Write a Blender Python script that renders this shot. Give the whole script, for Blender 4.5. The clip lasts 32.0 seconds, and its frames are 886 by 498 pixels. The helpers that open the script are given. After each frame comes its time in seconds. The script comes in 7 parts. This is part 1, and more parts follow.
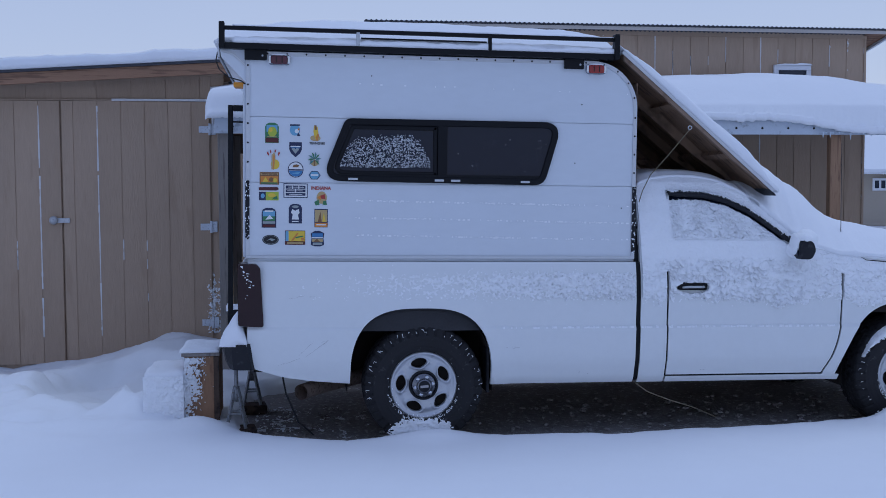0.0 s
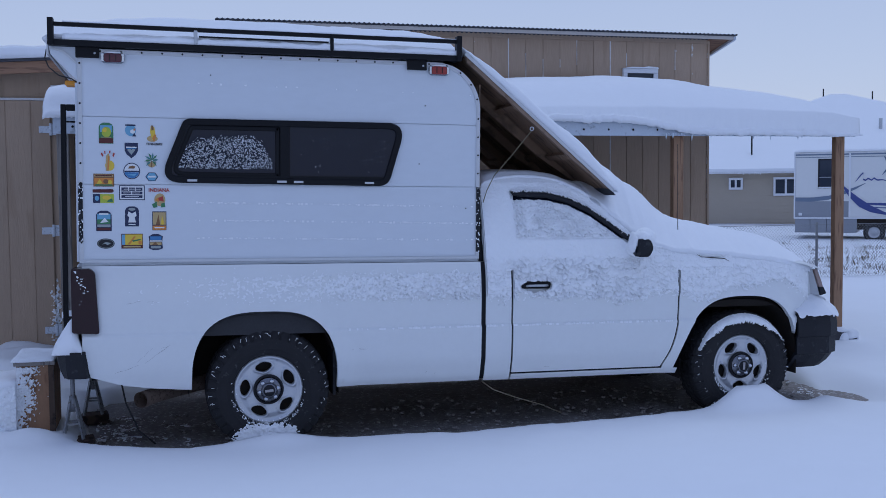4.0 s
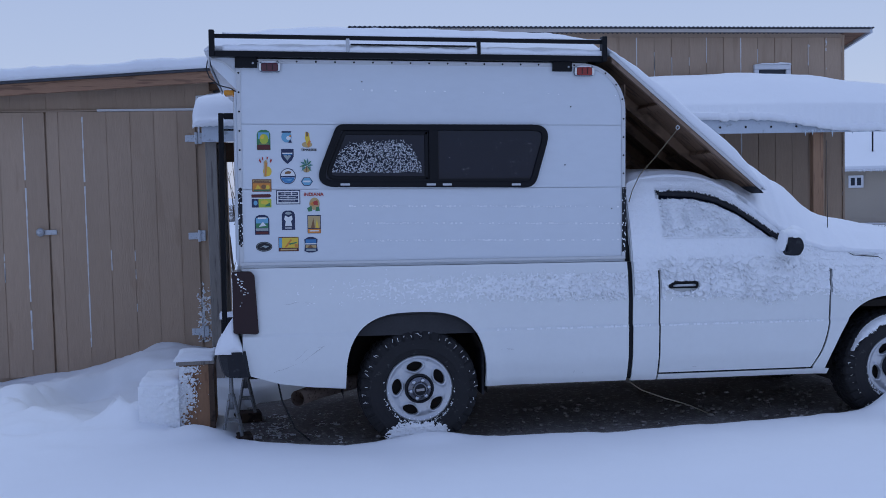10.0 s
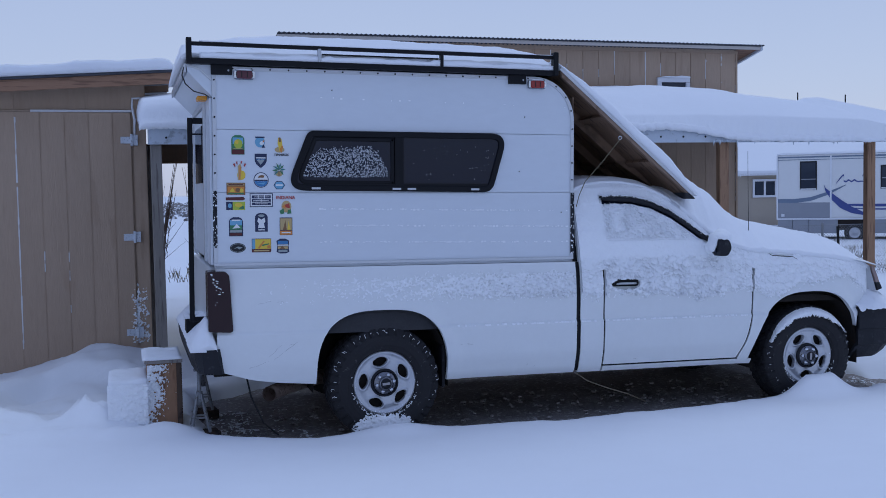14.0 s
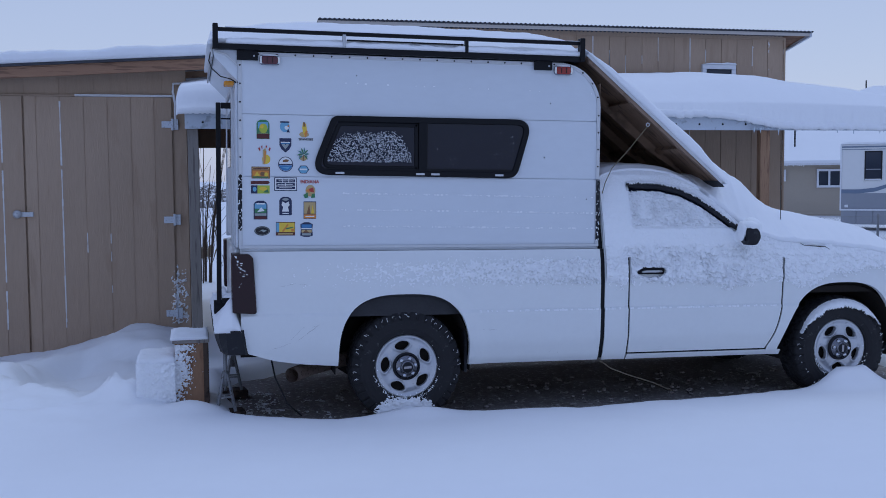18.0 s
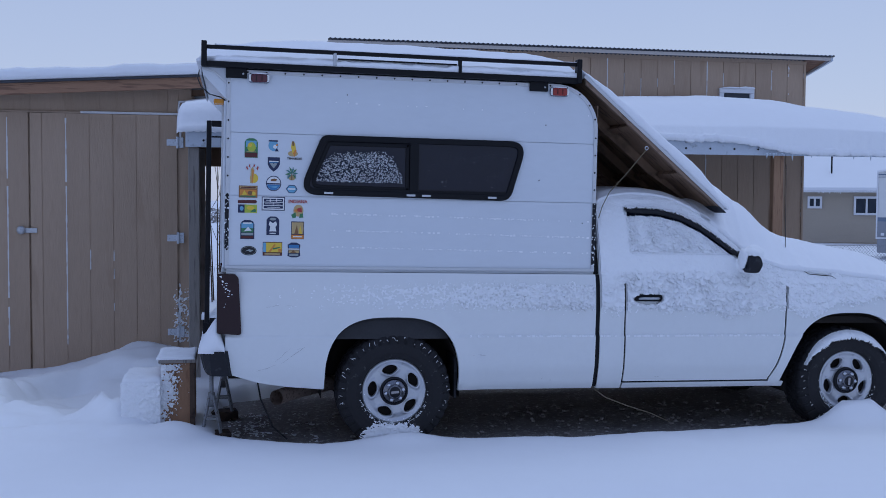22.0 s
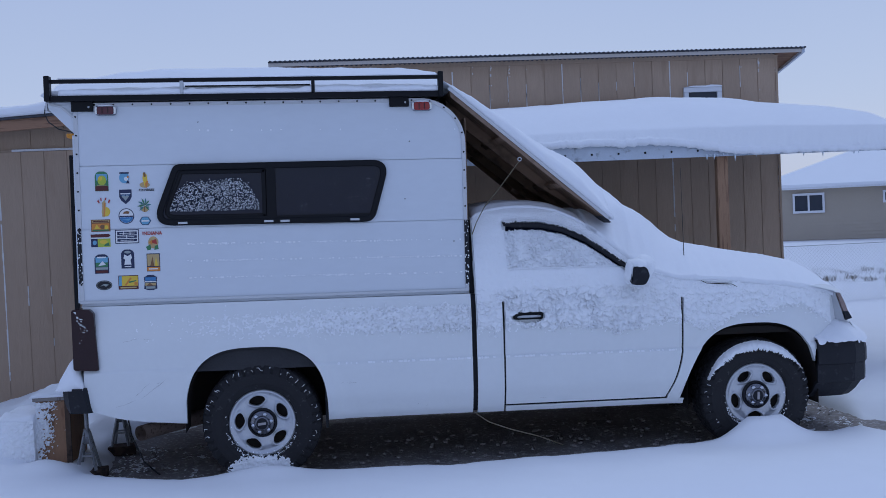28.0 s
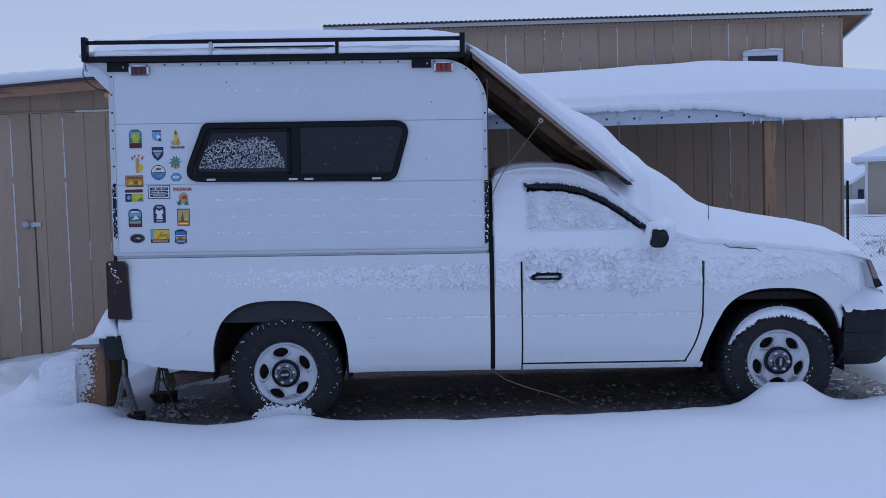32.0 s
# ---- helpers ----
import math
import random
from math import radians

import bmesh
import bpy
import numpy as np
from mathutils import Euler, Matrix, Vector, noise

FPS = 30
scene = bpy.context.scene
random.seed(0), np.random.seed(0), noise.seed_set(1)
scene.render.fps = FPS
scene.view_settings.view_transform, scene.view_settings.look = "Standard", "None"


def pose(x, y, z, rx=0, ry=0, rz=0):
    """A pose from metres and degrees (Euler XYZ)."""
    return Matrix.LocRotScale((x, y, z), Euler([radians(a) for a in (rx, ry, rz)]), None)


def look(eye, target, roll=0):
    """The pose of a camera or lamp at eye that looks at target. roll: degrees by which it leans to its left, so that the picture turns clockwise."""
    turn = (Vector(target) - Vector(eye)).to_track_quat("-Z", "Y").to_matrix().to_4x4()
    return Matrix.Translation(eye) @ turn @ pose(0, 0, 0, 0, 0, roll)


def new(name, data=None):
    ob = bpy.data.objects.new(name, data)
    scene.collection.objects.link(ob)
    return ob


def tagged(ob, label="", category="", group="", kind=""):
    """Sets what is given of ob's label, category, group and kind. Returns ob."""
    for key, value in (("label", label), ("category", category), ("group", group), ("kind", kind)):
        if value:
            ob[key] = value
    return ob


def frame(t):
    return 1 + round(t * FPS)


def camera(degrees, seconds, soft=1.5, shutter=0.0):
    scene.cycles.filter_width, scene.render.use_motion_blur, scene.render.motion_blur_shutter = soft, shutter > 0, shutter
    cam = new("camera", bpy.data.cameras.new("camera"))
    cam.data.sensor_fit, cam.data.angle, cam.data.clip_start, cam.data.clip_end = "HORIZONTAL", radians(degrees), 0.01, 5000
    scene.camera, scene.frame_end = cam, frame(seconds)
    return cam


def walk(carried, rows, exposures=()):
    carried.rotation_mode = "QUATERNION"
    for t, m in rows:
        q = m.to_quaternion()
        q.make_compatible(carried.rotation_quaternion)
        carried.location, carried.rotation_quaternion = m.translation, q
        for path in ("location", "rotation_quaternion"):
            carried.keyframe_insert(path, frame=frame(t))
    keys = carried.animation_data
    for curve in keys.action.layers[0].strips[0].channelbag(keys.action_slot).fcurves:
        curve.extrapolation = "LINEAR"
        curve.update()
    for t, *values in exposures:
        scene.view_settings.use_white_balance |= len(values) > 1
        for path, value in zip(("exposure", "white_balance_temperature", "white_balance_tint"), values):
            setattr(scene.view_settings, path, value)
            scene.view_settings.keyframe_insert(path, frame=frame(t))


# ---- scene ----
cam = camera(46.0, 32.0, soft=0.5)
PATH = [
    (0, (-0.815, -6.622, 1.661), (-0.531, -4.645, 1.543), -0.3),
    (0.5, (-0.801, -6.624, 1.673), (-0.519, -4.647, 1.554), -0.1),
    (1, (-0.743, -6.626, 1.663), (-0.472, -4.647, 1.547), -0.1),
    (1.5, (-0.715, -6.625, 1.657), (-0.425, -4.65, 1.534), -0.0),
    (2, (-0.697, -6.609, 1.649), (-0.364, -4.642, 1.52), -0.0),
    (2.5, (-0.659, -6.616, 1.646), (-0.285, -4.656, 1.506), -0.2),
    (3, (-0.62, -6.626, 1.66), (-0.182, -4.679, 1.524), -0.7),
    (3.5, (-0.614, -6.632, 1.659), (-0.109, -4.701, 1.529), -0.8),
    (5.5, (-0.691, -6.676, 1.668), (-0.166, -4.747, 1.591), -0.5),
    (6, (-0.735, -6.682, 1.665), (-0.25, -4.743, 1.598), -0.5),
    (6.5, (-0.747, -6.686, 1.652), (-0.302, -4.737, 1.603), -0.5),
    (7, (-0.76, -6.685, 1.661), (-0.337, -4.731, 1.611), -0.5),
    (7.5, (-0.76, -6.691, 1.653), (-0.368, -4.731, 1.6), -0.9),
    (8, (-0.758, -6.676, 1.641), (-0.371, -4.715, 1.58), -0.7),
    (8.5, (-0.733, -6.649, 1.643), (-0.339, -4.69, 1.572), -0.5),
    (9, (-0.698, -6.648, 1.644), (-0.301, -4.689, 1.568), -0.7),
    (9.5, (-0.757, -6.649, 1.646), (-0.372, -4.689, 1.548), -1.1),
    (10, (-0.91, -6.643, 1.651), (-0.586, -4.672, 1.543), -1.4),
    (10.5, (-1.056, -6.681, 1.648), (-0.753, -4.707, 1.532), -1.8),
    (11, (-1.129, -6.692, 1.658), (-0.847, -4.715, 1.557), -1.8),
    (11.5, (-1.201, -6.61, 1.646), (-0.863, -4.641, 1.556), -1.7),
    (12, (-1.279, -6.533, 1.652), (-0.805, -4.593, 1.546), -2.4),
    (12.5, (-1.354, -6.527, 1.659), (-0.807, -4.606, 1.549), -2.6),
    (13, (-1.443, -6.601, 1.653), (-0.859, -4.692, 1.543), -2.0),
    (13.5, (-1.589, -6.759, 1.668), (-0.991, -4.854, 1.549), -1.3),
    (14, (-1.646, -6.871, 1.685), (-1.067, -4.96, 1.574), -1.0),
    (14.5, (-1.565, -6.936, 1.679), (-1.037, -5.009, 1.599), -1.1),
    (16.5, (-1.426, -7.027, 1.673), (-0.985, -5.078, 1.591), -0.4),
    (17, (-1.408, -7.007, 1.675), (-0.95, -5.063, 1.569), -0.2),
    (17.5, (-1.395, -6.991, 1.671), (-0.93, -5.05, 1.548), -0.3),
    (18, (-1.394, -6.976, 1.671), (-0.931, -5.035, 1.537), -0.5),
    (18.5, (-1.413, -6.983, 1.678), (-0.966, -5.039, 1.541), -0.3),
    (19, (-1.427, -6.994, 1.671), (-1.009, -5.042, 1.537), -0.1),
    (19.5, (-1.434, -6.992, 1.671), (-1.044, -5.035, 1.541), 0.2),
    (20, (-1.408, -6.991, 1.667), (-1.02, -5.033, 1.537), 0.6),
    (20.5, (-1.318, -7.027, 1.674), (-0.905, -5.075, 1.545), 1.2),
    (21, (-1.246, -7.035, 1.665), (-0.836, -5.081, 1.543), 1.7),
    (21.5, (-1.174, -6.977, 1.661), (-0.782, -5.019, 1.543), 1.4),
    (22, (-1.054, -6.912, 1.669), (-0.66, -4.953, 1.577), 0.3),
    (22.5, (-0.912, -6.873, 1.662), (-0.451, -4.929, 1.576), -0.2),
    (23, (-0.698, -6.924, 1.667), (-0.192, -4.991, 1.596), -0.2),
    (23.5, (-0.528, -6.972, 1.661), (-0.047, -5.032, 1.603), 0.1),
    (24, (-0.388, -6.942, 1.644), (0.146, -5.016, 1.581), 0.5),
    (24.5, (-0.167, -6.92, 1.658), (0.257, -4.966, 1.637), 1.3),
    (25, (-0.043, -6.983, 1.664), (0.158, -4.995, 1.585), -0.9),
    (25.5, (0.132, -7.074, 1.675), (0.141, -5.075, 1.639), -0.6),
    (26, (0.228, -7.105, 1.672), (0.345, -5.109, 1.619), -0.8),
    (26.5, (0.311, -7.11, 1.663), (0.546, -5.125, 1.605), -1.4),
    (28.5, (0.608, -6.863, 1.697), (0.807, -4.874, 1.632), -2.9),
    (29, (0.753, -6.922, 1.674), (0.906, -4.928, 1.615), -2.5),
    (29.5, (0.927, -7.016, 1.653), (1.003, -5.019, 1.587), -1.7),
    (30, (0.991, -7.056, 1.631), (1.055, -5.059, 1.538), -1.2),
    (30.5, (0.974, -7.093, 1.625), (1.016, -5.097, 1.511), -1.3),
    (31, (0.967, -7.106, 1.626), (0.973, -5.11, 1.493), -1.5),
    (31.5, (0.981, -7.097, 1.614), (0.971, -5.101, 1.484), -1.5),
    (32, (1.03, -7.051, 1.618), (1.051, -5.055, 1.5), -1.8),
]
walk(cam, [(t, look(eye, target, roll)) for t, eye, target, roll in PATH])

# ---------------------------------------------------------------- world and light
world = bpy.data.worlds.new("winter_sky")
scene.world = world
world.use_nodes = True
wn, wl = world.node_tree.nodes, world.node_tree.links
wn.clear()
sky = wn.new("ShaderNodeTexSky")
sky.sky_type, sky.sun_disc = "NISHITA", False
sky.sun_elevation, sky.sun_rotation = radians(74), radians(40)
bg_sky = wn.new("ShaderNodeBackground")
bg_sky.inputs["Strength"].default_value = 0.03
wl.new(sky.outputs[0], bg_sky.inputs["Color"])
wtc = wn.new("ShaderNodeTexCoord")
wsep = wn.new("ShaderNodeSeparateXYZ")
wl.new(wtc.outputs["Generated"], wsep.inputs[0])
wramp = wn.new("ShaderNodeValToRGB")
wramp.color_ramp.elements[0].position, wramp.color_ramp.elements[0].color = 0.0, (0.60, 0.70, 1.03, 1)
wramp.color_ramp.elements[1].position, wramp.color_ramp.elements[1].color = 0.7, (0.395, 0.53, 0.95, 1)
mid = wramp.color_ramp.elements.new(0.16)
mid.color = (0.535, 0.64, 0.96, 1)
mid = wramp.color_ramp.elements.new(0.42)
mid.color = (0.41, 0.53, 0.92, 1)
wnoise = wn.new("ShaderNodeTexNoise")
wnoise.inputs["Scale"].default_value, wnoise.inputs["Detail"].default_value = 2.2, 4
wmath = wn.new("ShaderNodeMath")
wmath.operation = "MULTIPLY_ADD"
wmath.inputs[1].default_value, wmath.inputs[2].default_value = 0.16, -0.08
wl.new(wtc.outputs["Generated"], wnoise.inputs["Vector"])
wl.new(wnoise.outputs["Fac"], wmath.inputs[0])
wadd = wn.new("ShaderNodeMath")
wl.new(wsep.outputs["Z"], wadd.inputs[0])
wl.new(wmath.outputs[0], wadd.inputs[1])
wl.new(wadd.outputs[0], wramp.inputs["Fac"])
bg_cloud = wn.new("ShaderNodeBackground")
bg_cloud.inputs["Strength"].default_value = 0.60
wl.new(wramp.outputs[0], bg_cloud.inputs["Color"])
wsum = wn.new("ShaderNodeAddShader")
wl.new(bg_sky.outputs[0], wsum.inputs[0])
wl.new(bg_cloud.outputs[0], wsum.inputs[1])
wout = wn.new("ShaderNodeOutputWorld")
wl.new(wsum.outputs[0], wout.inputs["Surface"])
sun = bpy.data.lights.new("sun", "SUN")
sun.energy, sun.angle, sun.color = 0.54, radians(36), (0.70, 0.85, 1.0)
new("sun", sun).matrix_world = look((1.5, 1.8, 8.2), (0, 0, 0))

# ---------------------------------------------------------------- materials
def mat(name, color, rough=0.6, metal=0.0, var=0.12, scale=6.0, bump=0.0, bscale=60.0, spec=0.4, color2=None,
        thr=None, stretch=None, rand=0.0, coat=0.0):
    """Principled surface: colour varied at a large and a small scale, optional second colour in patches, fine relief."""
    m = bpy.data.materials.new(name)
    m.use_nodes = True
    n, l = m.node_tree.nodes, m.node_tree.links
    p = n["Principled BSDF"]
    p.inputs["Roughness"].default_value, p.inputs["Metallic"].default_value = rough, metal
    p.inputs["Specular IOR Level"].default_value = spec
    p.inputs["Coat Weight"].default_value = coat
    tc = n.new("ShaderNodeTexCoord")
    vec = tc.outputs["Object"]
    if stretch:
        mp = n.new("ShaderNodeMapping")
        mp.inputs["Scale"].default_value = stretch
        l.new(vec, mp.inputs["Vector"])
        vec = mp.outputs[0]
    a, b = n.new("ShaderNodeTexNoise"), n.new("ShaderNodeTexNoise")
    a.inputs["Scale"].default_value, a.inputs["Detail"].default_value = scale, 6
    b.inputs["Scale"].default_value, b.inputs["Detail"].default_value = scale * 9, 4
    l.new(vec, a.inputs["Vector"]), l.new(vec, b.inputs["Vector"])
    ad = n.new("ShaderNodeMath")
    ad.operation = "ADD"
    l.new(a.outputs["Fac"], ad.inputs[0]), l.new(b.outputs["Fac"], ad.inputs[1])
    sc = n.new("ShaderNodeMath")
    sc.operation = "MULTIPLY_ADD"
    sc.inputs[1].default_value, sc.inputs[2].default_value = var, 1.0 - var
    l.new(ad.outputs[0], sc.inputs[0])
    last = sc.outputs[0]
    if rand:
        oi = n.new("ShaderNodeObjectInfo")
        rr = n.new("ShaderNodeMath")
        rr.operation = "MULTIPLY_ADD"
        rr.inputs[1].default_value, rr.inputs[2].default_value = rand, 1 - rand / 2
        l.new(oi.outputs["Random"], rr.inputs[0])
        mu = n.new("ShaderNodeMath")
        mu.operation = "MULTIPLY"
        l.new(last, mu.inputs[0]), l.new(rr.outputs[0], mu.inputs[1])
        last = mu.outputs[0]
    hsv = n.new("ShaderNodeHueSaturation")
    hsv.inputs["Color"].default_value = (*color, 1)
    l.new(last, hsv.inputs["Value"])
    col = hsv.outputs[0]
    if color2:
        mx = n.new("ShaderNodeMix")
        mx.data_type = "RGBA"
        mx.inputs[7].default_value = (*color2, 1)
        l.new(col, mx.inputs[6])
        st = n.new("ShaderNodeMapRange")
        st.inputs["From Min"].default_value, st.inputs["From Max"].default_value = thr, thr + 0.08
        c = n.new("ShaderNodeTexNoise")
        c.inputs["Scale"].default_value, c.inputs["Detail"].default_value = scale * 2.3, 8
        l.new(vec, c.inputs["Vector"])
        l.new(c.outputs["Fac"], st.inputs["Value"])
        l.new(st.outputs[0], mx.inputs[0])
        col = mx.outputs[2]
    l.new(col, p.inputs["Base Color"])
    if bump:
        bt = n.new("ShaderNodeTexNoise")
        bt.inputs["Scale"].default_value, bt.inputs["Detail"].default_value = bscale, 8
        bt.inputs["Roughness"].default_value = 0.65
        l.new(vec, bt.inputs["Vector"])
        bp = n.new("ShaderNodeBump")
        bp.inputs["Strength"].default_value, bp.inputs["Distance"].default_value = bump, 0.01
        l.new(bt.outputs["Fac"], bp.inputs["Height"])
        l.new(bp.outputs[0], p.inputs["Normal"])
    return m


def glass(name, color, rough=0.05):
    m = mat(name, color, rough, 0, 0.1, 3, spec=0.3)
    return m


SNOW = mat("snow", (0.84, 0.86, 0.90), 0.75, 0, 0.03, 1.5, 0.35, 38, spec=0.2)
SNOW_FIELD = mat("snow_field", (0.84, 0.86, 0.90), 0.8, 0, 0.03, 0.6, 0.16, 14, spec=0.15)
SNOW_CRUST = mat("snow_crust", (0.90, 0.92, 0.95), 0.7, 0, 0.03, 6, 0.5, 110, spec=0.2)
ICE = mat("ice", (0.62, 0.70, 0.78), 0.25, 0, 0.15, 8, 0.3, 20, spec=0.5)
PAINT = mat("white_truck_paint", (0.725, 0.75, 0.765), 0.34, 0, 0.05, 3, 0.05, 300, spec=0.5, coat=0.25)
ALU_WHITE = mat("white_aluminium_sheet", (0.64, 0.68, 0.73), 0.30, 0, 0.07, 1.6, 0.32, 2.4, spec=0.5, stretch=(0.7, 1, 1.8))
ALU_TRIM = mat("aluminium_trim", (0.55, 0.57, 0.60), 0.4, 0.6, 0.12, 20, 0.1, 80)
BLACK_METAL = mat("black_coated_steel", (0.006, 0.0065, 0.009), 0.5, 0.0, 0.25, 12, 0.1, 90, spec=0.2)
BLACK_PLASTIC = mat("black_plastic", (0.016, 0.017, 0.022), 0.6, 0, 0.25, 9, 0.15, 120, spec=0.25, color2=(0.035, 0.037, 0.045), thr=0.62)
RUBBER = mat("tyre_rubber", (0.022, 0.022, 0.025), 0.75, 0, 0.3, 14, 0.3, 120, spec=0.25, color2=(0.06, 0.06, 0.066), thr=0.64)
DARK = mat("underbody_dark", (0.030, 0.026, 0.024), 0.85, 0, 0.4, 8, 0.3, 40, spec=0.1, color2=(0.04, 0.028, 0.02), thr=0.6)
ALLOY = mat("cast_alloy_wheel", (0.52, 0.54, 0.58), 0.33, 0.6, 0.12, 20, 0.08, 90, spec=0.5, color2=(0.42, 0.43, 0.46), thr=0.62)
HUB = mat("dull_silver_hub", (0.20, 0.205, 0.23), 0.22, 0.9, 0.2, 20, 0.1, 90)
LINER = mat("dark_grey_arch_liner", (0.045, 0.045, 0.05), 0.75, 0, 0.3, 9, 0.2, 60, spec=0.2)
CHROME = mat("chrome", (0.62, 0.64, 0.68), 0.14, 1.0, 0.1, 20)
STEEL = mat("galvanised_steel", (0.50, 0.52, 0.55), 0.45, 0.5, 0.2, 25, 0.15, 60, color2=(0.35, 0.36, 0.38), thr=0.58)
FROSTED = mat("frosted_steel", (0.60, 0.65, 0.72), 0.55, 0.1, 0.2, 25, 0.3, 60, color2=(0.42, 0.45, 0.50), thr=0.56)
RUST = mat("rusty_pipe", (0.27, 0.205, 0.17), 0.8, 0.1, 0.4, 18, 0.4, 70, color2=(0.17, 0.115, 0.085), thr=0.55)
GLASS_DARK = glass("tinted_window_glass", (0.009, 0.013, 0.026), 0.06)
GLASS_HOUSE = glass("house_window_glass", (0.03, 0.04, 0.06), 0.08)
LENS_RED = mat("red_lamp_lens", (0.30, 0.020, 0.015), 0.2, 0, 0.2, 20, spec=0.6)
LENS_PURPLE = mat("dark_purple_lamp_lens", (0.085, 0.012, 0.022), 0.2, 0, 0.3, 30, spec=0.6)
LENS_DARKRED = mat("dark_red_lamp_lens", (0.022, 0.006, 0.008), 0.25, 0, 0.25, 10, spec=0.35)
LENS_AMBER = mat("amber_lamp_lens", (0.75, 0.30, 0.03), 0.25, 0, 0.1, 20)
LENS_DUSK = mat("dull_amber_lens", (0.30, 0.22, 0.20), 0.25, 0, 0.15, 20)
LENS_CLEAR = mat("clear_lamp_lens", (0.45, 0.47, 0.50), 0.1, 0, 0.1, 20, spec=0.7)
SIDING = mat("tan_painted_plywood_siding", (0.43, 0.318, 0.234), 0.8, 0, 0.16, 2.2, 0.3, 45, spec=0.2,
             stretch=(2.0, 2.0, 0.35), rand=0.10, color2=(0.40, 0.29, 0.21), thr=0.58)
FROST_LINE = mat("frost_in_groove", (0.66, 0.66, 0.67), 0.8, 0, 0.1, 30, 0.5, 90)
WINDOW_FROST = mat("thin_window_frost", (0.62, 0.66, 0.72), 0.5, 0, 0.2, 60, spec=0.4)
FASCIA = mat("cedar_fascia_board", (0.33, 0.185, 0.115), 0.7, 0, 0.25, 3, 0.3, 60, stretch=(0.5, 4, 6), color2=(0.20, 0.11, 0.07), thr=0.54)
POST_WOOD = mat("rough_cedar_post", (0.34, 0.20, 0.12), 0.8, 0, 0.3, 4, 0.4, 60, stretch=(5, 5, 0.4), color2=(0.20, 0.11, 0.07), thr=0.54)
GREY_WOOD = mat("weathered_grey_timber", (0.27, 0.245, 0.225), 0.85, 0, 0.3, 4, 0.5, 60, stretch=(5, 5, 0.4), color2=(0.16, 0.14, 0.13), thr=0.55)
STEP_WOOD = mat("orange_stained_plywood", (0.30, 0.165, 0.095), 0.75, 0, 0.3, 4, 0.3, 50, stretch=(2, 2, 0.6), color2=(0.20, 0.10, 0.055), thr=0.58)
RAW_PLY = mat("brown_plywood", (0.20, 0.125, 0.08), 0.8, 0, 0.3, 3, 0.3, 50, stretch=(0.8, 4, 0.8), color2=(0.11, 0.07, 0.045), thr=0.54)
PALE_TRIM = mat("pale_painted_trim", (0.52, 0.48, 0.45), 0.7, 0, 0.15, 8, 0.2, 60)
ROOF_METAL = mat("dark_corrugated_roof", (0.06, 0.065, 0.08), 0.5, 0.3, 0.2, 6, 0.1, 40)
WHITE_PVC = mat("white_window_frame", (0.72, 0.74, 0.78), 0.45, 0, 0.06, 12, 0.05, 60)
CARPORT_FASCIA = mat("white_metal_fascia", (0.52, 0.58, 0.66), 0.45, 0.1, 0.14, 6, 0.3, 18, color2=(0.33, 0.37, 0.42), thr=0.60)
GRAVEL = mat("dark_wet_gravel", (0.30, 0.27, 0.255), 0.9, 0, 0.6, 14, 1.0, 70, color2=(0.52, 0.50, 0.50), thr=0.56)
HOUSE_SIDING = mat("beige_vinyl_siding", (0.44, 0.38, 0.31), 0.6, 0, 0.06, 1.2, 0.1, 30)
HOUSE_SIDING_2 = mat("pale_vinyl_siding", (0.50, 0.47, 0.43), 0.6, 0, 0.06, 1.2, 0.1, 30)
RV_WHITE = mat("motorhome_gelcoat", (0.70, 0.71, 0.71), 0.35, 0, 0.05, 0.8, 0.04, 20)
RV_GREY = mat("motorhome_grey_paint", (0.27, 0.29, 0.33), 0.4, 0, 0.08, 0.8, 0.04, 20)
RV_BLUE = mat("motorhome_blue_stripe", (0.05, 0.075, 0.25), 0.35, 0, 0.08, 2)
RV_TEAL = mat("motorhome_slate_stripe", (0.15, 0.20, 0.28), 0.4, 0, 0.08, 2)
TWIG = mat("bare_twig", (0.10, 0.075, 0.06), 0.9, 0, 0.3, 20, spec=0.1)
WEED = mat("dead_weed", (0.20, 0.165, 0.12), 0.9, 0, 0.3, 10, spec=0.1)
STUBBLE = mat("dark_stubble", (0.13, 0.115, 0.105), 0.9, 0, 0.3, 10, spec=0.1)
ROTTEN = mat("rotten_dark_wood", (0.085, 0.06, 0.048), 0.9, 0, 0.35, 5, 0.6, 40, spec=0.1, color2=(0.04, 0.03, 0.027), thr=0.5)
WIRE = mat("galvanised_wire", (0.24, 0.25, 0.27), 0.5, 0.4, 0.1, 10)
CORD = mat("yellow_cord", (0.17, 0.145, 0.095), 0.8, 0, 0.2, 30)
CABLE = mat("black_cable", (0.02, 0.02, 0.022), 0.6, 0, 0.2, 30)

# ---------------------------------------------------------------- mesh tools
def part(name, bm, material, parent=None, label="", smooth=False, kind="", m=None):
    """Link a bmesh as one mesh object under a thing, or as a thing where parent is None."""
    me = bpy.data.meshes.new(name)
    if smooth:
        for f in bm.faces:
            f.smooth = True
    bm.to_mesh(me)
    bm.free()
    for mm in (material if isinstance(material, (list, tuple)) else [material]):
        me.materials.append(mm)
    ob = new(name, me)
    ob.parent = parent
    if m is not None:
        ob.matrix_basis = m
    return tagged(ob, label, kind=kind)


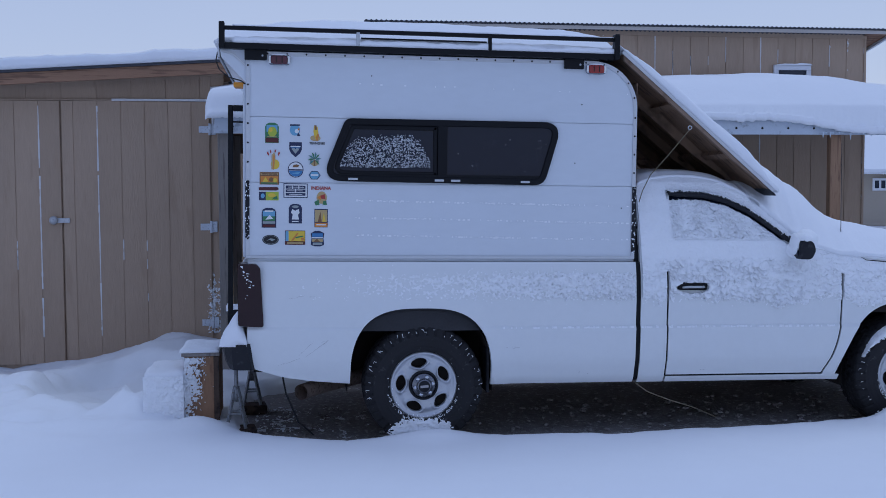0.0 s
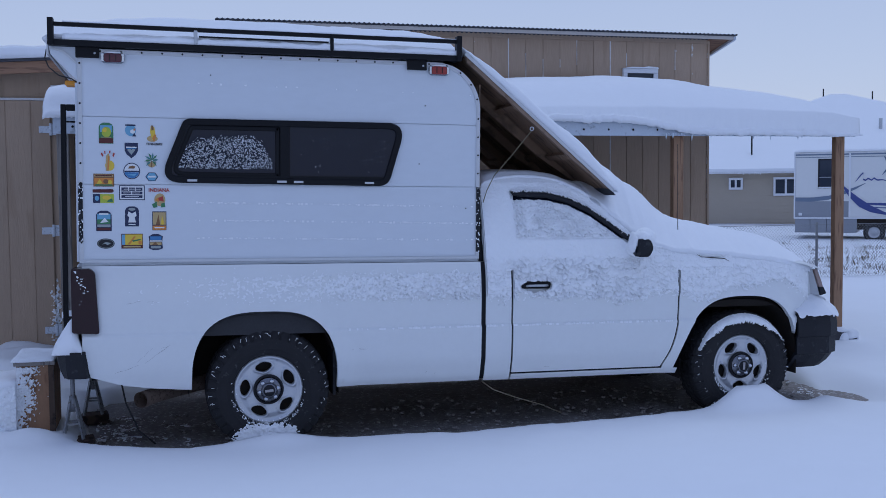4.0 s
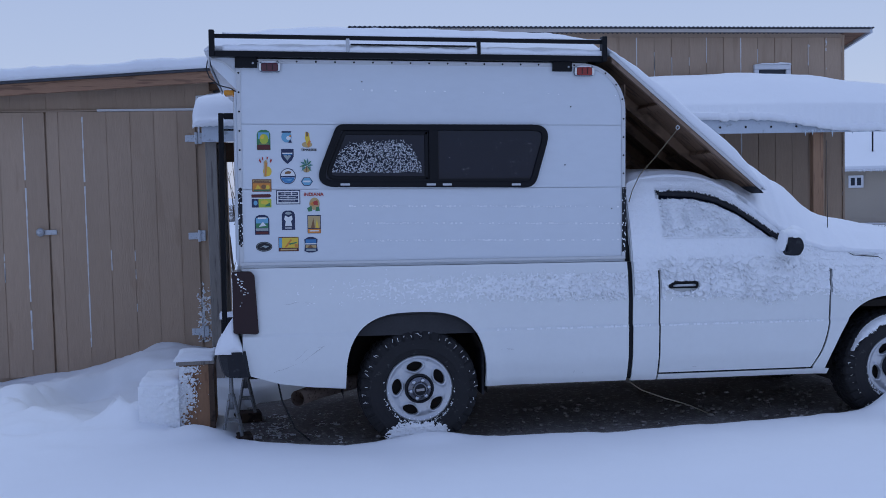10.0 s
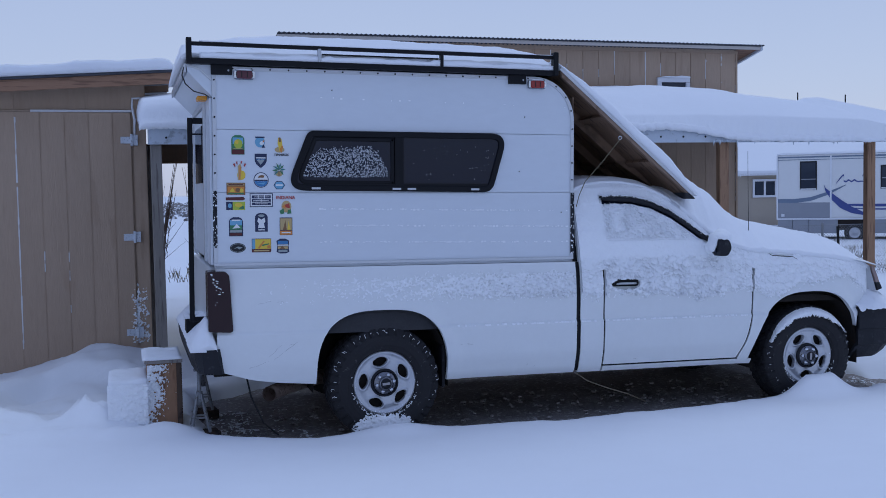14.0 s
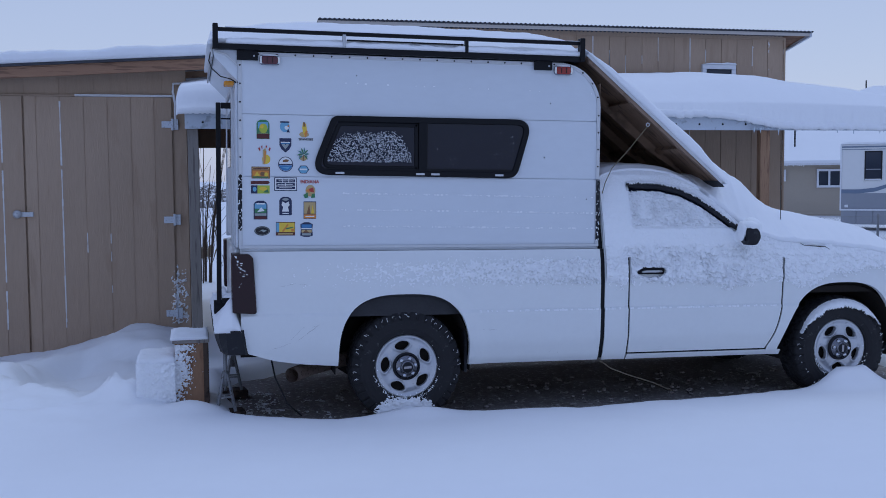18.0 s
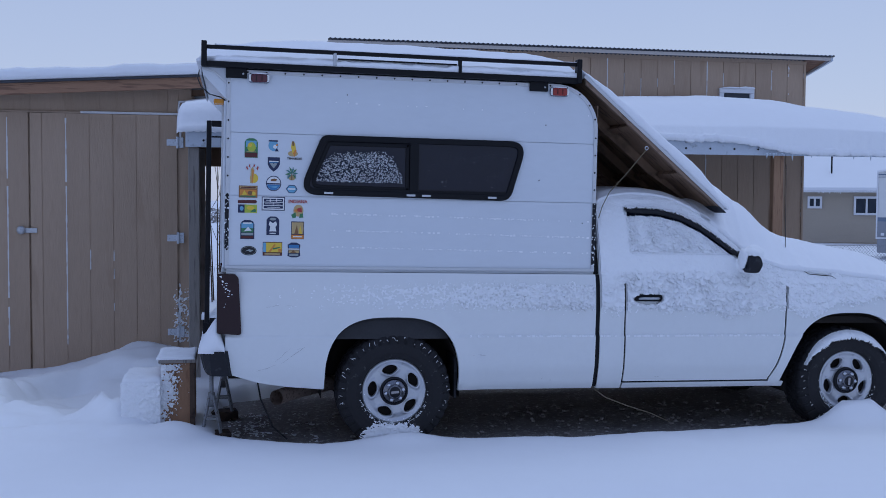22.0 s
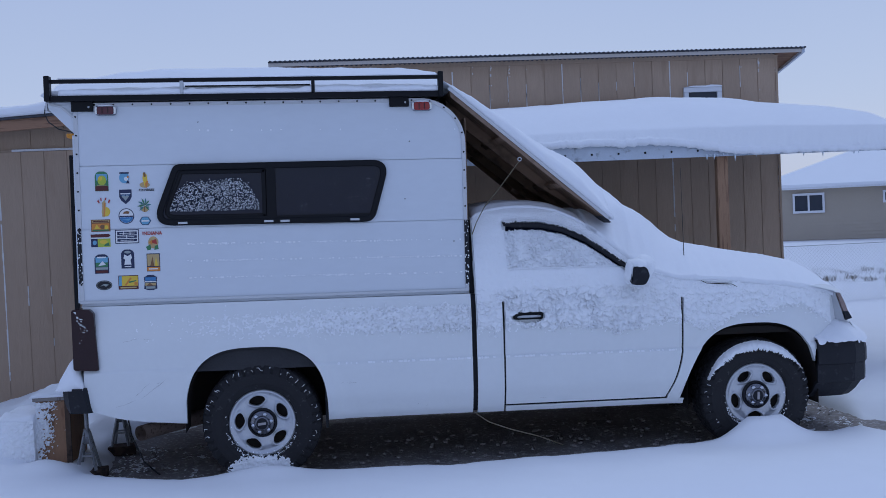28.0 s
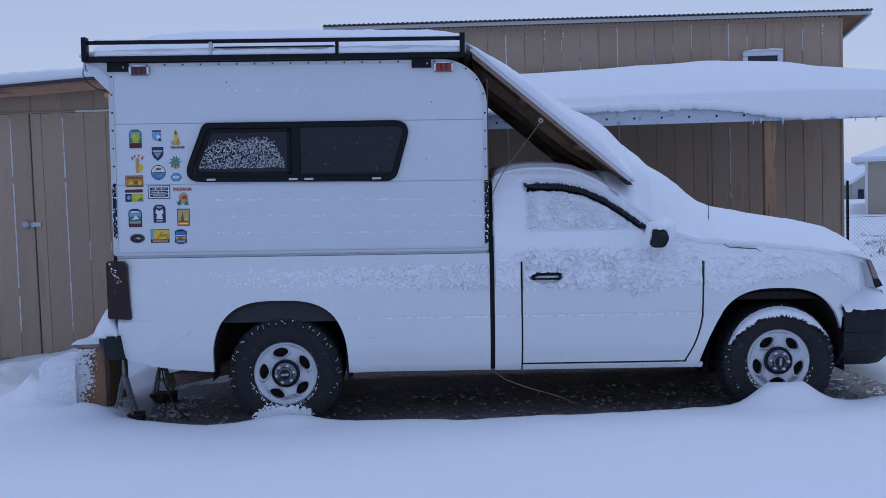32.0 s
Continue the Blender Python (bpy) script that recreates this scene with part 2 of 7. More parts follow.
def raw(name, verts, faces, material, parent=None, label="", smooth=True, kind="", m=None):
    me = bpy.data.meshes.new(name)
    me.from_pydata(verts, [], faces)
    me.materials.append(material)
    if smooth:
        me.polygons.foreach_set("use_smooth", [True] * len(me.polygons))
    ob = new(name, me)
    ob.parent = parent
    if m is not None:
        ob.matrix_basis = m
    return tagged(ob, label, kind=kind)


def thing(name, label, category, m=Matrix(), group="", kind=""):
    ob = new(name)
    ob.empty_display_size = 0.1
    ob.matrix_basis = m
    return tagged(ob, label, category, group, kind)


def box(bm, x0, x1, y0, y1, z0, z1, bev=0.0, mi=0):
    vs = [bm.verts.new((x, y, z)) for z in (z0, z1) for y in (y0, y1) for x in (x0, x1)]
    fs = [bm.faces.new([vs[i] for i in q]) for q in
          ((0, 2, 3, 1), (4, 5, 7, 6), (0, 1, 5, 4), (2, 6, 7, 3), (0, 4, 6, 2), (1, 3, 7, 5))]
    if bev:
        es = list({e for f in fs for e in f.edges})
        r = bmesh.ops.bevel(bm, geom=es, offset=bev, segments=2, profile=0.5, affect="EDGES")
        fs = r["faces"] if not mi else [f for f in bm.faces if f.is_valid and any(v in set(r["verts"]) for v in f.verts)]
    for f in fs:
        f.material_index = mi
    return bm


def boxed(*a, **k):
    return box(bmesh.new(), *a, **k)


def prism(bm, pts, y0, y1, mi=0, bev=0.0):
    """A polygon given in x and z, with thickness from y0 to y1."""
    n = len(pts)
    a = [bm.verts.new((x, y0, z)) for x, z in pts]
    b = [bm.verts.new((x, y1, z)) for x, z in pts]
    fs = [bm.faces.new(a), bm.faces.new(b[::-1])]
    fs += [bm.faces.new((a[(i + 1) % n], a[i], b[i], b[(i + 1) % n])) for i in range(n)]
    for f in fs:
        f.material_index = mi
    if bev:
        bmesh.ops.bevel(bm, geom=list(fs[0].edges) + list(fs[1].edges), offset=bev, segments=2, profile=0.5, affect="EDGES")
    bmesh.ops.recalc_face_normals(bm, faces=bm.faces[:])
    return bm


def rounded(pts, r, seg=6):
    """A polygon with each corner rounded; r is one radius or one a corner."""
    out, n = [], len(pts)
    for i in range(n):
        p, a, b = Vector(pts[i]), Vector(pts[i - 1]), Vector(pts[(i + 1) % n])
        rr = r[i] if isinstance(r, (list, tuple)) else r
        u, v = (a - p).normalized(), (b - p).normalized()
        half = u.angle(v) / 2
        d = min(rr / math.tan(half), (a - p).length * 0.49, (b - p).length * 0.49)
        q0, q1 = p + u * d, p + v * d
        for k in range(seg + 1):
            s = k / seg
            out.append(tuple(q0 * (1 - s) ** 2 + p * 2 * s * (1 - s) + q1 * s * s))
    return out


def tube(bm, pts, r, seg=8, mi=0, cap=True):
    """A round bar along a line of points; r is one radius or one a point."""
    pts = [Vector(p) for p in pts]
    rings, n0 = [], None
    for i, p in enumerate(pts):
        d = (pts[min(i + 1, len(pts) - 1)] - pts[max(i - 1, 0)]).normalized()
        if n0 is None:
            n0 = d.orthogonal().normalized()
        n0 = (n0 - d * n0.dot(d)).normalized()
        c = d.cross(n0)
        rr = r[i] if isinstance(r, (list, tuple)) else r
        rings.append([bm.verts.new(p + (n0 * math.cos(2 * math.pi * k / seg) + c * math.sin(2 * math.pi * k / seg)) * rr) for k in range(seg)])
    fs = []
    for a, b in zip(rings, rings[1:]):
        fs += [bm.faces.new((a[k], a[(k + 1) % seg], b[(k + 1) % seg], b[k])) for k in range(seg)]
    if cap:
        fs += [bm.faces.new(rings[0][::-1]), bm.faces.new(rings[-1])]
    for f in fs:
        f.material_index, f.smooth = mi, True
    return bm


def bar(bm, p, q, w, h, mi=0):
    """A square bar from p to q, w across and h deep."""
    p, q = Vector(p), Vector(q)
    d = (q - p).normalized()
    s = d.cross(Vector((0, 0, 1)))
    s = s.normalized() if s.length > 1e-4 else Vector((1, 0, 0))
    u = s.cross(d)
    a = [[bm.verts.new(c + s * i * w / 2 + u * j * h / 2) for i, j in ((-1, -1), (1, -1), (1, 1), (-1, 1))] for c in (p, q)]
    fs = [bm.faces.new(a[0]), bm.faces.new(a[1][::-1])] + [bm.faces.new((a[0][(k + 1) % 4], a[0][k], a[1][k], a[1][(k + 1) % 4])) for k in range(4)]
    for f in fs:
        f.material_index = mi
    return bm


def lathe(bm, prof, seg=48, mi=0):
    """Turn a profile of (radius, y) about the y axis."""
    rings = [[bm.verts.new((r * math.cos(2 * math.pi * k / seg), y, r * math.sin(2 * math.pi * k / seg))) for k in range(seg)] for r, y in prof]
    for a, b in zip(rings, rings[1:]):
        for k in range(seg):
            f = bm.faces.new((a[k], b[k], b[(k + 1) % seg], a[(k + 1) % seg]))
            f.material_index, f.smooth = mi, True
    return bm


def lerp(tab, x):
    return float(np.interp(x, [a for a, _ in tab], [b for _, b in tab]))


def fbm(x, y, z=0.0, o=4):
    return noise.fractal(Vector((x, y, z)), 1.0, 2.0, o)


def sheet(xs, ys, zf):
    """Vertices and faces of a height field over x and y."""
    vs = [(x, y, zf(x, y)) for y in ys for x in xs]
    n = len(xs)
    fs = [(j * n + i, j * n + i + 1, (j + 1) * n + i + 1, (j + 1) * n + i) for j in range(len(ys) - 1) for i in range(n - 1)]
    return vs, fs


def snow_slab(name, xs, ys, low, high, label, parent=None, material=SNOW, m=None, category="snow"):
    """A blanket of snow: upper face high(x, y), lower face low(x, y), closed round its edge."""
    v1, f1 = sheet(xs, ys, high)
    v0, f0 = sheet(xs, ys, low)
    n, k, o = len(xs), len(ys), len(v1)
    fs = f1 + [tuple(o + i for i in q[::-1]) for q in f0]
    rim = [i for i in range(n)] + [j * n + n - 1 for j in range(1, k)] + [(k - 1) * n + i for i in range(n - 2, -1, -1)] + [j * n for j in range(k - 2, 0, -1)]
    fs += [(a, o + a, o + b, b) for a, b in zip(rim, rim[1:] + rim[:1])]
    ob = raw(name, v1 + v0, fs, material, parent, label, True, m=m)
    if parent is None:
        tagged(ob, label, category)
    return ob

# ---------------------------------------------------------------- ground and snow
def spaced(a, b, step, far, grow=1.35):
    core = list(np.arange(a, b + step / 2, step))
    lo, hi, d = [], [], step
    x = a
    while x > -far:
        d *= grow
        x -= d
        lo.append(x)
    d, x = step, b
    while x < far:
        d *= grow
        x += d
        hi.append(x)
    return lo[::-1] + core + hi


def smooth01(t):
    t = min(1.0, max(0.0, t))
    return t * t * (3 - 2 * t)


def bump_at(x, y, cx, cy, rx, ry, h):
    return h * math.exp(-((x - cx) / rx) ** 2 - ((y - cy) / ry) ** 2)


def bare(x, y):
    """How far inside the sheltered bare strip under the truck and, unseen, the carport a place lies, in metres; below
    zero it is snowed over.
    """
    wob = 0.05 * fbm(x * 1.7, y * 1.7, 3.1) + 0.015 * fbm(x * 9, y * 9, 1.0)
    front = lerp([(-1.3, 0.36), (-1.0, 0.10), (-0.5, -0.08), (-0.2, -0.08), (0.0, -0.10), (0.25, -0.04), (0.6, -0.09), (1.2, -0.14), (2.0, -0.08), (2.8, -0.05), (3.2, 0.00), (3.42, 0.06), (3.6, 0.10), (3.9, 0.10), (4.2, 0.30), (4.5, 0.75)], x)
    # hidden gravel reaches under the carport to cut light bounced off snow
    back = lerp([(-1.1, 1.7), (-0.8, 1.95), (-0.55, 2.2), (-0.1, 2.3), (0.3, 2.5), (0.8, 4.3), (3.9, 4.3), (4.3, 2.2)], x)
    return min(x + 1.12, 4.45 - x, y - front, back - y) + wob


def snow_height(x, y):
    d = bare(x, y)
    h = 0.10 + 0.025 * fbm(x * 0.35, y * 0.35, 0.3) + 0.008 * fbm(x * 1.6, y * 1.6, 5.0)
    h += 0.02 * smooth01((-y) / 3) - 0.46 * smooth01((y - 9) / 15) * (1 - 0.55 * smooth01((y - 29) / 8))
    if abs(x) < 12 and abs(y) < 9:
        h += bump_at(x, y, -2.25, 0.30, 0.75, 0.6, 0.07) + bump_at(x, y, -3.2, 0.9, 0.7, 0.5, 0.10)
        h += bump_at(x, y, -1.86, 3.2, 0.55, 0.75, 0.185) + bump_at(x, y, -3.0, 1.9, 0.45, 0.35, 0.07)
        h += bump_at(x, y, -4.5, 3.0, 0.42, 0.5, 0.42) - bump_at(x, y, -3.35, 3.2, 0.7, 0.7, 0.09)
        h += bump_at(x, y, -1.25, -0.35, 0.5, 0.45, 0.04) + bump_at(x, y, -1.42, 0.22, 0.14, 0.12, 0.06) + bump_at(x, y, -1.75, 0.12, 0.20, 0.10, 0.05) + bump_at(x, y, -1.93, 0.55, 0.14, 0.20, 0.09) * (1 + 0.5 * fbm(x * 12, y * 12, 2)) + bump_at(x, y, 0.02, -0.20, 0.22, 0.13, 0.07) + min(0.160, bump_at(x, y, 3.37, -0.12, 0.24, 0.12, 0.22)) - bump_at(x, y, 4.52, 0.40, 0.27, 0.48, 0.13)
        h += (0.11 * (0.30 - abs(fbm(x * 1.1 + 3, y * 2.0, 4))) + 0.028 * fbm(x * 4, y * 6, 3)) * smooth01((-1.35 - x) / 0.5) * smooth01((y + 0.2) / 0.6) * smooth01((4.5 - y) / 2)
        h += 0.030 * fbm(x * 2.1, y * 2.1, 11) * smooth01((-0.9 - x) / 0.8) * smooth01((y + 0.6) / 0.8)
        q = math.hypot((x + 2.15) / 0.68, (y - 1.72) / 1.08) + 0.10 * fbm(x * 1.7, y * 1.7, 6) + 0.03 * fbm(x * 6, y * 6, 8)
        h += 0.055 * math.exp(-((q - 1.04) / 0.17) ** 2) * smooth01((2.3 - y) / 0.8) - 0.135 * smooth01((1.04 - q) / 0.22)
        if x < -1.3:
            h += 0.012 * math.sin(5.5 * x + 9 * y + 2.2 * fbm(x, y)) * smooth01((y - 1.0)) * smooth01(-1.3 - x)
    if d > -0.25:
        h = h * (1 - smooth01((d + 0.16) / 0.20)) - 0.14 * smooth01((d + 0.06) / 0.12)
    return h


sxs, sys_ = spaced(-5.2, 6.4, 0.05, 1600), spaced(-2.6, 4.6, 0.05, 1600)
gv, gf = sheet(sxs, sys_, snow_height)
snow_ground = raw("ground", gv, gf, SNOW_FIELD)
tagged(snow_ground, "smooth wind-drifted snow covering the yard", "snow ground", kind="structure")
pxs, pys = list(np.arange(-1.7, 5.3, 0.035)), list(np.arange(-0.6, 2.6, 0.035)) + list(np.arange(2.65, 4.6, 0.15))
pv, pf = sheet(pxs, pys, lambda x, y: -0.012 + 0.012 * fbm(x * 3, y * 3, 2) + 0.012 * abs(fbm(x * 21, y * 21, 4)))
tagged(raw("gravel_strip", pv, pf, GRAVEL), "dark wet gravel left bare beneath the truck, continued unseen under the carport", "gravel", kind="structure")

# ---------------------------------------------------------------- siding walls
def siding(owner, name, x0, x1, z0, z1, y, pitch, first=0.0, thick=0.02, skip=None, top=None):
    """Upright siding boards with recessed grooves, facing -y; each board is a part of its wall."""
    edges, x = [x0], x0 + first if first > 0.03 else x0 + pitch
    while x < x1 - 0.03:
        edges.append(x)
        x += pitch
    edges.append(x1)
    g = 0.004
    for a, b in zip(edges, edges[1:]):
        if skip and skip(a, b):
            continue
        t0, t1 = (top(a), top(b)) if top else (z1, z1)
        bm = bmesh.new()
        prism(bm, [(a + g, z0), (b - g, z0), (b - g, t1), (a + g, t0)], y - thick, y)
        part(name, bm, SIDING, owner)
    return edges


def frost_streaks(owner, xs, y, z0, z1, seed, full=()):
    """Snow caught in the grooves of a wall, in broken upright runs."""
    rnd = random.Random(seed)
    for i, x in enumerate(xs):
        runs = [(z0, z1)] if i in full else [(z, z + rnd.uniform(0.04, 0.3)) for z in [rnd.uniform(z0, z1 - 0.3) for _ in range(rnd.choice((0, 0, 1, 2, 3)))]]
        bm, some = bmesh.new(), False
        for a, b in runs:
            z = a
            while z < b:
                dz = rnd.uniform(0.03, 0.09)
                if rnd.random() < 0.93:
                    w = rnd.uniform(0.003, 0.008) if i in full else rnd.uniform(0.002, 0.005)
                    box(bm, x - w, x + w, y - 0.022, y - 0.004, z, min(z + dz, b))
                    some = True
                z += dz
        if some:
            part("groove_frost", bm, FROST_LINE, owner, "thin line of frost in a groove", kind="stuff")
        else:
            bm.free()


# ---------------------------------------------------------------- snow stuck to upright faces
def crusted(x0, x1, z0, z1, step, cover, rough, thick, surf, fine=1.0, warp=None, rag=1.0, plates=False, cell=None):
    """Wind-packed snow on an upright face: a coat where cover is above zero, broken into lumps or into plates whose lower edges sag."""
    nx, nz = int((x1 - x0) / step), int((z1 - z0) / step)
    hs = {}
    for i in range(nx + 1):
        for k in range(nz + 1):
            x, z = x0 + i * step, z0 + k * step
            c = cover(x, z)
            if c <= -0.8:
                hs[i, k] = (-1.0, 0.0)
                continue
            a = noise.fractal(Vector((x * 17 * fine, 2.0, z * 23 * fine)), 1.0, 2.0, 2)
            b = noise.fractal(Vector((x * 44 * fine, 7.0, z * 56 * fine)), 1.0, 2.0, 2)
            c += rag * (0.34 * a + 0.52 * b)
            coat = smooth01(c / 0.50)
            r = rough(x, z)
            if plates:
                f = fine * (1.0 + 0.55 * (cell(x, z) if cell else 0.0))
                q = Vector((x * 19 * f + 0.6 * a + 0.2 * b, 3.0, z * 29 * f + 0.8 * noise.noise(Vector((x * 9, 5.0, z * 9))) + 0.3 * b))
                d, pts = noise.voronoi(q)
                rim = smooth01((d[1] - d[0]) / 0.26)
                own = 0.5 + 0.5 * math.sin(pts[0].x * 12.7 + pts[0].z * 7.3)
                sag = min(0.6, max(-0.6, pts[0].z - q.z))
                e = noise.fractal(Vector((x * 15 * f, 4.0, z * 24 * f)) + 0.5 * Vector((b, 0, a)), 1.0, 2.0, 2)
                gate = smooth01((noise.noise(Vector((x * 11, 9.0, z * 15))) + 0.42) / 0.5)
                rim = (1 - gate * (1 - rim)) * (0.38 + 0.62 * smooth01(abs(e) / 0.10))
                l = rim * (0.60 + 0.16 * own + 0.45 * sag * gate) + 0.10 * b + 0.12 * a
                hs[i, k] = (c, coat * (0.30 + 0.10 * a + r * (0.80 * l - 0.12)))
                continue
            e = noise.fractal(Vector((x * 21 * fine, 4.0, z * 26 * fine)) + 0.35 * Vector((b, 0, a)), 1.0, 2.0, 2)
            l = 0.46 * smooth01((a + 0.14) / 0.40) + 0.37 * smooth01(abs(e) / 0.13) + 0.17 * smooth01((b + 0.15) / 0.40)
            hs[i, k] = (c, coat * (0.30 + 0.12 * a + r * (0.85 * l - 0.25)))
    idx, vs, fs = {}, [], []
    for i in range(nx):
        for k in range(nz):
            q = ((i, k), (i + 1, k), (i + 1, k + 1), (i, k + 1))
            if sum(hs[c][0] > 0 for c in q) >= 3:
                for c in q:
                    if c not in idx:
                        x, z = x0 + c[0] * step, z0 + c[1] * step
                        h = (thick(x) if callable(thick) else thick) * hs[c][1] if hs[c][0] > 0 else -0.001
                        xx = warp(x, z) if warp else x
                        idx[c] = len(vs)
                        vs.append((xx, surf(xx, z) - h, z - 0.42 * max(0.0, h - 0.004)))
                fs.append(tuple(idx[c] for c in q))
    return vs, fs

# ---------------------------------------------------------------- storage shed
SHED_Y = 3.40
def shed_fascia(x):
    return 2.576 + 0.061 * (x + 3.35)

shed = thing("storage_shed", "tan plywood storage shed with closed double doors and a snowy roof", "shed")
DOOR_L, DOOR_M, DOOR_R, DOOR_T = -4.25, -2.91, -1.572, 2.475
bm = bmesh.new()
prism(bm, [(-7.4, -0.1), (-1.44, -0.1), (-1.44, shed_fascia(-1.44) + 0.07), (-7.4, shed_fascia(-7.4) + 0.07)], SHED_Y + 0.014, SHED_Y + 0.12)
part("front_wall", bm, SIDING, shed)
part("side_wall", boxed(-1.54, -1.44, SHED_Y + 0.12, 7.2, -0.1, 2.72), SIDING, shed)
part("side_wall", boxed(-7.4, -7.3, SHED_Y + 0.12, 7.2, -0.1, 2.26), SIDING, shed)
part("back_wall", boxed(-7.3, -1.54, 7.1, 7.2, -0.1, 2.26), SIDING, shed)
front = shed.children[0]
siding(front, "siding_board", -7.4, DOOR_L - 0.03, -0.05, 2.4, SHED_Y + 0.028, 0.21, 0.1, top=lambda x: shed_fascia(x) + 0.06)
siding(front, "siding_board", DOOR_R + 0.012, -1.44, -0.05, 2.4, SHED_Y + 0.028, 0.21, top=lambda x: shed_fascia(x) + 0.06)
siding(front, "header_board", DOOR_L - 0.03, DOOR_R + 0.012, DOOR_T + 0.02, 2.6, SHED_Y + 0.028, 0.31, 0.14, top=lambda x: max(DOOR_T + 0.03, shed_fascia(x) + 0.06))
part("drip_strip", boxed(DOOR_L - 0.03, -2.451, SHED_Y - 0.020, SHED_Y + 0.006, DOOR_T - 0.002, DOOR_T + 0.010), SIDING, front)
part("drip_strip", boxed(-2.45, DOOR_R + 0.01, SHED_Y - 0.032, SHED_Y + 0.006, DOOR_T - 0.004, DOOR_T + 0.016), FROST_LINE, front, "thin ledge with snow over the door")
for nm, a, b, first in (("door", DOOR_L, DOOR_M - 0.007, 0.086), ("door", DOOR_M + 0.007, DOOR_R - 0.004, 0.105)):
    leaf = part(nm, boxed(a, b, SHED_Y - 0.010, SHED_Y + 0.012, 0.05, DOOR_T - 0.006), SIDING, shed, "closed plywood door leaf")
    edges = siding(leaf, "siding_board", a, b, 0.05, DOOR_T - 0.006, SHED_Y + 0.002, 0.212, first, 0.018)
    frost_streaks(leaf, edges[1:-1], SHED_Y + 0.004, 0.3, DOOR_T - 0.05, 5 if a < -3 else 8, full=(5,) if a < -3 else (1,))
    if a > -3:
        latch = part("latch", boxed(-2.965, -2.845, SHED_Y - 0.034, SHED_Y - 0.022, 1.352, 1.398, 0.004), STEEL, leaf, "galvanised hasp")
        bm = bmesh.new()
        lathe(bm, [(0.001, -0.06), (0.028, -0.055), (0.040, -0.035), (0.036, -0.012), (0.022, 0.0)], 20)
        part("knob", bm, STEEL, leaf, "round white-frosted door knob", m=Matrix.Translation((-2.985, SHED_Y - 0.018, 1.378)))
    hx = b + 0.004 if a > -3 else a - 0.004
    for hz in (2.212, 1.302, 0.40):
        bm = bmesh.new()
        s = 1 if a > -3 else -1
        box(bm, hx - 0.012, hx + 0.012, SHED_Y - 0.045, SHED_Y - 0.016, hz - 0.055, hz + 0.055, 0.004)
        box(bm, min(hx - s * 0.10, hx), max(hx - s * 0.10, hx), SHED_Y - 0.03, SHED_Y - 0.018, hz - 0.032, hz + 0.032, 0.003)
        box(bm, min(hx + s * 0.055, hx), max(hx + s * 0.055, hx), SHED_Y - 0.03, SHED_Y + 0.004, hz - 0.05, hz + 0.05, 0.003)
        part("hinge", bm, FROSTED, leaf, "frosted galvanised strap hinge")
# wind-blown snow stuck about the lower hinge
vs, fs = crusted(DOOR_R - 0.16, -1.445, 0.30, 1.10, 0.007,
                 lambda x, z: -0.58 + 0.56 * smooth01((1.0 - z) / 0.30) * smooth01((x - DOOR_R + 0.08) / 0.05) + 0.35 * math.exp(-((x - DOOR_R - 0.012) / 0.014) ** 2) * smooth01((1.02 - z) / 0.08) - 0.25 * smooth01((x + 1.475) / 0.02),
                 lambda x, z: 0.9, 0.022, lambda x, z: SHED_Y - 0.0175 if x < DOOR_R else SHED_Y + 0.0065, fine=1.25)
raw("stuck_snow", vs, fs, SNOW_CRUST, shed, "wind-blown snow stuck to the wall", True, kind="stuff")
# pale conduit beside the doors
part("conduit", tube(bmesh.new(), [(-1.545, SHED_Y - 0.02, 2.24), (-1.54, SHED_Y - 0.02, 2.40), (-1.56, SHED_Y - 0.02, 2.52), (-1.555, SHED_Y - 0.02, 2.60), (-1.45, SHED_Y - 0.02, 2.605)], 0.011, 8), WHITE_PVC, shed, "pale bent conduit")
# roof, fascia and snow
def roof_prism(z0, z1, xa, xb, ya, yb):
    b = bmesh.new()
    prism(b, [(xa, shed_fascia(xa) + z0), (xb, shed_fascia(xb) + z0), (xb, shed_fascia(xb) + z1), (xa, shed_fascia(xa) + z1)], ya, yb)
    return b
part("fascia_board", roof_prism(0.012, 0.112, -7.7, -1.19, 3.13, 3.165), FASCIA, shed, "reddish cedar fascia board")
part("soffit", roof_prism(0.070, 0.085, -7.7, -1.22, 3.165, 3.43), RAW_PLY, shed)
part("roof", roof_prism(0.113, 0.135, -7.75, -1.17, 3.10, 7.35), ROOF_METAL, shed, "dark sheet roof edge")
part("rafter_tail", roof_prism(-0.03, 0.03, -1.44, -1.22, 3.45, 3.5), RAW_PLY, shed)
snow_slab("roof_snow", list(np.arange(-7.74, -1.17, 0.045)) + [-1.165], [3.075, 3.085, 3.10, 3.12, 3.16] + list(np.arange(3.23, 7.3, 0.14)),
          lambda x, y: shed_fascia(x) + 0.137, lambda x, y: shed_fascia(x) + 0.137 + (0.100 + 0.018 * fbm(x * 0.8, y * 0.8, 7) + 0.014 * fbm(x * 5, y * 5) + 0.006 * fbm(x * 19, y * 19)) * smooth01((y - 3.055) / 0.045) * smooth01((-1.13 - x) / 0.12),
          "even blanket of snow on the shed roof")

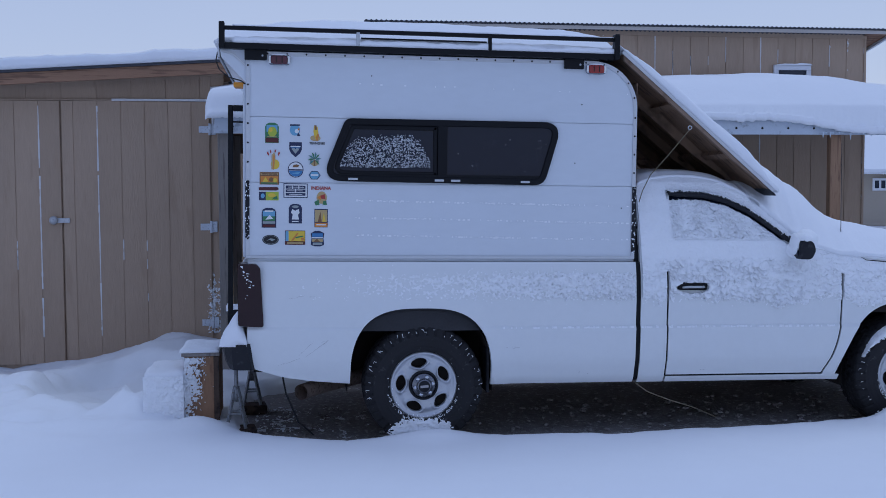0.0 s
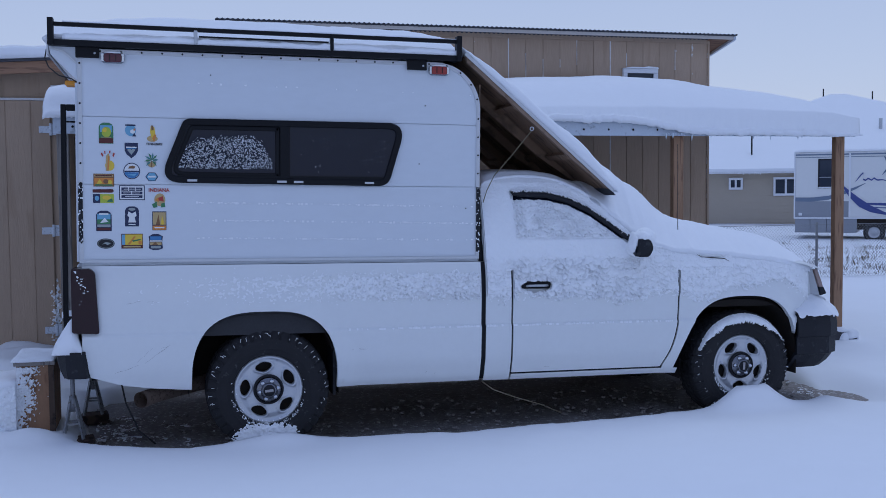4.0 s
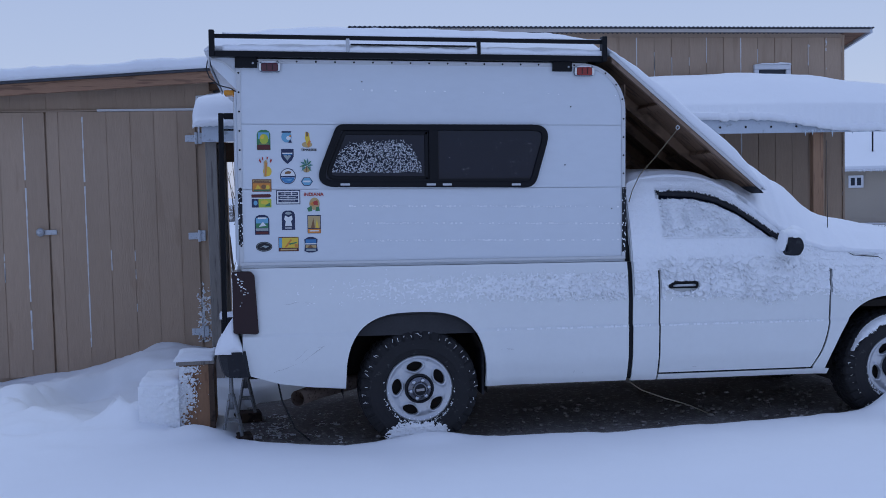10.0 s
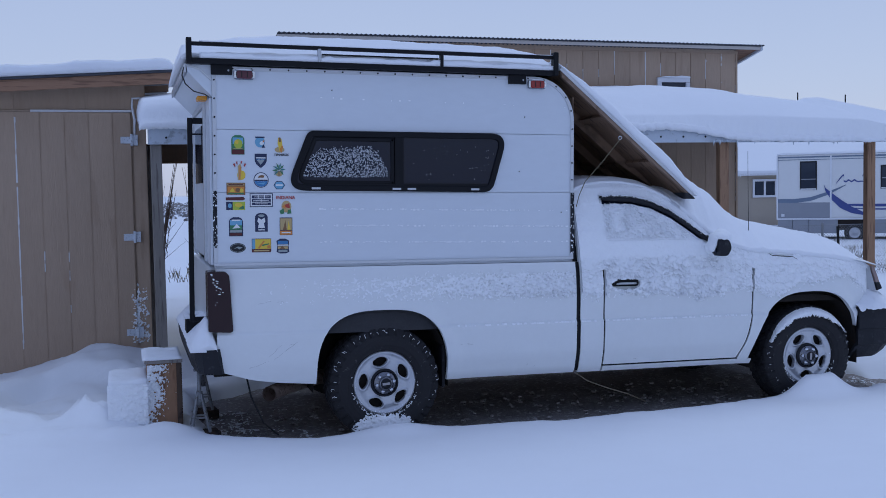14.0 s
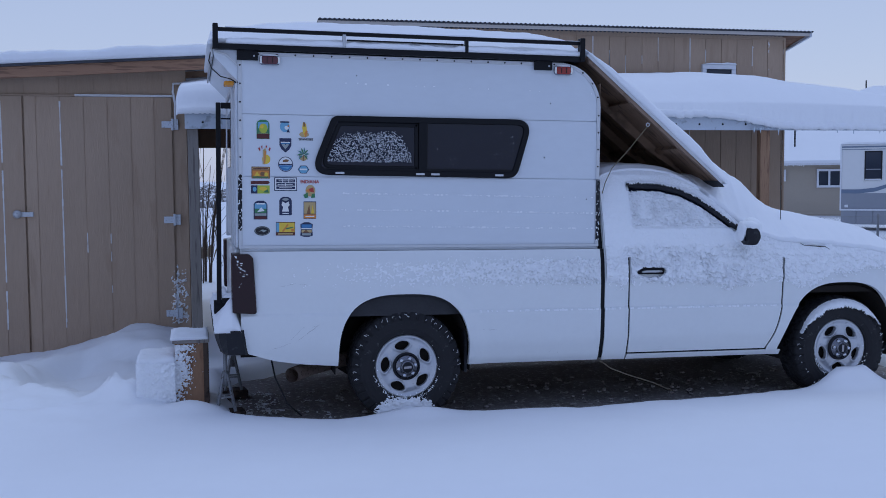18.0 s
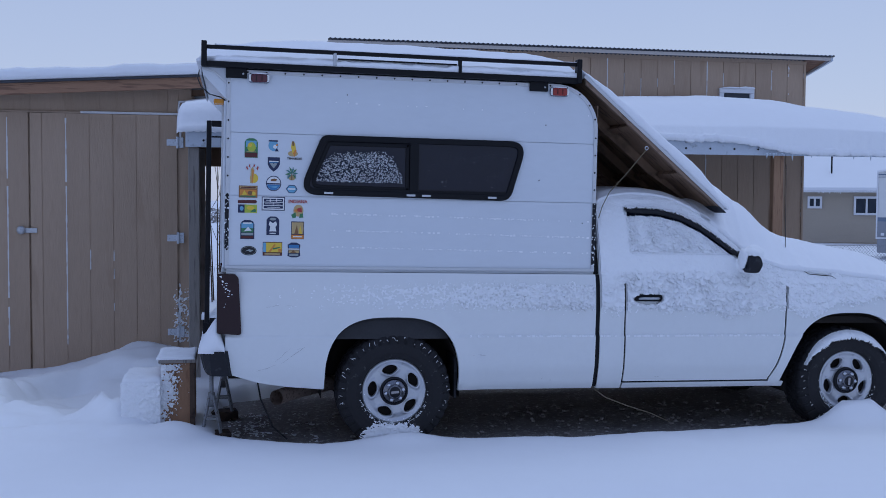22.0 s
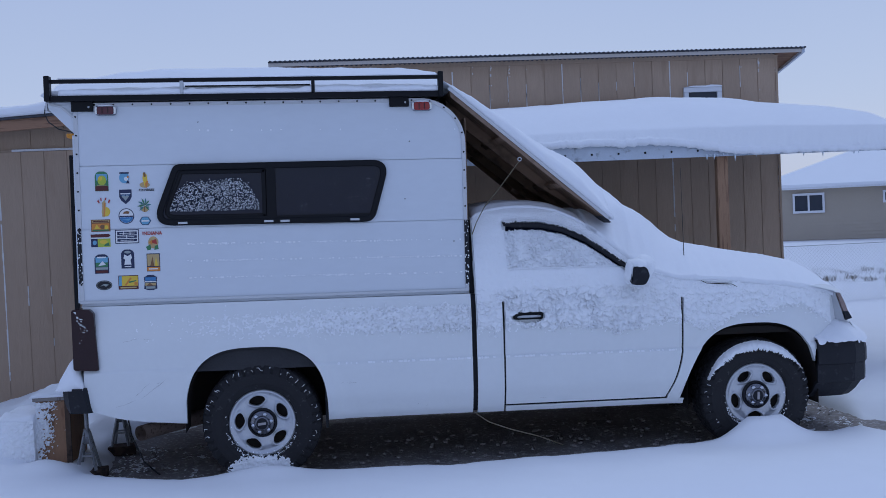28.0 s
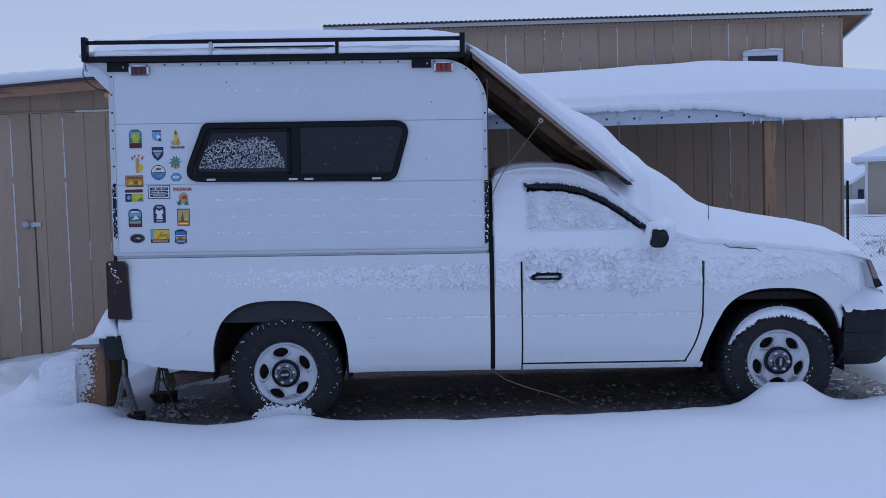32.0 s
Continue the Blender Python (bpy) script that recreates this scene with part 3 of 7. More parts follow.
# ---------------------------------------------------------------- tall building behind
BY, BX0, BX1 = 4.44, 0.28, 5.575
bld = thing("outbuilding", "tall tan plywood outbuilding with a corrugated roof behind the carport", "building")
wall = part("front_wall", boxed(BX0, BX1, BY + 0.007, BY + 0.12, -0.1, 3.36), SIDING, bld)
part("side_wall", boxed(BX1 - 0.1, BX1, BY + 0.12, 9.0, -0.1, 2.5), SIDING, bld)
part("side_wall", boxed(BX0, BX0 + 0.1, BY + 0.12, 9.0, -0.1, 2.5), SIDING, bld)
part("back_wall", boxed(BX0 + 0.1, BX1 - 0.1, 8.9, 9.0, -0.1, 2.5), SIDING, bld)
for xa in (BX1 - 0.1, BX0):
    bm = bmesh.new()
    vs = [bm.verts.new(p) for p in ((xa, BY + 0.12, 2.5), (xa, 9.0, 2.5), (xa, BY + 0.12, 3.33), (xa + 0.1, BY + 0.12, 2.5), (xa + 0.1, 9.0, 2.5), (xa + 0.1, BY + 0.12, 3.33))]
    for q in ((0, 1, 2), (5, 4, 3), (0, 3, 4, 1), (1, 4, 5, 2), (2, 5, 3, 0)):
        bm.faces.new([vs[i] for i in q])
    part("gable", bm, SIDING, bld)
grooves = siding(wall, "siding_board", BX0, BX1, -0.05, 3.355, BY + 0.02, 0.2032, (3.144 - BX0) % 0.2032)
seams = [g for g in grooves if abs(((g - 3.144) / 1.219) - round((g - 3.144) / 1.219)) < 0.05]
frost_streaks(wall, seams, BY + 0.018, 1.4, 3.3, 3, full=range(9))
frost_streaks(wall, [g for g in grooves if g not in seams], BY + 0.018, 2.7, 3.35, 12)
part("frieze_board", boxed(BX0, BX1 + 0.02, BY - 0.02, BY - 0.004, 3.30, 3.355), SIDING, bld)
part("corner_board", boxed(BX1 - 0.005, BX1 + 0.02, BY - 0.012, BY + 0.1, -0.05, 3.3), SIDING, bld)
# frost and peeled paint near the top of the wall
def wall_frost(x, z):
    if 4.44 < x < 4.98 and z < 3.03:
        return -0.95
    k = round((x - 3.144) / 0.2032)
    near = math.exp(-((x - 3.144 - k * 0.2032) / 0.016) ** 2)
    amount = max(0.0, math.sin(k * 12.9898 + 3.0)) ** 2
    return -0.95 + near * (0.04 + 0.85 * amount * smooth01((z - 3.05 + 0.5 * amount) / 0.25)) + 0.32 * amount * smooth01((z - 3.12) / 0.12) + 0.18 * fbm(x * 3, z * 2, 3)
vs, fs = crusted(0.4, 5.55, 2.6, 3.30, 0.008, wall_frost, lambda x, z: 0.4, 0.004, lambda x, z: BY - 0.0005, fine=1.2)
raw("frost_patch", vs, fs, FROST_LINE, wall, "frost flecks on the siding", True, kind="stuff")
# small window with a white frame
win = part("window", boxed(4.535, 4.885, BY - 0.012, BY - 0.001, 2.50, 2.95), GLASS_HOUSE, bld, "small dark window in a white frame")
for a in ((4.492, 4.928, 2.942, 2.995), (4.492, 4.928, 2.45, 2.51), (4.492, 4.545, 2.511, 2.941), (4.875, 4.928, 2.511, 2.941)):
    part("window_frame", boxed(a[0], a[1], BY - 0.035, BY - 0.001, a[2], a[3], 0.004), WHITE_PVC, win)
part("window_snow", prism(bmesh.new(), [(4.488, 2.996), (4.932, 2.996), (4.915, 3.012), (4.80, 3.020), (4.74, 3.010), (4.60, 3.012)], BY - 0.05, BY - 0.003), SNOW, win)
# corrugated mono-pitch roof falling to the back
xs = np.arange(-0.06, 5.86, 0.0105)
vs, fs = [], []
for j, (y, z) in enumerate(((4.24, 3.388), (9.3, 2.378))):
    for o in (0, -0.006):
        vs += [(x, y, z + o + 0.0075 * math.sin(2 * math.pi * x / 0.052)) for x in xs]
n = len(xs)
for i in range(n - 1):
    fs += [(i, i + 1, 2 * n + i + 1, 2 * n + i), (n + i + 1, n + i, 3 * n + i, 3 * n + i + 1), (i + 1, i, n + i, n + i + 1)]
raw("roof", vs, fs, ROOF_METAL, bld, "dark corrugated metal roof", True)
part("fascia_board", boxed(-0.06, 5.84, 4.27, 4.29, 3.335, 3.372), PALE_TRIM, bld, "pale painted eave board")
for xa, xb in ((5.55, 5.815), (-0.03, 0.28)):
    bm = bmesh.new()
    vv = [bm.verts.new(p) for p in ((xa, 4.29, 3.355), (xb, 4.29, 3.355), (xb, 9.2, 2.40), (xa, 9.2, 2.40))]
    bm.faces.new(vv[::-1])
    bmesh.ops.solidify(bm, geom=bm.faces[:], thickness=0.02)
    part("soffit", bm, FASCIA, bld, "bare wood soffit")
bm = bmesh.new()
bar(bm, (5.83, 4.27, 3.365), (5.83, 9.2, 2.38), 0.03, 0.07)
part("rake_board", bm, CARPORT_FASCIA, bld, "pale rake board")
snow_slab("roof_snow", list(np.arange(-0.04, 5.84, 0.03)), [4.262, 4.29, 4.35, 4.45] + list(np.arange(4.6, 9.2, 0.3)),
          lambda x, y: 3.388 - 0.2 * (y - 4.24) + 0.004, lambda x, y: 3.388 - 0.2 * (y - 4.24) + 0.010 + 0.022 * smooth01((y - 4.24) / 0.2) * (1 + 0.4 * fbm(x * 5, y * 5, 2)) + 0.03 * smooth01((y - 4.5) / 0.8),
          "thin snow on the corrugated roof")

# ---------------------------------------------------------------- carport
CY = 2.276
carport = thing("carport", "low wooden carport roof with a pale metal fascia and thick snow", "carport")
def cp_roof(y):
    return 2.255 + 0.10 * (y - CY)
fas = part("fascia", boxed(-1.45, 5.98, CY - 0.012, CY, 2.118, 2.262, 0.002), CARPORT_FASCIA, carport, "dented pale metal fascia")
bm = bmesh.new()
x = -1.3
while x < 5.9:
    bmesh.ops.create_icosphere(bm, subdivisions=1, radius=0.011, matrix=Matrix.Translation((x, CY - 0.014, 2.175)))
    x += 0.245
part("screw_heads", bm, BLACK_METAL, fas, kind="stuff")
part("front_beam", boxed(-1.44, 5.97, CY + 0.002, CY + 0.045, 2.125, 2.245), RAW_PLY, carport)
part("back_beam", boxed(-1.44, 0.26, 4.36, 4.42, 2.02, 2.22), RAW_PLY, carport, "dark timber back beam")
bm = bmesh.new()
prof = [(CY - 0.02, cp_roof(CY - 0.02)), (4.43, cp_roof(4.43)), (4.43, cp_roof(4.43) + 0.02), (CY - 0.02, cp_roof(CY - 0.02) + 0.02)]
a = [bm.verts.new((-1.46, y, z + 0.01)) for y, z in prof]
b = [bm.verts.new((5.99, y, z + 0.01)) for y, z in prof]
bm.faces.new(a[::-1]), bm.faces.new(b)
for k in range(4):
    bm.faces.new((a[k], a[(k + 1) % 4], b[(k + 1) % 4], b[k]))
part("roof", bm, ROOF_METAL, carport)
for k in range(13):
    x = -1.30 + k * 0.6
    bm = bmesh.new()
    bar(bm, (x, CY + 0.047, cp_roof(CY) - 0.06), (x, 4.355, cp_roof(4.36) - 0.06), 0.045, 0.11)
    part("rafter", bm, RAW_PLY, carport)
for x, w, mm, lb, yy in ((-1.385, 0.092, GREY_WOOD, "weathered grey timber post", CY + 0.05), (4.097, 0.105, POST_WOOD, "rough cedar post", CY + 0.05), (5.855, 0.10, POST_WOOD, "rough cedar post on a concrete foot", CY + 0.05)):
    part("post", boxed(x - w / 2, x + w / 2, yy, yy + 0.07, -0.05 if x < 5 else 0.206, 2.124, 0.006), mm, carport, lb)
part("post", boxed(-1.43, -1.34, 4.3, 4.355, -0.05, 2.2, 0.006), GREY_WOOD, carport)
foot = thing("concrete_footing", "snow-capped concrete footing block under the carport post", "footing")
part("block", boxed(5.735, 6.035, CY - 0.03, CY + 0.22, 0.0, 0.205, 0.02), mat("footing_concrete", (0.055, 0.055, 0.062), 0.85, 0, 0.3, 8, 0.4, 40), foot)
bm = bmesh.new()
for x, y, z, a, b, c in ((5.89, CY + 0.04, 0.205, 0.13, 0.09, 0.030), (5.955, CY - 0.02, 0.165, 0.085, 0.045, 0.055), (5.87, CY - 0.03, 0.13, 0.05, 0.03, 0.06), (6.03, CY + 0.05, 0.12, 0.03, 0.09, 0.07), (5.74, CY - 0.025, 0.15, 0.012, 0.015, 0.07)):
    bmesh.ops.create_icosphere(bm, subdivisions=3, radius=1, matrix=Matrix.Translation((x, y, z)) @ Matrix.Diagonal((a, b, c, 1)))
for v in bm.verts:
    v.co += 0.014 * noise.noise_vector(v.co * 16)
part("snow_cap", bm, SNOW, foot, "", True)
def cp_thick(x, y):
    t = lerp([(-1.5, 0.20), (-1.2, 0.235), (0.5, 0.27), (2.2, 0.305), (3.1, 0.345), (3.9, 0.375), (4.45, 0.345), (5.0, 0.285), (5.5, 0.235), (6.0, 0.17)], x)
    hump = 0.72 + 0.28 * smooth01((y - CY) / 1.0) + 0.20 * smooth01((-0.9 - x) / 0.4) * (1 - smooth01((y - CY) / 1.0))
    return t * hump + 0.012 * fbm(x * 2, y * 2, 9)
def cp_edge(x, y):
    return math.sqrt(max(0.02, 1 - max(0.0, 1 - (x + 1.525) / 0.06) ** 2)) * smooth01((6.02 - x) / 0.38 + 0.12) * (0.20 + 0.80 * smooth01((y - CY + 0.075) / (0.15 + 0.38 * smooth01((x + 0.9) / 0.8))) ** 0.62)
def cp_low(x, y):
    lip = -0.045 - 0.115 * smooth01((x - 3.4) / 1.0) + 0.008 * fbm(x * 5, 0.3) + 0.010 * fbm(x * 19, 1.3) + 0.012 * fbm(x * 60, 2.3)
    return cp_roof(y) + 0.034 + (lip if y < CY - 0.03 else 0.0)
snow_slab("roof_snow", [-1.52] + list(np.arange(-1.50, 6.0, 0.02)) + [6.015], [CY - 0.075, CY - 0.07, CY - 0.06, CY - 0.035] + list(np.arange(CY - 0.025, 4.42, 0.06)),
          cp_low, lambda x, y: cp_low(x, y) + 0.012 + cp_thick(x, y) * cp_edge(x, y), "deep rounded snow on the carport roof")
# icicles and refrozen drips along the right end of the fascia
rnd = random.Random(9)
bm = bmesh.new()
for k in range(46):
    x = rnd.uniform(3.9, 5.9)
    l = rnd.uniform(0.008, 0.028) if k > 8 else rnd.uniform(0.035, 0.075)
    tube(bm, [(x, CY - 0.055, 2.14), (x, CY - 0.055, 2.14 - l * 0.6), (x, CY - 0.055, 2.14 - l)], [0.010, 0.006, 0.0015], 6)
part("icicle_fringe", bm, ICE, carport, "small icicles along the snow edge", True, kind="stuff")

# ---------------------------------------------------------------- far things
def gable_or_hip(owner, x0, x1, y0, y1, z0, rx0, rx1, ry, rz, over=0.5, material=SNOW):
    """A snow-covered hip roof with thickness: eaves rectangle and a ridge."""
    bm = bmesh.new()
    for dz in (0.0, -0.22):
        e = [bm.verts.new(p) for p in ((x0 - over, y0 - over, z0 + dz), (x1 + over, y0 - over, z0 + dz), (x1 + over, y1 + over, z0 + dz), (x0 - over, y1 + over, z0 + dz))]
        r = [bm.verts.new((rx0, ry, rz + dz)), bm.verts.new((rx1, ry, rz + dz))]
        for q in ((e[0], e[1], r[1], r[0]), (e[1], e[2], r[1]), (e[2], e[3], r[0], r[1]), (e[3], e[0], r[0])):
            bm.faces.new(q if dz == 0 else q[::-1])
    bm.verts.ensure_lookup_table()
    for k in range(4):
        bm.faces.new((bm.verts[k], bm.verts[6 + k], bm.verts[6 + (k + 1) % 4], bm.verts[(k + 1) % 4]))
    return part("roof", bm, material, owner, "hip roof under smooth snow")


house = thing("neighbour_house", "single-storey house with beige lap siding and a snowy hip roof", "house", pose(19.925, 38.0, 0.0, 0, 0, -23))
HLEN, HDEEP = 23.2, 18.0
hw = part("wall", boxed(0.0, HLEN, 0.0, HDEEP, -0.5, 2.25), HOUSE_SIDING, house)
for k in range(17):
    z = -0.4 + k * 0.155
    bm = bmesh.new()
    vs = [bm.verts.new(p) for p in ((-0.03, -0.035, z), (HLEN, -0.035, z), (HLEN, -0.008, z + 0.155), (-0.03, -0.008, z + 0.155), (-0.03, -0.001, z), (HLEN, -0.001, z))]
    bm.faces.new(vs[:4]), bm.faces.new((vs[1], vs[0], vs[4], vs[5]))
    part("lap_board", bm, HOUSE_SIDING, hw)
gable_or_hip(house, 0.0, HLEN, 0.0, HDEEP, 2.36, 11.2, 12.0, 9.0, 6.39, 0.6)
part("gutter", boxed(-0.6, HLEN + 0.6, -0.72, -0.6, 2.18, 2.23), WHITE_PVC, house)
part("corner_trim", boxed(-0.06, 0.06, -0.06, -0.036, -0.4, 2.14), WHITE_PVC, house)
for a, b, z0, z1 in ((1.21, 2.36, 1.16, 1.9), (4.92, 5.36, 1.49, 1.89), (6.89, 7.8, 1.2, 1.9)):
    w = part("window", boxed(a, b, -0.05, -0.04, z0, z1), GLASS_HOUSE, house, "dark window with white frame")
    for q in ((a - 0.09, b + 0.09, z1 - 0.03, z1 + 0.07), (a - 0.09, b + 0.09, z0 - 0.07, z0 + 0.03), (a - 0.09, a, z0 + 0.03, z1 - 0.03), (b, b + 0.09, z0 + 0.03, z1 - 0.03), ((a + b) / 2 - 0.04, (a + b) / 2 + 0.04, z0 + 0.03, z1 - 0.03)):
        part("window_frame", boxed(q[0], q[1], -0.12, -0.051, q[2], q[3]), WHITE_PVC, w)
for x, y, z0, h, r in ((10.9, 9.2, 6.0, 0.70, 0.036), (13.35, 9.0, 5.5, 1.0, 0.036), (12.47, 4.0, 3.68, 1.1, 0.085), (6.0, 1.0, 2.95, 1.25, 0.038)):
    bm = bmesh.new()
    tube(bm, [(x, y, z0), (x, y, z0 + h)], r, 10)
    part("vent_pipe", bm, STEEL if r > 0.08 else BLACK_PLASTIC, house, "roof vent pipe")
bm, re_ = bmesh.new(), random.Random(64)
for k in range(150):
    x = 2.6 + k * 0.075 + re_.uniform(-0.05, 0.05)
    l = re_.uniform(0.01, 0.04) + (0.08 * re_.random() if fbm(x * 0.8, 2.0) > 0.1 else 0.0)
    tube(bm, [(x, -0.73, 2.21), (x, -0.73, 2.19 - l)], [0.045, 0.010], 5)
part("eave_frost", bm, SNOW, house, "ragged fringe of snow and icicles under the eave", kind="stuff")
far_house = thing("distant_house", "pale gabled house far behind the fence", "house")
part("wall", prism(bmesh.new(), [(30.66, -0.6), (34.2, -0.6), (34.2, 1.02), (32.43, 2.15), (30.66, 1.02)], 66.0, 78.0), HOUSE_SIDING_2, far_house)
bm = bmesh.new()
prism(bm, [(30.30, 0.86), (32.43, 2.20), (34.55, 0.86), (34.55, 1.10), (32.43, 2.46), (30.30, 1.10)], 65.6, 78.4)
part("roof", bm, SNOW, far_house, "gable roof under snow")
part("wing_wall", boxed(28.6, 30.64, 67.0, 76.0, -0.6, 0.86), HOUSE_SIDING_2, far_house)
part("wing_roof", prism(bmesh.new(), [(28.4, 0.86), (30.64, 0.86), (30.64, 1.35), (28.4, 1.02)], 66.7, 76.3), SNOW, far_house, "low snowy roof")
part("door", boxed(31.05, 31.45, 65.93, 65.99, -0.5, 0.55), GLASS_HOUSE, far_house)

# motorhome parked beyond the fence
RV_AT = pose(21.75, 27.0, 0.0, 0, 0, -40)
rv = thing("motorhome", "white and grey parked motorhome with blue swoosh stripes and snowy roof", "motorhome", RV_AT)
RL = 8.6
part("body", boxed(0, RL, 0, 2.45, 0.40, 2.80, 0.06), RV_WHITE, rv)
part("lower_side", boxed(0.01, 1.86, -0.008, 0.1, 0.44, 1.02), RV_GREY, rv, "grey painted rear quarter")
for a, b in ((0.03, 0.55), (0.56, 1.12), (1.13, 2.14), (3.22, 4.3), (4.31, 5.4), (5.41, 7.6)):
    part("compartment_door", boxed(a, b, -0.02, 2.4, -0.12, 0.385, 0.015), RV_GREY, rv, "grey storage compartment door")
part("wheel_arch", boxed(2.141, 3.219, 0.02, 2.4, 0.0, 0.39), DARK, rv)
part("skirt_rail", boxed(-0.01, RL - 0.2, -0.06, -0.001, 0.385, 0.44), WHITE_PVC, rv, "pale rail with snow")
for z, hh in ((2.68, 0.05), (2.60, 0.02)):
    part("roof_stripe", boxed(0.0, RL, -0.015, -0.001, z, z + hh), RV_TEAL, rv)
for a, b, z0, z1 in ((0.86, 1.36, 1.55, 2.50), (3.63, 4.6, 1.55, 2.30), (5.6, 6.6, 1.55, 2.30)):
    w = part("window", boxed(a, b, -0.035, -0.02, z0, z1, 0.004), GLASS_HOUSE, rv, "dark sliding window")
    part("window_frame", boxed(a - 0.05, b + 0.05, -0.019, -0.002, z0 - 0.06, z1 + 0.05, 0.005), BLACK_PLASTIC, w)
    part("window_bar", boxed(a, b, -0.05, -0.036, z0 + 0.32, z0 + 0.35), RV_GREY, w)
    part("window_sill", boxed(a - 0.03, b + 0.03, -0.055, -0.036, z0 - 0.05, z0 - 0.01), WHITE_PVC, w)
def swoosh(pts, widths, material, z=0.012, label="swoosh stripe"):
    bm = bmesh.new()
    up = np.linspace(0, len(pts) - 1, 24)
    xs, ys = np.interp(up, range(len(pts)), [p[0] for p in pts]), np.interp(up, range(len(pts)), [p[1] for p in pts])
    ws = np.interp(up, range(len(pts)), widths)
    lo = [bm.verts.new((x, -z, y - w)) for x, y, w in zip(xs, ys, ws)]
    hi = [bm.verts.new((x, -z, y + w)) for x, y, w in zip(xs, ys, ws)]
    lb = [bm.verts.new((x, -z + 0.008, y - w)) for x, y, w in zip(xs, ys, ws)]
    hb = [bm.verts.new((x, -z + 0.008, y + w)) for x, y, w in zip(xs, ys, ws)]
    for k in range(len(xs) - 1):
        for a, b in ((lo, hi), (hi, hb), (hb, lb), (lb, lo)):
            bm.faces.new((a[k], a[k + 1], b[k + 1], b[k]))
    bmesh.ops.recalc_face_normals(bm, faces=bm.faces[:])
    part("stripe", bm, material, rv, label)
swoosh([(0.0, 1.09), (0.6, 1.08), (1.2, 1.15), (1.8, 1.36), (2.15, 1.52), (2.42, 1.66)], [0.07, 0.075, 0.07, 0.06, 0.035, 0.005], RV_TEAL, label="slate swoosh stripe")
swoosh([(1.66, 1.66), (1.70, 1.50), (1.88, 1.28), (2.2, 0.98), (2.6, 0.74), (3.25, 0.52)], [0.01, 0.06, 0.12, 0.16, 0.12, 0.02], RV_BLUE, 0.022, "dark blue swoosh stripe")
swoosh([(2.35, 0.93), (3.2, 0.90), (5.0, 0.90), (8.2, 0.90)], [0.03, 0.05, 0.05, 0.05], RV_BLUE, 0.012, "dark blue side stripe")
swoosh([(2.6, 0.80), (3.5, 0.76), (5.0, 0.76), (8.2, 0.76)], [0.01, 0.025, 0.03, 0.03], RV_BLUE, 0.012, "dark blue side stripe")
swoosh([(2.95, 1.95), (3.08, 2.1), (3.12, 2.3), (3.08, 2.5), (3.0, 2.62)], [0.01, 0.05, 0.08, 0.07, 0.01], RV_TEAL, 0.012, "slate curl stripe")
swoosh([(2.08, 1.72), (2.2, 1.88), (2.34, 2.05), (2.33, 1.80), (2.42, 1.76), (2.5, 1.84), (2.6, 1.76), (2.7, 1.84), (2.8, 1.76), (2.95, 1.78), (3.12, 1.74)], [0.012, 0.03, 0.03, 0.03, 0.025, 0.03, 0.025, 0.03, 0.025, 0.02, 0.008], RV_BLUE, 0.012, "dark script mark")
part("corner_trim", boxed(-0.02, 0.03, -0.02, 0.06, 0.40, 2.78), WHITE_PVC, rv)
part("body_joint", boxed(1.86, 1.92, -0.03, -0.001, 0.45, 2.74), WHITE_PVC, rv, "white moulding over a body joint")
for x in (2.72, 7.0):
    bm = bmesh.new()
    lathe(bm, [(0.19, 0.02), (0.20, -0.02), (0.30, -0.03), (0.36, -0.01), (0.37, 0.05), (0.37, 0.25)], 32)
    wheel = part("wheel", bm, RUBBER, rv, "", m=Matrix.Translation((x, 0.0, -0.10)))
    bm = bmesh.new()
    lathe(bm, [(0.001, -0.05), (0.07, -0.05), (0.09, 0.0), (0.15, 0.005), (0.195, -0.02)], 24)
    part("rim", bm, ALLOY, wheel)
part("tail_marker", boxed(0.15, 0.27, -0.03, -0.009, 0.50, 0.60, 0.01), WHITE_PVC, rv)
snow_slab("roof_snow", list(np.arange(-0.02, RL, 0.3)), list(np.arange(-0.03, 2.5, 0.2)), lambda x, y: 2.80,
          lambda x, y: 2.81 + 0.12 * smooth01((y + 0.15) / 0.3) * smooth01((x + 0.15) / 0.3) + 0.03 * fbm(x * 2, y * 2), "snow lying on the motorhome roof", m=RV_AT)

# chain-link fence
FY = 8.5
fence = thing("chain_link_fence", "low galvanised chain-link fence standing in snow", "fence")
fx0, fx1, fh = 5.8, 17.0, 0.92
vs, fs = [], []
step, r = 0.058, 0.0022
k = fx0 - fh
while k < fx1 + fh:
    for s in (1, -1):
        a, b = (k, 0.0), (k + s * fh, fh)
        if min(a[0], b[0]) > fx0 and max(a[0], b[0]) < fx1:
            o = len(vs)
            for (x, z) in (a, b):
                vs += [(x - r, FY, 0.06 + z), (x + r, FY, 0.06 + z), (x, FY + 2 * r, 0.06 + z)]
            fs += [(o, o + 1, o + 4, o + 3), (o + 1, o + 2, o + 5, o + 4), (o + 2, o, o + 3, o + 5)]
    k += step
raw("wire_mesh", vs, fs, WIRE, fence, "diamond wire mesh", False, kind="stuff")
bm = bmesh.new()
tube(bm, [(fx0, FY, 0.06 + fh), (fx1, FY, 0.06 + fh)], 0.004, 6)
part("top_wire", bm, WIRE, fence)
for x in (5.85, 9.9, 13.9, 16.9):
    bm = bmesh.new()
    tube(bm, [(x, FY + 0.03, -0.1), (x, FY + 0.03, 1.02)], 0.022, 8)
    part("post", bm, WIRE, fence)
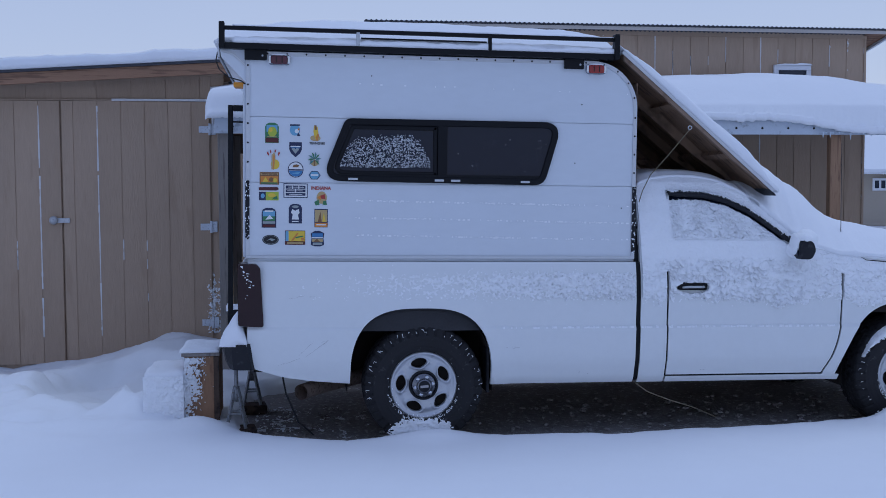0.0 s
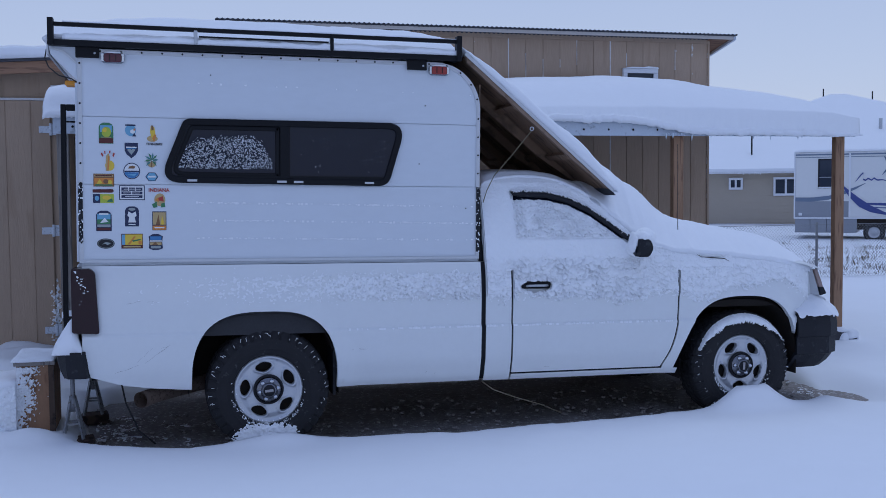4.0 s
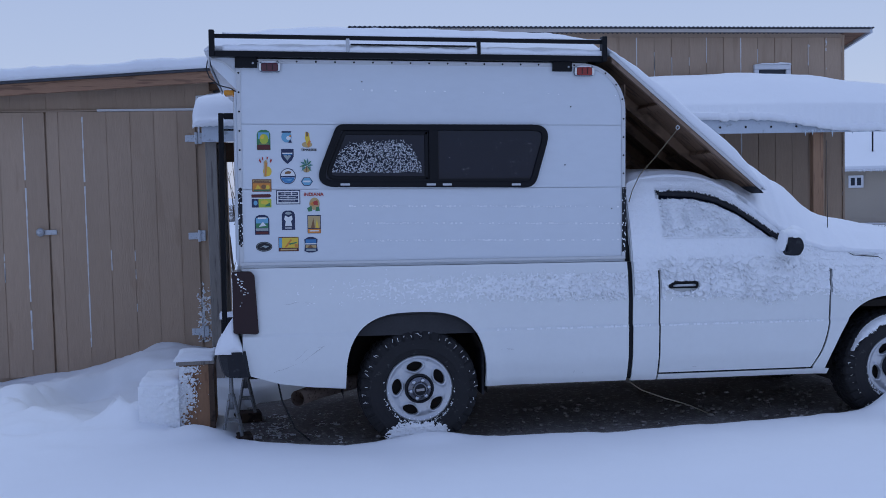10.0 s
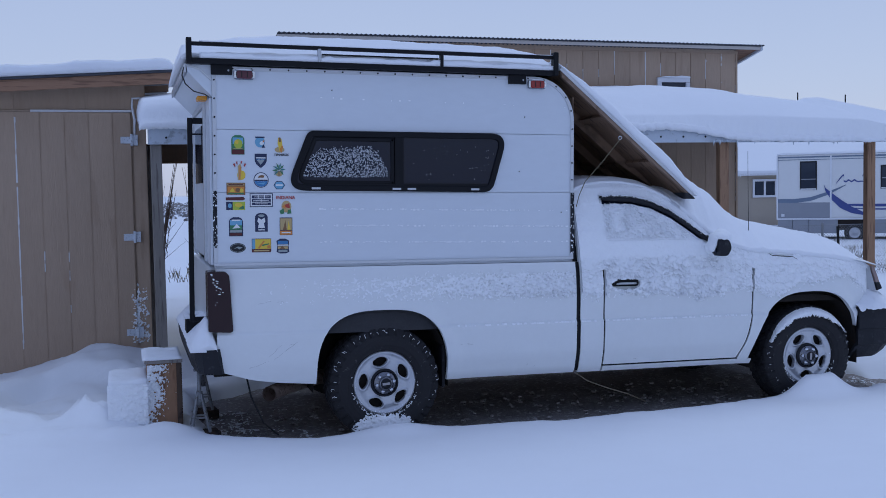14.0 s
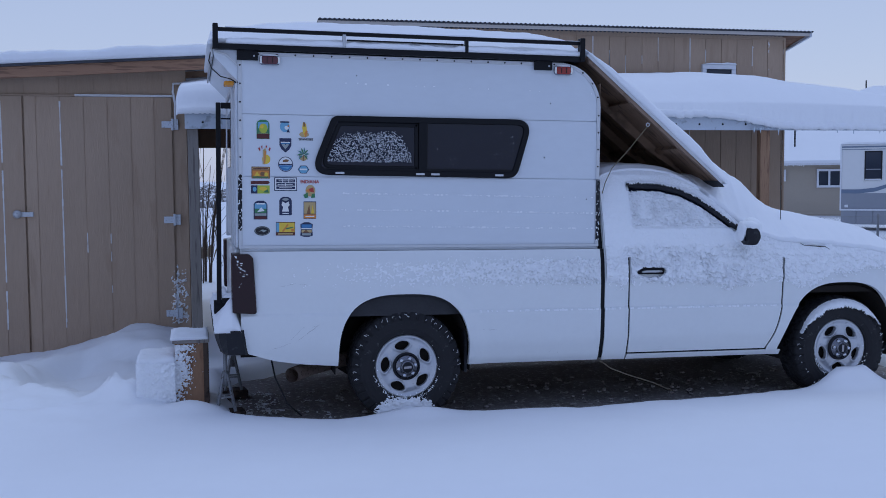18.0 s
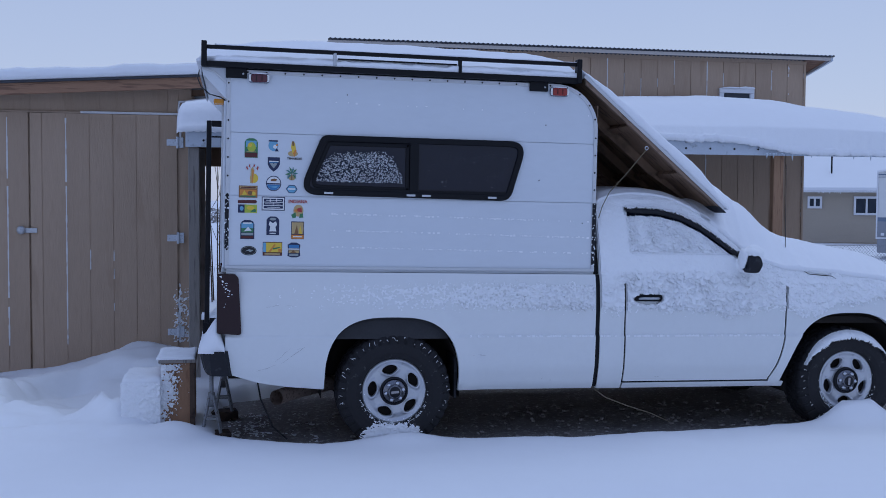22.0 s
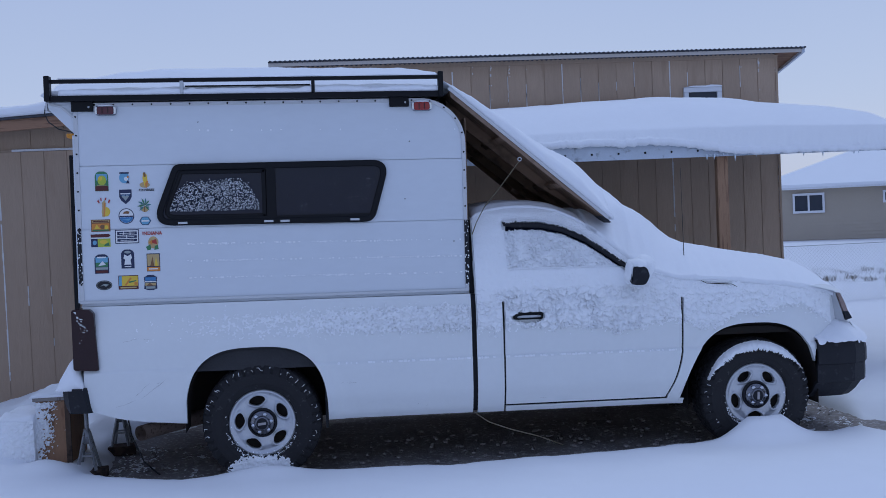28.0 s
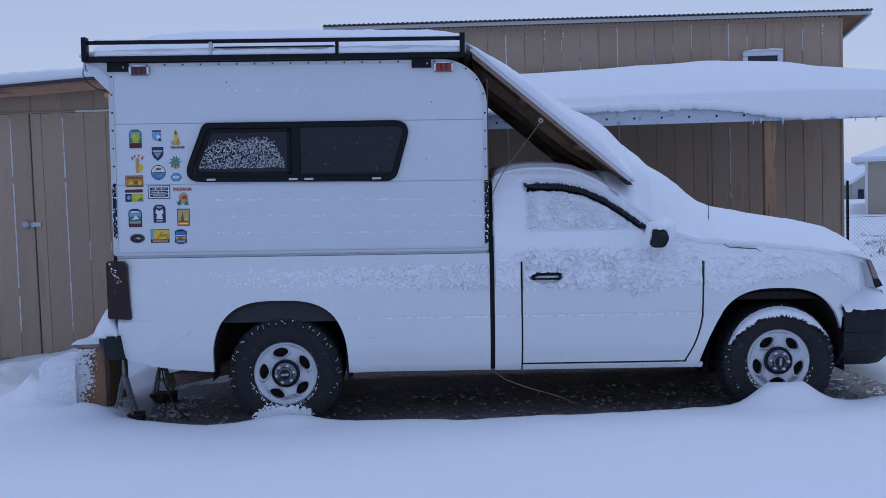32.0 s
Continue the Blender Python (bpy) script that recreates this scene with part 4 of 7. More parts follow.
for x, top, lean in ((7.240, 1.53, 0.0), (10.19, 0.957, -0.045)):
    bm = bmesh.new()
    bar(bm, (x, FY - 0.06, -0.05), (x + lean, FY - 0.06, top), 0.032, 0.032)
    part("t_post", bm, BLACK_METAL, fence, "dark steel T-post")

# dead weeds and tufts beyond the fence
rnd = random.Random(31)
def weeds(name, cx0, cx1, cy0, cy1, count, hmin, hmax, label, material=WEED, tuft=14):
    vs, fs = [], []
    for k in range(count):
        cx, cy = rnd.uniform(cx0, cx1), rnd.uniform(cy0, cy1)
        if fbm(cx * 0.3, cy * 0.3, 8) < -0.05:
            continue
        base, hh = snow_height(cx, cy) - 0.03, rnd.uniform(hmin, hmax)
        for s in range(tuft):
            a, l = rnd.uniform(0, 6.28), hh * rnd.uniform(0.5, 1)
            x, y = cx + rnd.gauss(0, 0.10), cy + rnd.gauss(0, 0.10)
            dx, dy = math.cos(a) * l * 0.35, math.sin(a) * l * 0.35
            w = 0.0025 + 0.0022 * rnd.random()
            o = len(vs)
            vs += [(x - w, y, base), (x + w, y, base), (x, y + w, base), (x + dx * 0.4, y + dy * 0.4, base + l * 0.6), (x + dx, y + dy, base + l)]
            fs += [(o, o + 1, o + 3), (o + 1, o + 2, o + 3), (o + 2, o, o + 3), (o, o + 3, o + 4), (o + 1, o + 4, o + 3)]
    ob = raw(name, vs, fs, material, None, "", False)
    tagged(ob, label, "weeds", kind="stuff")
weeds("weed_tufts", 7, 26, 8.9, 14, 330, 0.06, 0.20, "dead brown weeds poking through snow")
weeds("weed_tufts", 8, 34, 14, 26, 260, 0.08, 0.22, "dead brown weeds poking through snow")
weeds("weed_tufts", 7, 24, 8.7, 22, 2200, 0.03, 0.13, "dense dark stubble poking through snow", STUBBLE, 6)
weeds("weed_tufts", -9, 0.5, 10, 22, 120, 0.2, 0.6, "dead brown weeds poking through snow")
# bare shrub and far scrub seen past the shed corner
def shrub(cx, cy, h, n, seed, spread=0.22):
    r = random.Random(seed)
    bm = bmesh.new()
    z0 = snow_height(cx, cy)
    for k in range(n):
        a, l = r.uniform(0, 6.28), h * r.uniform(0.55, 1.0)
        sx, sy = math.cos(a) * spread * l, math.sin(a) * spread * l
        p = [(cx + 0.15 * math.cos(a), cy + 0.15 * math.sin(a), z0 - 0.1), (cx + sx * 0.5, cy + sy * 0.5, z0 + l * 0.45), (cx + sx, cy + sy, z0 + l)]
        tube(bm, p, [0.013, 0.009, 0.003], 5)
        for q in range(3):
            f = r.uniform(0.35, 0.85)
            b0 = Vector(p[0]).lerp(Vector(p[2]), f)
            tube(bm, [b0, b0 + Vector((r.gauss(0, 0.16), r.gauss(0, 0.16), l * 0.25))], [0.006, 0.002], 4)
    return part("stems", bm, TWIG, None, "", True)
for i, (x, y, h, n) in enumerate(((-1.3, 9.6, 2.6, 15), (-2.2, 11.0, 2.2, 12), (-0.2, 12.5, 2.4, 12), (-3.5, 13.0, 2.0, 10))):
    s = shrub(x, y, h, n, 40 + i)
    s.name = "bare_shrub"
    tagged(s, "leafless shrub with thin upright stems in snow", "shrub", "shrubs past the shed")
rnd = random.Random(77)
bm = bmesh.new()
for k in range(500):
    x, y = rnd.uniform(-60, 60), rnd.uniform(60, 160)
    s = rnd.uniform(0.3, 1.1)
    bmesh.ops.create_icosphere(bm, subdivisions=1, radius=s, matrix=Matrix.Translation((x, y, -0.25 + s * 0.4)) @ Matrix.Diagonal((1.6, 1, rnd.uniform(0.5, 1.0), 1)))
for v in bm.verts:
    v.co += 0.25 * noise.noise_vector(v.co * 2)
tagged(part("far_scrub", bm, mat("snowy_scrub", (0.20, 0.19, 0.19), 0.9, 0, 0.5, 2, color2=(0.7, 0.72, 0.76), thr=0.5), None, "", False), "low snowy scrub on the far plain", "scrub", kind="stuff")

# ---------------------------------------------------------------- pickup truck (nose down by about one degree)
RAKE = pose(0, 0, 0, 0, 0.945, 0)
MID_Y = 0.945
truck = thing("pickup_truck", "white regular-cab long-bed pickup truck crusted with snow", "truck", RAKE)
LOWER = [(0.36, 0.03), (0.42, -0.015), (0.55, -0.052), (0.755, -0.060), (0.775, -0.047), (0.95, -0.052), (1.10, -0.038), (1.20, -0.012), (1.30, 0.005), (1.36, 0.022), (1.50, 0.07), (1.64, 0.125), (1.72, 0.165), (1.77, 0.215), (1.80, 0.28)]
def side_y(x, z):
    y = lerp(LOWER, z)
    if x > 3.55:
        y += 0.42 * ((x - 3.55) / 0.5) ** 2.2 * 0.5
    if x < -0.75:
        y += 0.05 * ((-0.75 - x) / 0.4) ** 2
    return y
def flare(x, z, cx, a, apex):
    """Outward swell of the sheet metal round a wheel opening."""
    d = math.hypot((x - cx) / (a + 0.09), (z - 0.40) / (apex - 0.40 + 0.09))
    return -0.02 * smooth01((1.12 - d) / 0.18)
def skin(x, z):
    return side_y(x, z) + flare(x, z, -0.022, 0.455, 0.88) + flare(x, z, 3.35, 0.455, 0.905)
def slant(x, z):
    """The front door seam leans and curves back towards the sill."""
    k = smooth01((x - 2.3) / 0.5) if x < 2.84 else smooth01((3.0 - x) / 0.16)
    return x - k * 0.115 * min(1.0, max(0.0, (0.84 - z) / 0.40)) ** 2
LEVELS = sorted(set([round(v, 4) for v in np.arange(0.36, 1.84, 0.03)] + [0.755, 0.765, 0.775]))
def arch(x, cx, a, z0, apex, n=2.5):
    u = abs(x - cx) / a
    return z0 if u >= 1 else z0 + (apex - z0) * (1 - u ** n) ** (1 / n)
def arch_xs(cx, a):
    a = a + 0.0021
    s = np.sin(np.linspace(-math.pi / 2, math.pi / 2, 41))
    return [cx + a * float(v) for v in s]
def body_panel(name, xs, bot, top, far=False, depth=0.03, label="", material=PAINT, warp=slant, off=0.0, surf=skin):
    xs = sorted(set(round(x, 4) for x in xs))
    bm, cols = bmesh.new(), []
    for x in xs:
        b, t = bot(x), top(x)
        col = []
        for z in LEVELS:
            zz = min(max(z, b), t)
            xx = warp(x, zz)
            col.append(bm.verts.new((xx, surf(xx, zz) + off, zz)))
        cols.append(col)
    for a, b in zip(cols, cols[1:]):
        for k in range(len(LEVELS) - 1):
            bm.faces.new((a[k], b[k], b[k + 1], a[k + 1]))
    bmesh.ops.remove_doubles(bm, verts=bm.verts[:], dist=0.0004)
    bmesh.ops.dissolve_degenerate(bm, edges=bm.edges[:], dist=0.0003)
    rim = [e for e in bm.edges if e.is_boundary]
    r = bmesh.ops.extrude_edge_only(bm, edges=rim)
    for v in [g for g in r["geom"] if isinstance(g, bmesh.types.BMVert)]:
        v.co.y += depth
    for f in bm.faces:
        f.smooth = True
    for e in rim:
        if e.is_valid:
            e.smooth = False
    if far:
        for v in bm.verts:
            v.co.y = 2 * MID_Y - v.co.y
        bmesh.ops.reverse_faces(bm, faces=bm.faces[:])
    return part(name, bm, material, truck, label)
def bed_bot(x):
    if x < -0.477:
        return lerp([(-1.15, 0.54), (-1.07, 0.505), (-0.9, 0.455), (-0.7, 0.425), (-0.477, 0.41)], x)
    return arch(x, -0.022, 0.457, 0.40 if x < 0 else 0.388, 0.893, 2.9)
def roof_line(x):
    return lerp([(1.40, 1.66), (1.46, 1.715), (1.55, 1.745), (1.70, 1.765), (1.85, 1.762), (2.0, 1.74), (2.15, 1.675), (2.3, 1.57), (2.45, 1.44), (2.58, 1.335), (2.83, 1.26), (3.2, 1.235), (3.6, 1.19), (3.85, 1.14), (4.0, 1.10), (4.09, 1.05)], x)
def glass_top(x):
    return lerp([(1.64, 1.640), (1.75, 1.645), (1.9, 1.640), (2.05, 1.605), (2.2, 1.535), (2.35, 1.43), (2.45, 1.355), (2.5, 1.335)], x)
def fender_bot(x):
    if x > 3.78:
        return 0.72
    if x < 2.9:
        return 0.395
    return max(arch(x, 3.345, 0.457, 0.39, 0.925, 2.7), 0.39)
BELT = 1.335
for far in (False, True):
    body_panel("bed_side", list(np.arange(-1.12, 1.4, 0.05)) + [1.396] + arch_xs(-0.022, 0.455), bed_bot, lambda x: 1.186, far, 0.035, "" if far else "white bed side with a lower crease")
    body_panel("cab_corner", np.linspace(1.428, 1.606, 7), lambda x: 0.385, roof_line, far, 0.03)
    body_panel("rocker", np.linspace(1.618, 2.84, 20), lambda x: 0.385, lambda x: 0.425, far, 0.05, warp=lambda x, z: x)
    door = body_panel("door", list(np.linspace(1.618, 2.832, 40)), lambda x: 0.437, lambda x: min(BELT, roof_line(x) - 0.015), far, 0.03, "" if far else "closed white door dusted with snow")
    body_panel("window_frame", np.linspace(1.618, 2.56, 40), lambda x: max(glass_top(x), BELT + 0.002) if 1.665 < x < 2.49 else BELT + 0.002, lambda x: max(BELT + 0.004, roof_line(x) - 0.003), far, 0.03)
    body_panel("side_glass", np.linspace(1.67, 2.46, 24), lambda x: BELT - 0.01, lambda x: max(BELT, glass_top(x) + 0.01), far, 0.004, "side window covered with snow", GLASS_DARK, off=0.018)
    body_panel("front_fender", list(np.linspace(2.845, 4.05, 40)) + arch_xs(3.345, 0.455), fender_bot, lambda x: roof_line(x), far, 0.04, "" if far else "white front fender crusted with snow")
    # black rain guard above the side glass
    bm = bmesh.new()
    pts = []
    for x in np.linspace(1.645, 2.49, 30):
        z = glass_top(x)
        pts.append((x, z))
    ring = []
    for x, z in pts:
        y = side_y(x, z)
        w = 0.028 * min(1, (x - 1.60) * 8)
        a = [(x, y - 0.016, z + 0.018), (x + 0.004, y - 0.03, z - w), (x + 0.004, y + 0.012, z - w)]
        if far:
            a = [(p[0], 2 * MID_Y - p[1], p[2]) for p in a]
        ring.append([bm.verts.new(p) for p in a])
    for a, b in zip(ring, ring[1:]):
        for k in range(3):
            bm.faces.new((a[k], b[k], b[(k + 1) % 3], a[(k + 1) % 3]))
    bmesh.ops.recalc_face_normals(bm, faces=bm.faces[:])
    guard = part("rain_guard", bm, BLACK_PLASTIC, truck, "black window rain guard with frosty edge", True)
    if not far:
        bm, rh = bmesh.new(), random.Random(90)
        for k in range(420):
            x = rh.uniform(1.65, 2.47)
            z = glass_top(x) + 0.018 + rh.gauss(0, 0.003)
            p = Vector((x, side_y(x, z) - 0.019, z))
            tube(bm, [p + Vector((0, -0.004, 0.006)), p + Vector((rh.gauss(0.002, 0.006), -0.008, -rh.uniform(0.002, 0.011)))], [0.003, 0.0012], 4)
        part("frost_fringe", bm, SNOW_CRUST, guard, "fringe of frost", kind="stuff")
    # door handle
    s = -1 if not far else 1
    hy = skin(1.77, 1.04) if not far else 2 * MID_Y - skin(1.77, 1.04)
    bm = bmesh.new()
    prism(bm, rounded([(1.668, 1.005), (1.872, 1.003), (1.880, 1.050), (1.690, 1.058)], 0.018), hy - 0.020, hy + 0.012)
    handle = part("door_handle", bm, BLACK_METAL, door, "black pull handle")
    bm = bmesh.new()
    tube(bm, [(1.700, hy + s * 0.010, 1.020), (1.73, hy + s * 0.036, 1.026), (1.83, hy + s * 0.036, 1.026), (1.862, hy + s * 0.010, 1.024)], 0.008, 8)
    part("grip", bm, STEEL, handle, "slim pale grip bar")
    # mirror
    my = (-0.160, -0.080) if not far else (2 * MID_Y + 0.080, 2 * MID_Y + 0.160)
    bm = bmesh.new()
    prism(bm, rounded([(2.470, 1.215), (2.555, 1.215), (2.585, 1.272), (2.565, 1.335), (2.474, 1.345)], [0.022, 0.040, 0.045, 0.055, 0.030], 8), my[0], my[1], bev=0.016)
    mirror = part("mirror", bm, BLACK_PLASTIC, truck, "black door mirror capped with snow", True)
    part("mirror_glass", boxed(2.464, 2.468, my[0] + 0.02, my[1] - 0.02, 1.24, 1.32), GLASS_DARK, mirror)
    part("mirror_arm", boxed(2.50, 2.56, my[1] - 0.01 if not far else my[0] - 0.15, my[1] + 0.15 if not far else my[0] + 0.01, 1.225, 1.265, 0.008), BLACK_PLASTIC, mirror)
    # lamps
    bm = bmesh.new()
    prism(bm, rounded([(-1.175, 0.785), (-1.018, 0.775), (-1.040, 1.145), (-1.065, 1.172), (-1.178, 1.172)], [0.01, 0.015, 0.03, 0.03, 0.01]), -0.045 if not far else 2 * MID_Y - 0.14, 0.14 if not far else 2 * MID_Y + 0.045, bev=0.01)
    part("tail_lamp", bm, LENS_DARKRED, truck, "dark red tail lamp smeared with snow")
    bm = bmesh.new()
    hb, hf = 0.03, 0.30
    P = [(3.995, hb + 0.06, 1.098), (4.055, hb + 0.12, 1.092), (4.10, hf, 1.08), (4.125, hf, 0.92), (4.12, hb + 0.15, 0.90), (4.065, hb + 0.06, 0.90)]
    Q = [(x - 0.08, y + 0.05, z) for x, y, z in P]
    if far:
        P, Q = [(x, 2 * MID_Y - y, z) for x, y, z in P], [(x, 2 * MID_Y - y, z) for x, y, z in Q]
    a, b = [bm.verts.new(p) for p in P], [bm.verts.new(p) for p in Q]
    bm.faces.new(a), bm.faces.new(b[::-1])
    for k in range(6):
        bm.faces.new((a[k], a[(k + 1) % 6], b[(k + 1) % 6], b[k]))
    bmesh.ops.recalc_face_normals(bm, faces=bm.faces[:])
    lamp = part("head_lamp", bm, LENS_CLEAR, truck, "headlamp half hidden by snow")
    bm = bmesh.new()
    yy = (hb + 0.045, hb + 0.10) if not far else (2 * MID_Y - hb - 0.10, 2 * MID_Y - hb - 0.045)
    prism(bm, [(4.004, 1.092), (4.026, 1.094), (4.062, 1.02), (4.082, 0.965), (4.052, 0.965)], *yy)
    part("turn_lens", bm, LENS_DUSK, lamp, "dull amber corner lens")
    bm = bmesh.new()
    prism(bm, [(4.053, 0.964), (4.085, 0.964), (4.112, 0.915), (4.066, 0.900)], *yy)
    part("lamp_bezel", bm, BLACK_PLASTIC, lamp, "black lower bezel")
    part("mud_flap", boxed(0.415, 0.432, 0.02 if not far else 1.62, 0.27 if not far else 1.87, 0.33, 0.62), BLACK_PLASTIC, truck)
    # wheel housings
    for cx, a, apex in ((-0.022, 0.47, 0.87), (3.35, 0.47, 0.895)):
        bm = bmesh.new()
        ring = []
        for t in np.linspace(-math.pi / 2, math.pi / 2, 49):
            u = math.sin(t)
            x, z = cx + a * u, 0.34 + (apex - 0.34) * max(0.0, 1 - abs(u) ** 2.9) ** (1 / 2.9)
            ya, yb = (0.0, 0.42) if not far else (2 * MID_Y - 0.42, 2 * MID_Y)
            ring.append((bm.verts.new((x, ya, z)), bm.verts.new((x, yb, z))))
        for p, q in zip(ring, ring[1:]):
            bm.faces.new((p[0], q[0], q[1], p[1]))
        side = 1 if not far else 0
        bm.faces.new([p[side] for p in ring])
        part("wheel_housing", bm, DARK, truck, "black inner wheel housing", True)
for cx, za, zb, mm, lb in ((-0.022, 0.740, 0.915, LINER, "dark grey plastic arch liner"), (3.345, 0.84, 0.93, DARK, "black arch liner")):
    part("arch_liner", prism(bmesh.new(), [(cx - 0.43, za), (cx + 0.43, za), (cx + 0.40, zb), (cx - 0.40, zb)], 0.004 if za < 0.8 else 0.035, 0.014 if za < 0.8 else 0.045), mm, truck, lb)
# bed shell, tailgate, floor and chassis
part("bed_floor", boxed(-1.10, 1.38, 0.44, 1.45, 0.62, 0.66), DARK, truck)
part("bed_front", boxed(1.36, 1.40, 0.03, 1.86, 0.45, 1.20), PAINT, truck)
part("tailgate", boxed(-1.155, -1.10, 0.135, 1.755, 0.58, 1.19, 0.012), PAINT, truck, "white tailgate")
part("cab_back", boxed(1.425, 1.455, 0.04, 1.85, 0.42, 1.40), PAINT, truck)
# added black strips paint the deep shade of the cab-to-bed gap
body_panel("gap_seal", np.linspace(1.3962, 1.4278, 4), lambda x: 0.40, lambda x: 1.184, False, 0.03, "dark strip for the shade between cab and bed", BLACK_METAL, off=0.010)
body_panel("gap_seal", np.linspace(1.3962, 1.4278, 4), lambda x: 1.186, lambda x: 1.66, False, 0.03, "dark strip for the shade between cab and bed", BLACK_METAL, off=0.035)
# thin black strips put the seams' shade into colour round the door
body_panel("door_seal", np.linspace(1.608, 1.616, 3), lambda x: 0.428, lambda x: 1.13, False, 0.02, "dark strip for the shade in a door seam", BLACK_METAL, off=0.007)
body_panel("door_seal", np.linspace(2.835, 2.842, 3), lambda x: 0.428, lambda x: 1.13, False, 0.02, "dark strip for the shade in a door seam", BLACK_METAL, off=0.007)
body_panel("door_seal", np.linspace(1.618, 2.80, 20), lambda x: 0.4275, lambda x: 0.4345, False, 0.02, "dark strip for the shade in a door seam", BLACK_METAL, off=0.007)
part("cab_floor", boxed(1.46, 2.75, 0.05, 1.84, 0.40, 0.46), DARK, truck)
part("firewall", boxed(2.70, 2.76, 0.05, 1.84, 0.46, 1.24), DARK, truck)
part("engine_bay", boxed(3.0, 3.95, 0.47, 1.42, 0.45, 1.05), DARK, truck)
for y in (0.50, 1.33):
    part("frame_rail", boxed(-1.1, 3.9, y, y + 0.07, 0.40, 0.54), DARK, truck)
part("rear_axle", tube(bmesh.new(), [(0, 0.15, 0.385), (0, 0.8, 0.385), (0, 0.95, 0.385), (0, 1.1, 0.385), (0, 1.75, 0.385)], [0.045, 0.05, 0.13, 0.05, 0.045], 12), RUST, truck)
part("front_axle", tube(bmesh.new(), [(3.378, 0.2, 0.43), (3.378, 1.7, 0.43)], 0.04, 8), DARK, truck)
part("leaf_spring", boxed(-0.65, 0.65, 0.44, 0.50, 0.40, 0.44), RUST, truck)
# roof and windscreen
def cross(x, v, ze, crown):
    """A point on the upper body: v runs 0 to 1 across the truck."""
    y0 = side_y(min(x, 3.5), ze)
    return (x, y0 + (2 * MID_Y - 2 * y0) * v, ze + crown * (1 - (2 * v - 1) ** 4))
def crown_of(x):
    return 0.025 + 0.040 * smooth01((x - 2.0) / 0.35)
def upper(name, xs, crown, material, label=""):
    vs, fs, n = [], [], 25
    for x in xs:
        vs += [cross(x, v, roof_line(x), crown(x)) for v in np.linspace(0, 1, n)]
    fs = [(i * n + k, (i + 1) * n + k, (i + 1) * n + k + 1, i * n + k + 1) for i in range(len(xs) - 1) for k in range(n - 1)]
    return raw(name, vs, [f[::-1] for f in fs][::1], material, truck, label, True)
upper("roof", np.linspace(1.40, 2.06, 16), lambda x: 0.022 * smooth01((x - 1.36) / 0.12), PAINT, "snowy cab roof")
upper("windscreen", np.linspace(2.06, 2.72, 14), lambda x: crown_of(x) - 0.003, GLASS_DARK, "windscreen buried in snow")
upper("hood", np.linspace(2.74, 4.07, 24), lambda x: 0.07, PAINT, "snow-covered hood")
part("rear_glass", boxed(1.432, 1.45, 0.28, 1.6, 1.40, 1.70), GLASS_DARK, truck)
# grille and front bumper
part("grille", boxed(3.98, 4.06, 0.34, 1.55, 0.72, 1.06, 0.01), BLACK_PLASTIC, truck, "dark grille")
def bumper(name, prof, z_of, material, label):
    """A bar bent in plan: prof rows of (x inset, z) swept along the plan line."""
    plan = [(3.800, -0.052), (3.95, -0.052), (4.08, -0.035), (4.18, 0.03), (4.24, 0.12), (4.285, 0.30), (4.31, 0.60), (4.315, MID_Y)]
    plan += [(x, 2 * MID_Y - y) for x, y in plan[-2::-1]]
    bm, rows = bmesh.new(), []
    for x, y in plan:
        d = Vector((x - 3.6, y - MID_Y)).normalized()
        rows.append([bm.verts.new((x - d.x * i, y - d.y * i, z)) for i, z in prof])
    for a, b in zip(rows, rows[1:]):
        for k in range(len(prof) - 1):
            bm.faces.new((a[k], b[k], b[k + 1], a[k + 1]))
    bmesh.ops.recalc_face_normals(bm, faces=bm.faces[:])
    bmesh.ops.solidify(bm, geom=bm.faces[:], thickness=0.02)
    return part(name, bm, material, truck, label)
bumper("front_bumper", [(0.10, 0.785), (0.015, 0.775), (0.0, 0.70), (0.0, 0.615), (0.012, 0.608), (0.010, 0.54), (0.012, 0.485), (0.035, 0.476), (0.075, 0.42), (0.13, 0.372), (0.18, 0.37)], None, BLACK_PLASTIC, "dark plastic front bumper with a snowy top")
bumper("bumper_panel", [(0.15, 0.89), (0.13, 0.86), (0.10, 0.80), (0.09, 0.787)], None, PAINT, "white upper bumper panel")
# rear bumper
plan = [(-1.105, -0.050), (-1.15, -0.058), (-1.215, -0.045), (-1.265, 0.02), (-1.285, 0.14), (-1.295, 0.45), (-1.295, MID_Y)]
plan += [(x, 2 * MID_Y - y) for x, y in plan[-2::-1]]
bm, rows = bmesh.new(), []
for i, (x, y) in enumerate(plan):
    s_ = 1 if y < MID_Y else -1
    e = 0.055 if i in (0, len(plan) - 1) else 0.0
    prof = ((0.0 - e, 0.0, 0.668), (0.004 - e * 0.7, 0.0, 0.61), (0.02, 0.0, 0.545), (0.035, 0.006, 0.507), (0.10, 0.05, 0.503), (0.10 - e, 0.05, 0.668))
    rows.append([bm.verts.new((x + (dx if abs(y - MID_Y) < 0.95 else dx * 0.35), y + s_ * dy, z)) for dx, dy, z in prof])
for a, b in zip(rows, rows[1:]):
    for k in range(6):
        bm.faces.new((a[k], b[k], b[(k + 1) % 6], a[(k + 1) % 6]))
bm.faces.new(rows[0]), bm.faces.new(rows[-1][::-1])
bmesh.ops.recalc_face_normals(bm, faces=bm.faces[:])
part("rear_bumper", bm, BLACK_PLASTIC, truck, "black rear bumper heaped with snow")
part("bumper_step", boxed(-1.27, -1.10, 0.1, 1.79, 0.60, 0.662), BLACK_PLASTIC, truck)
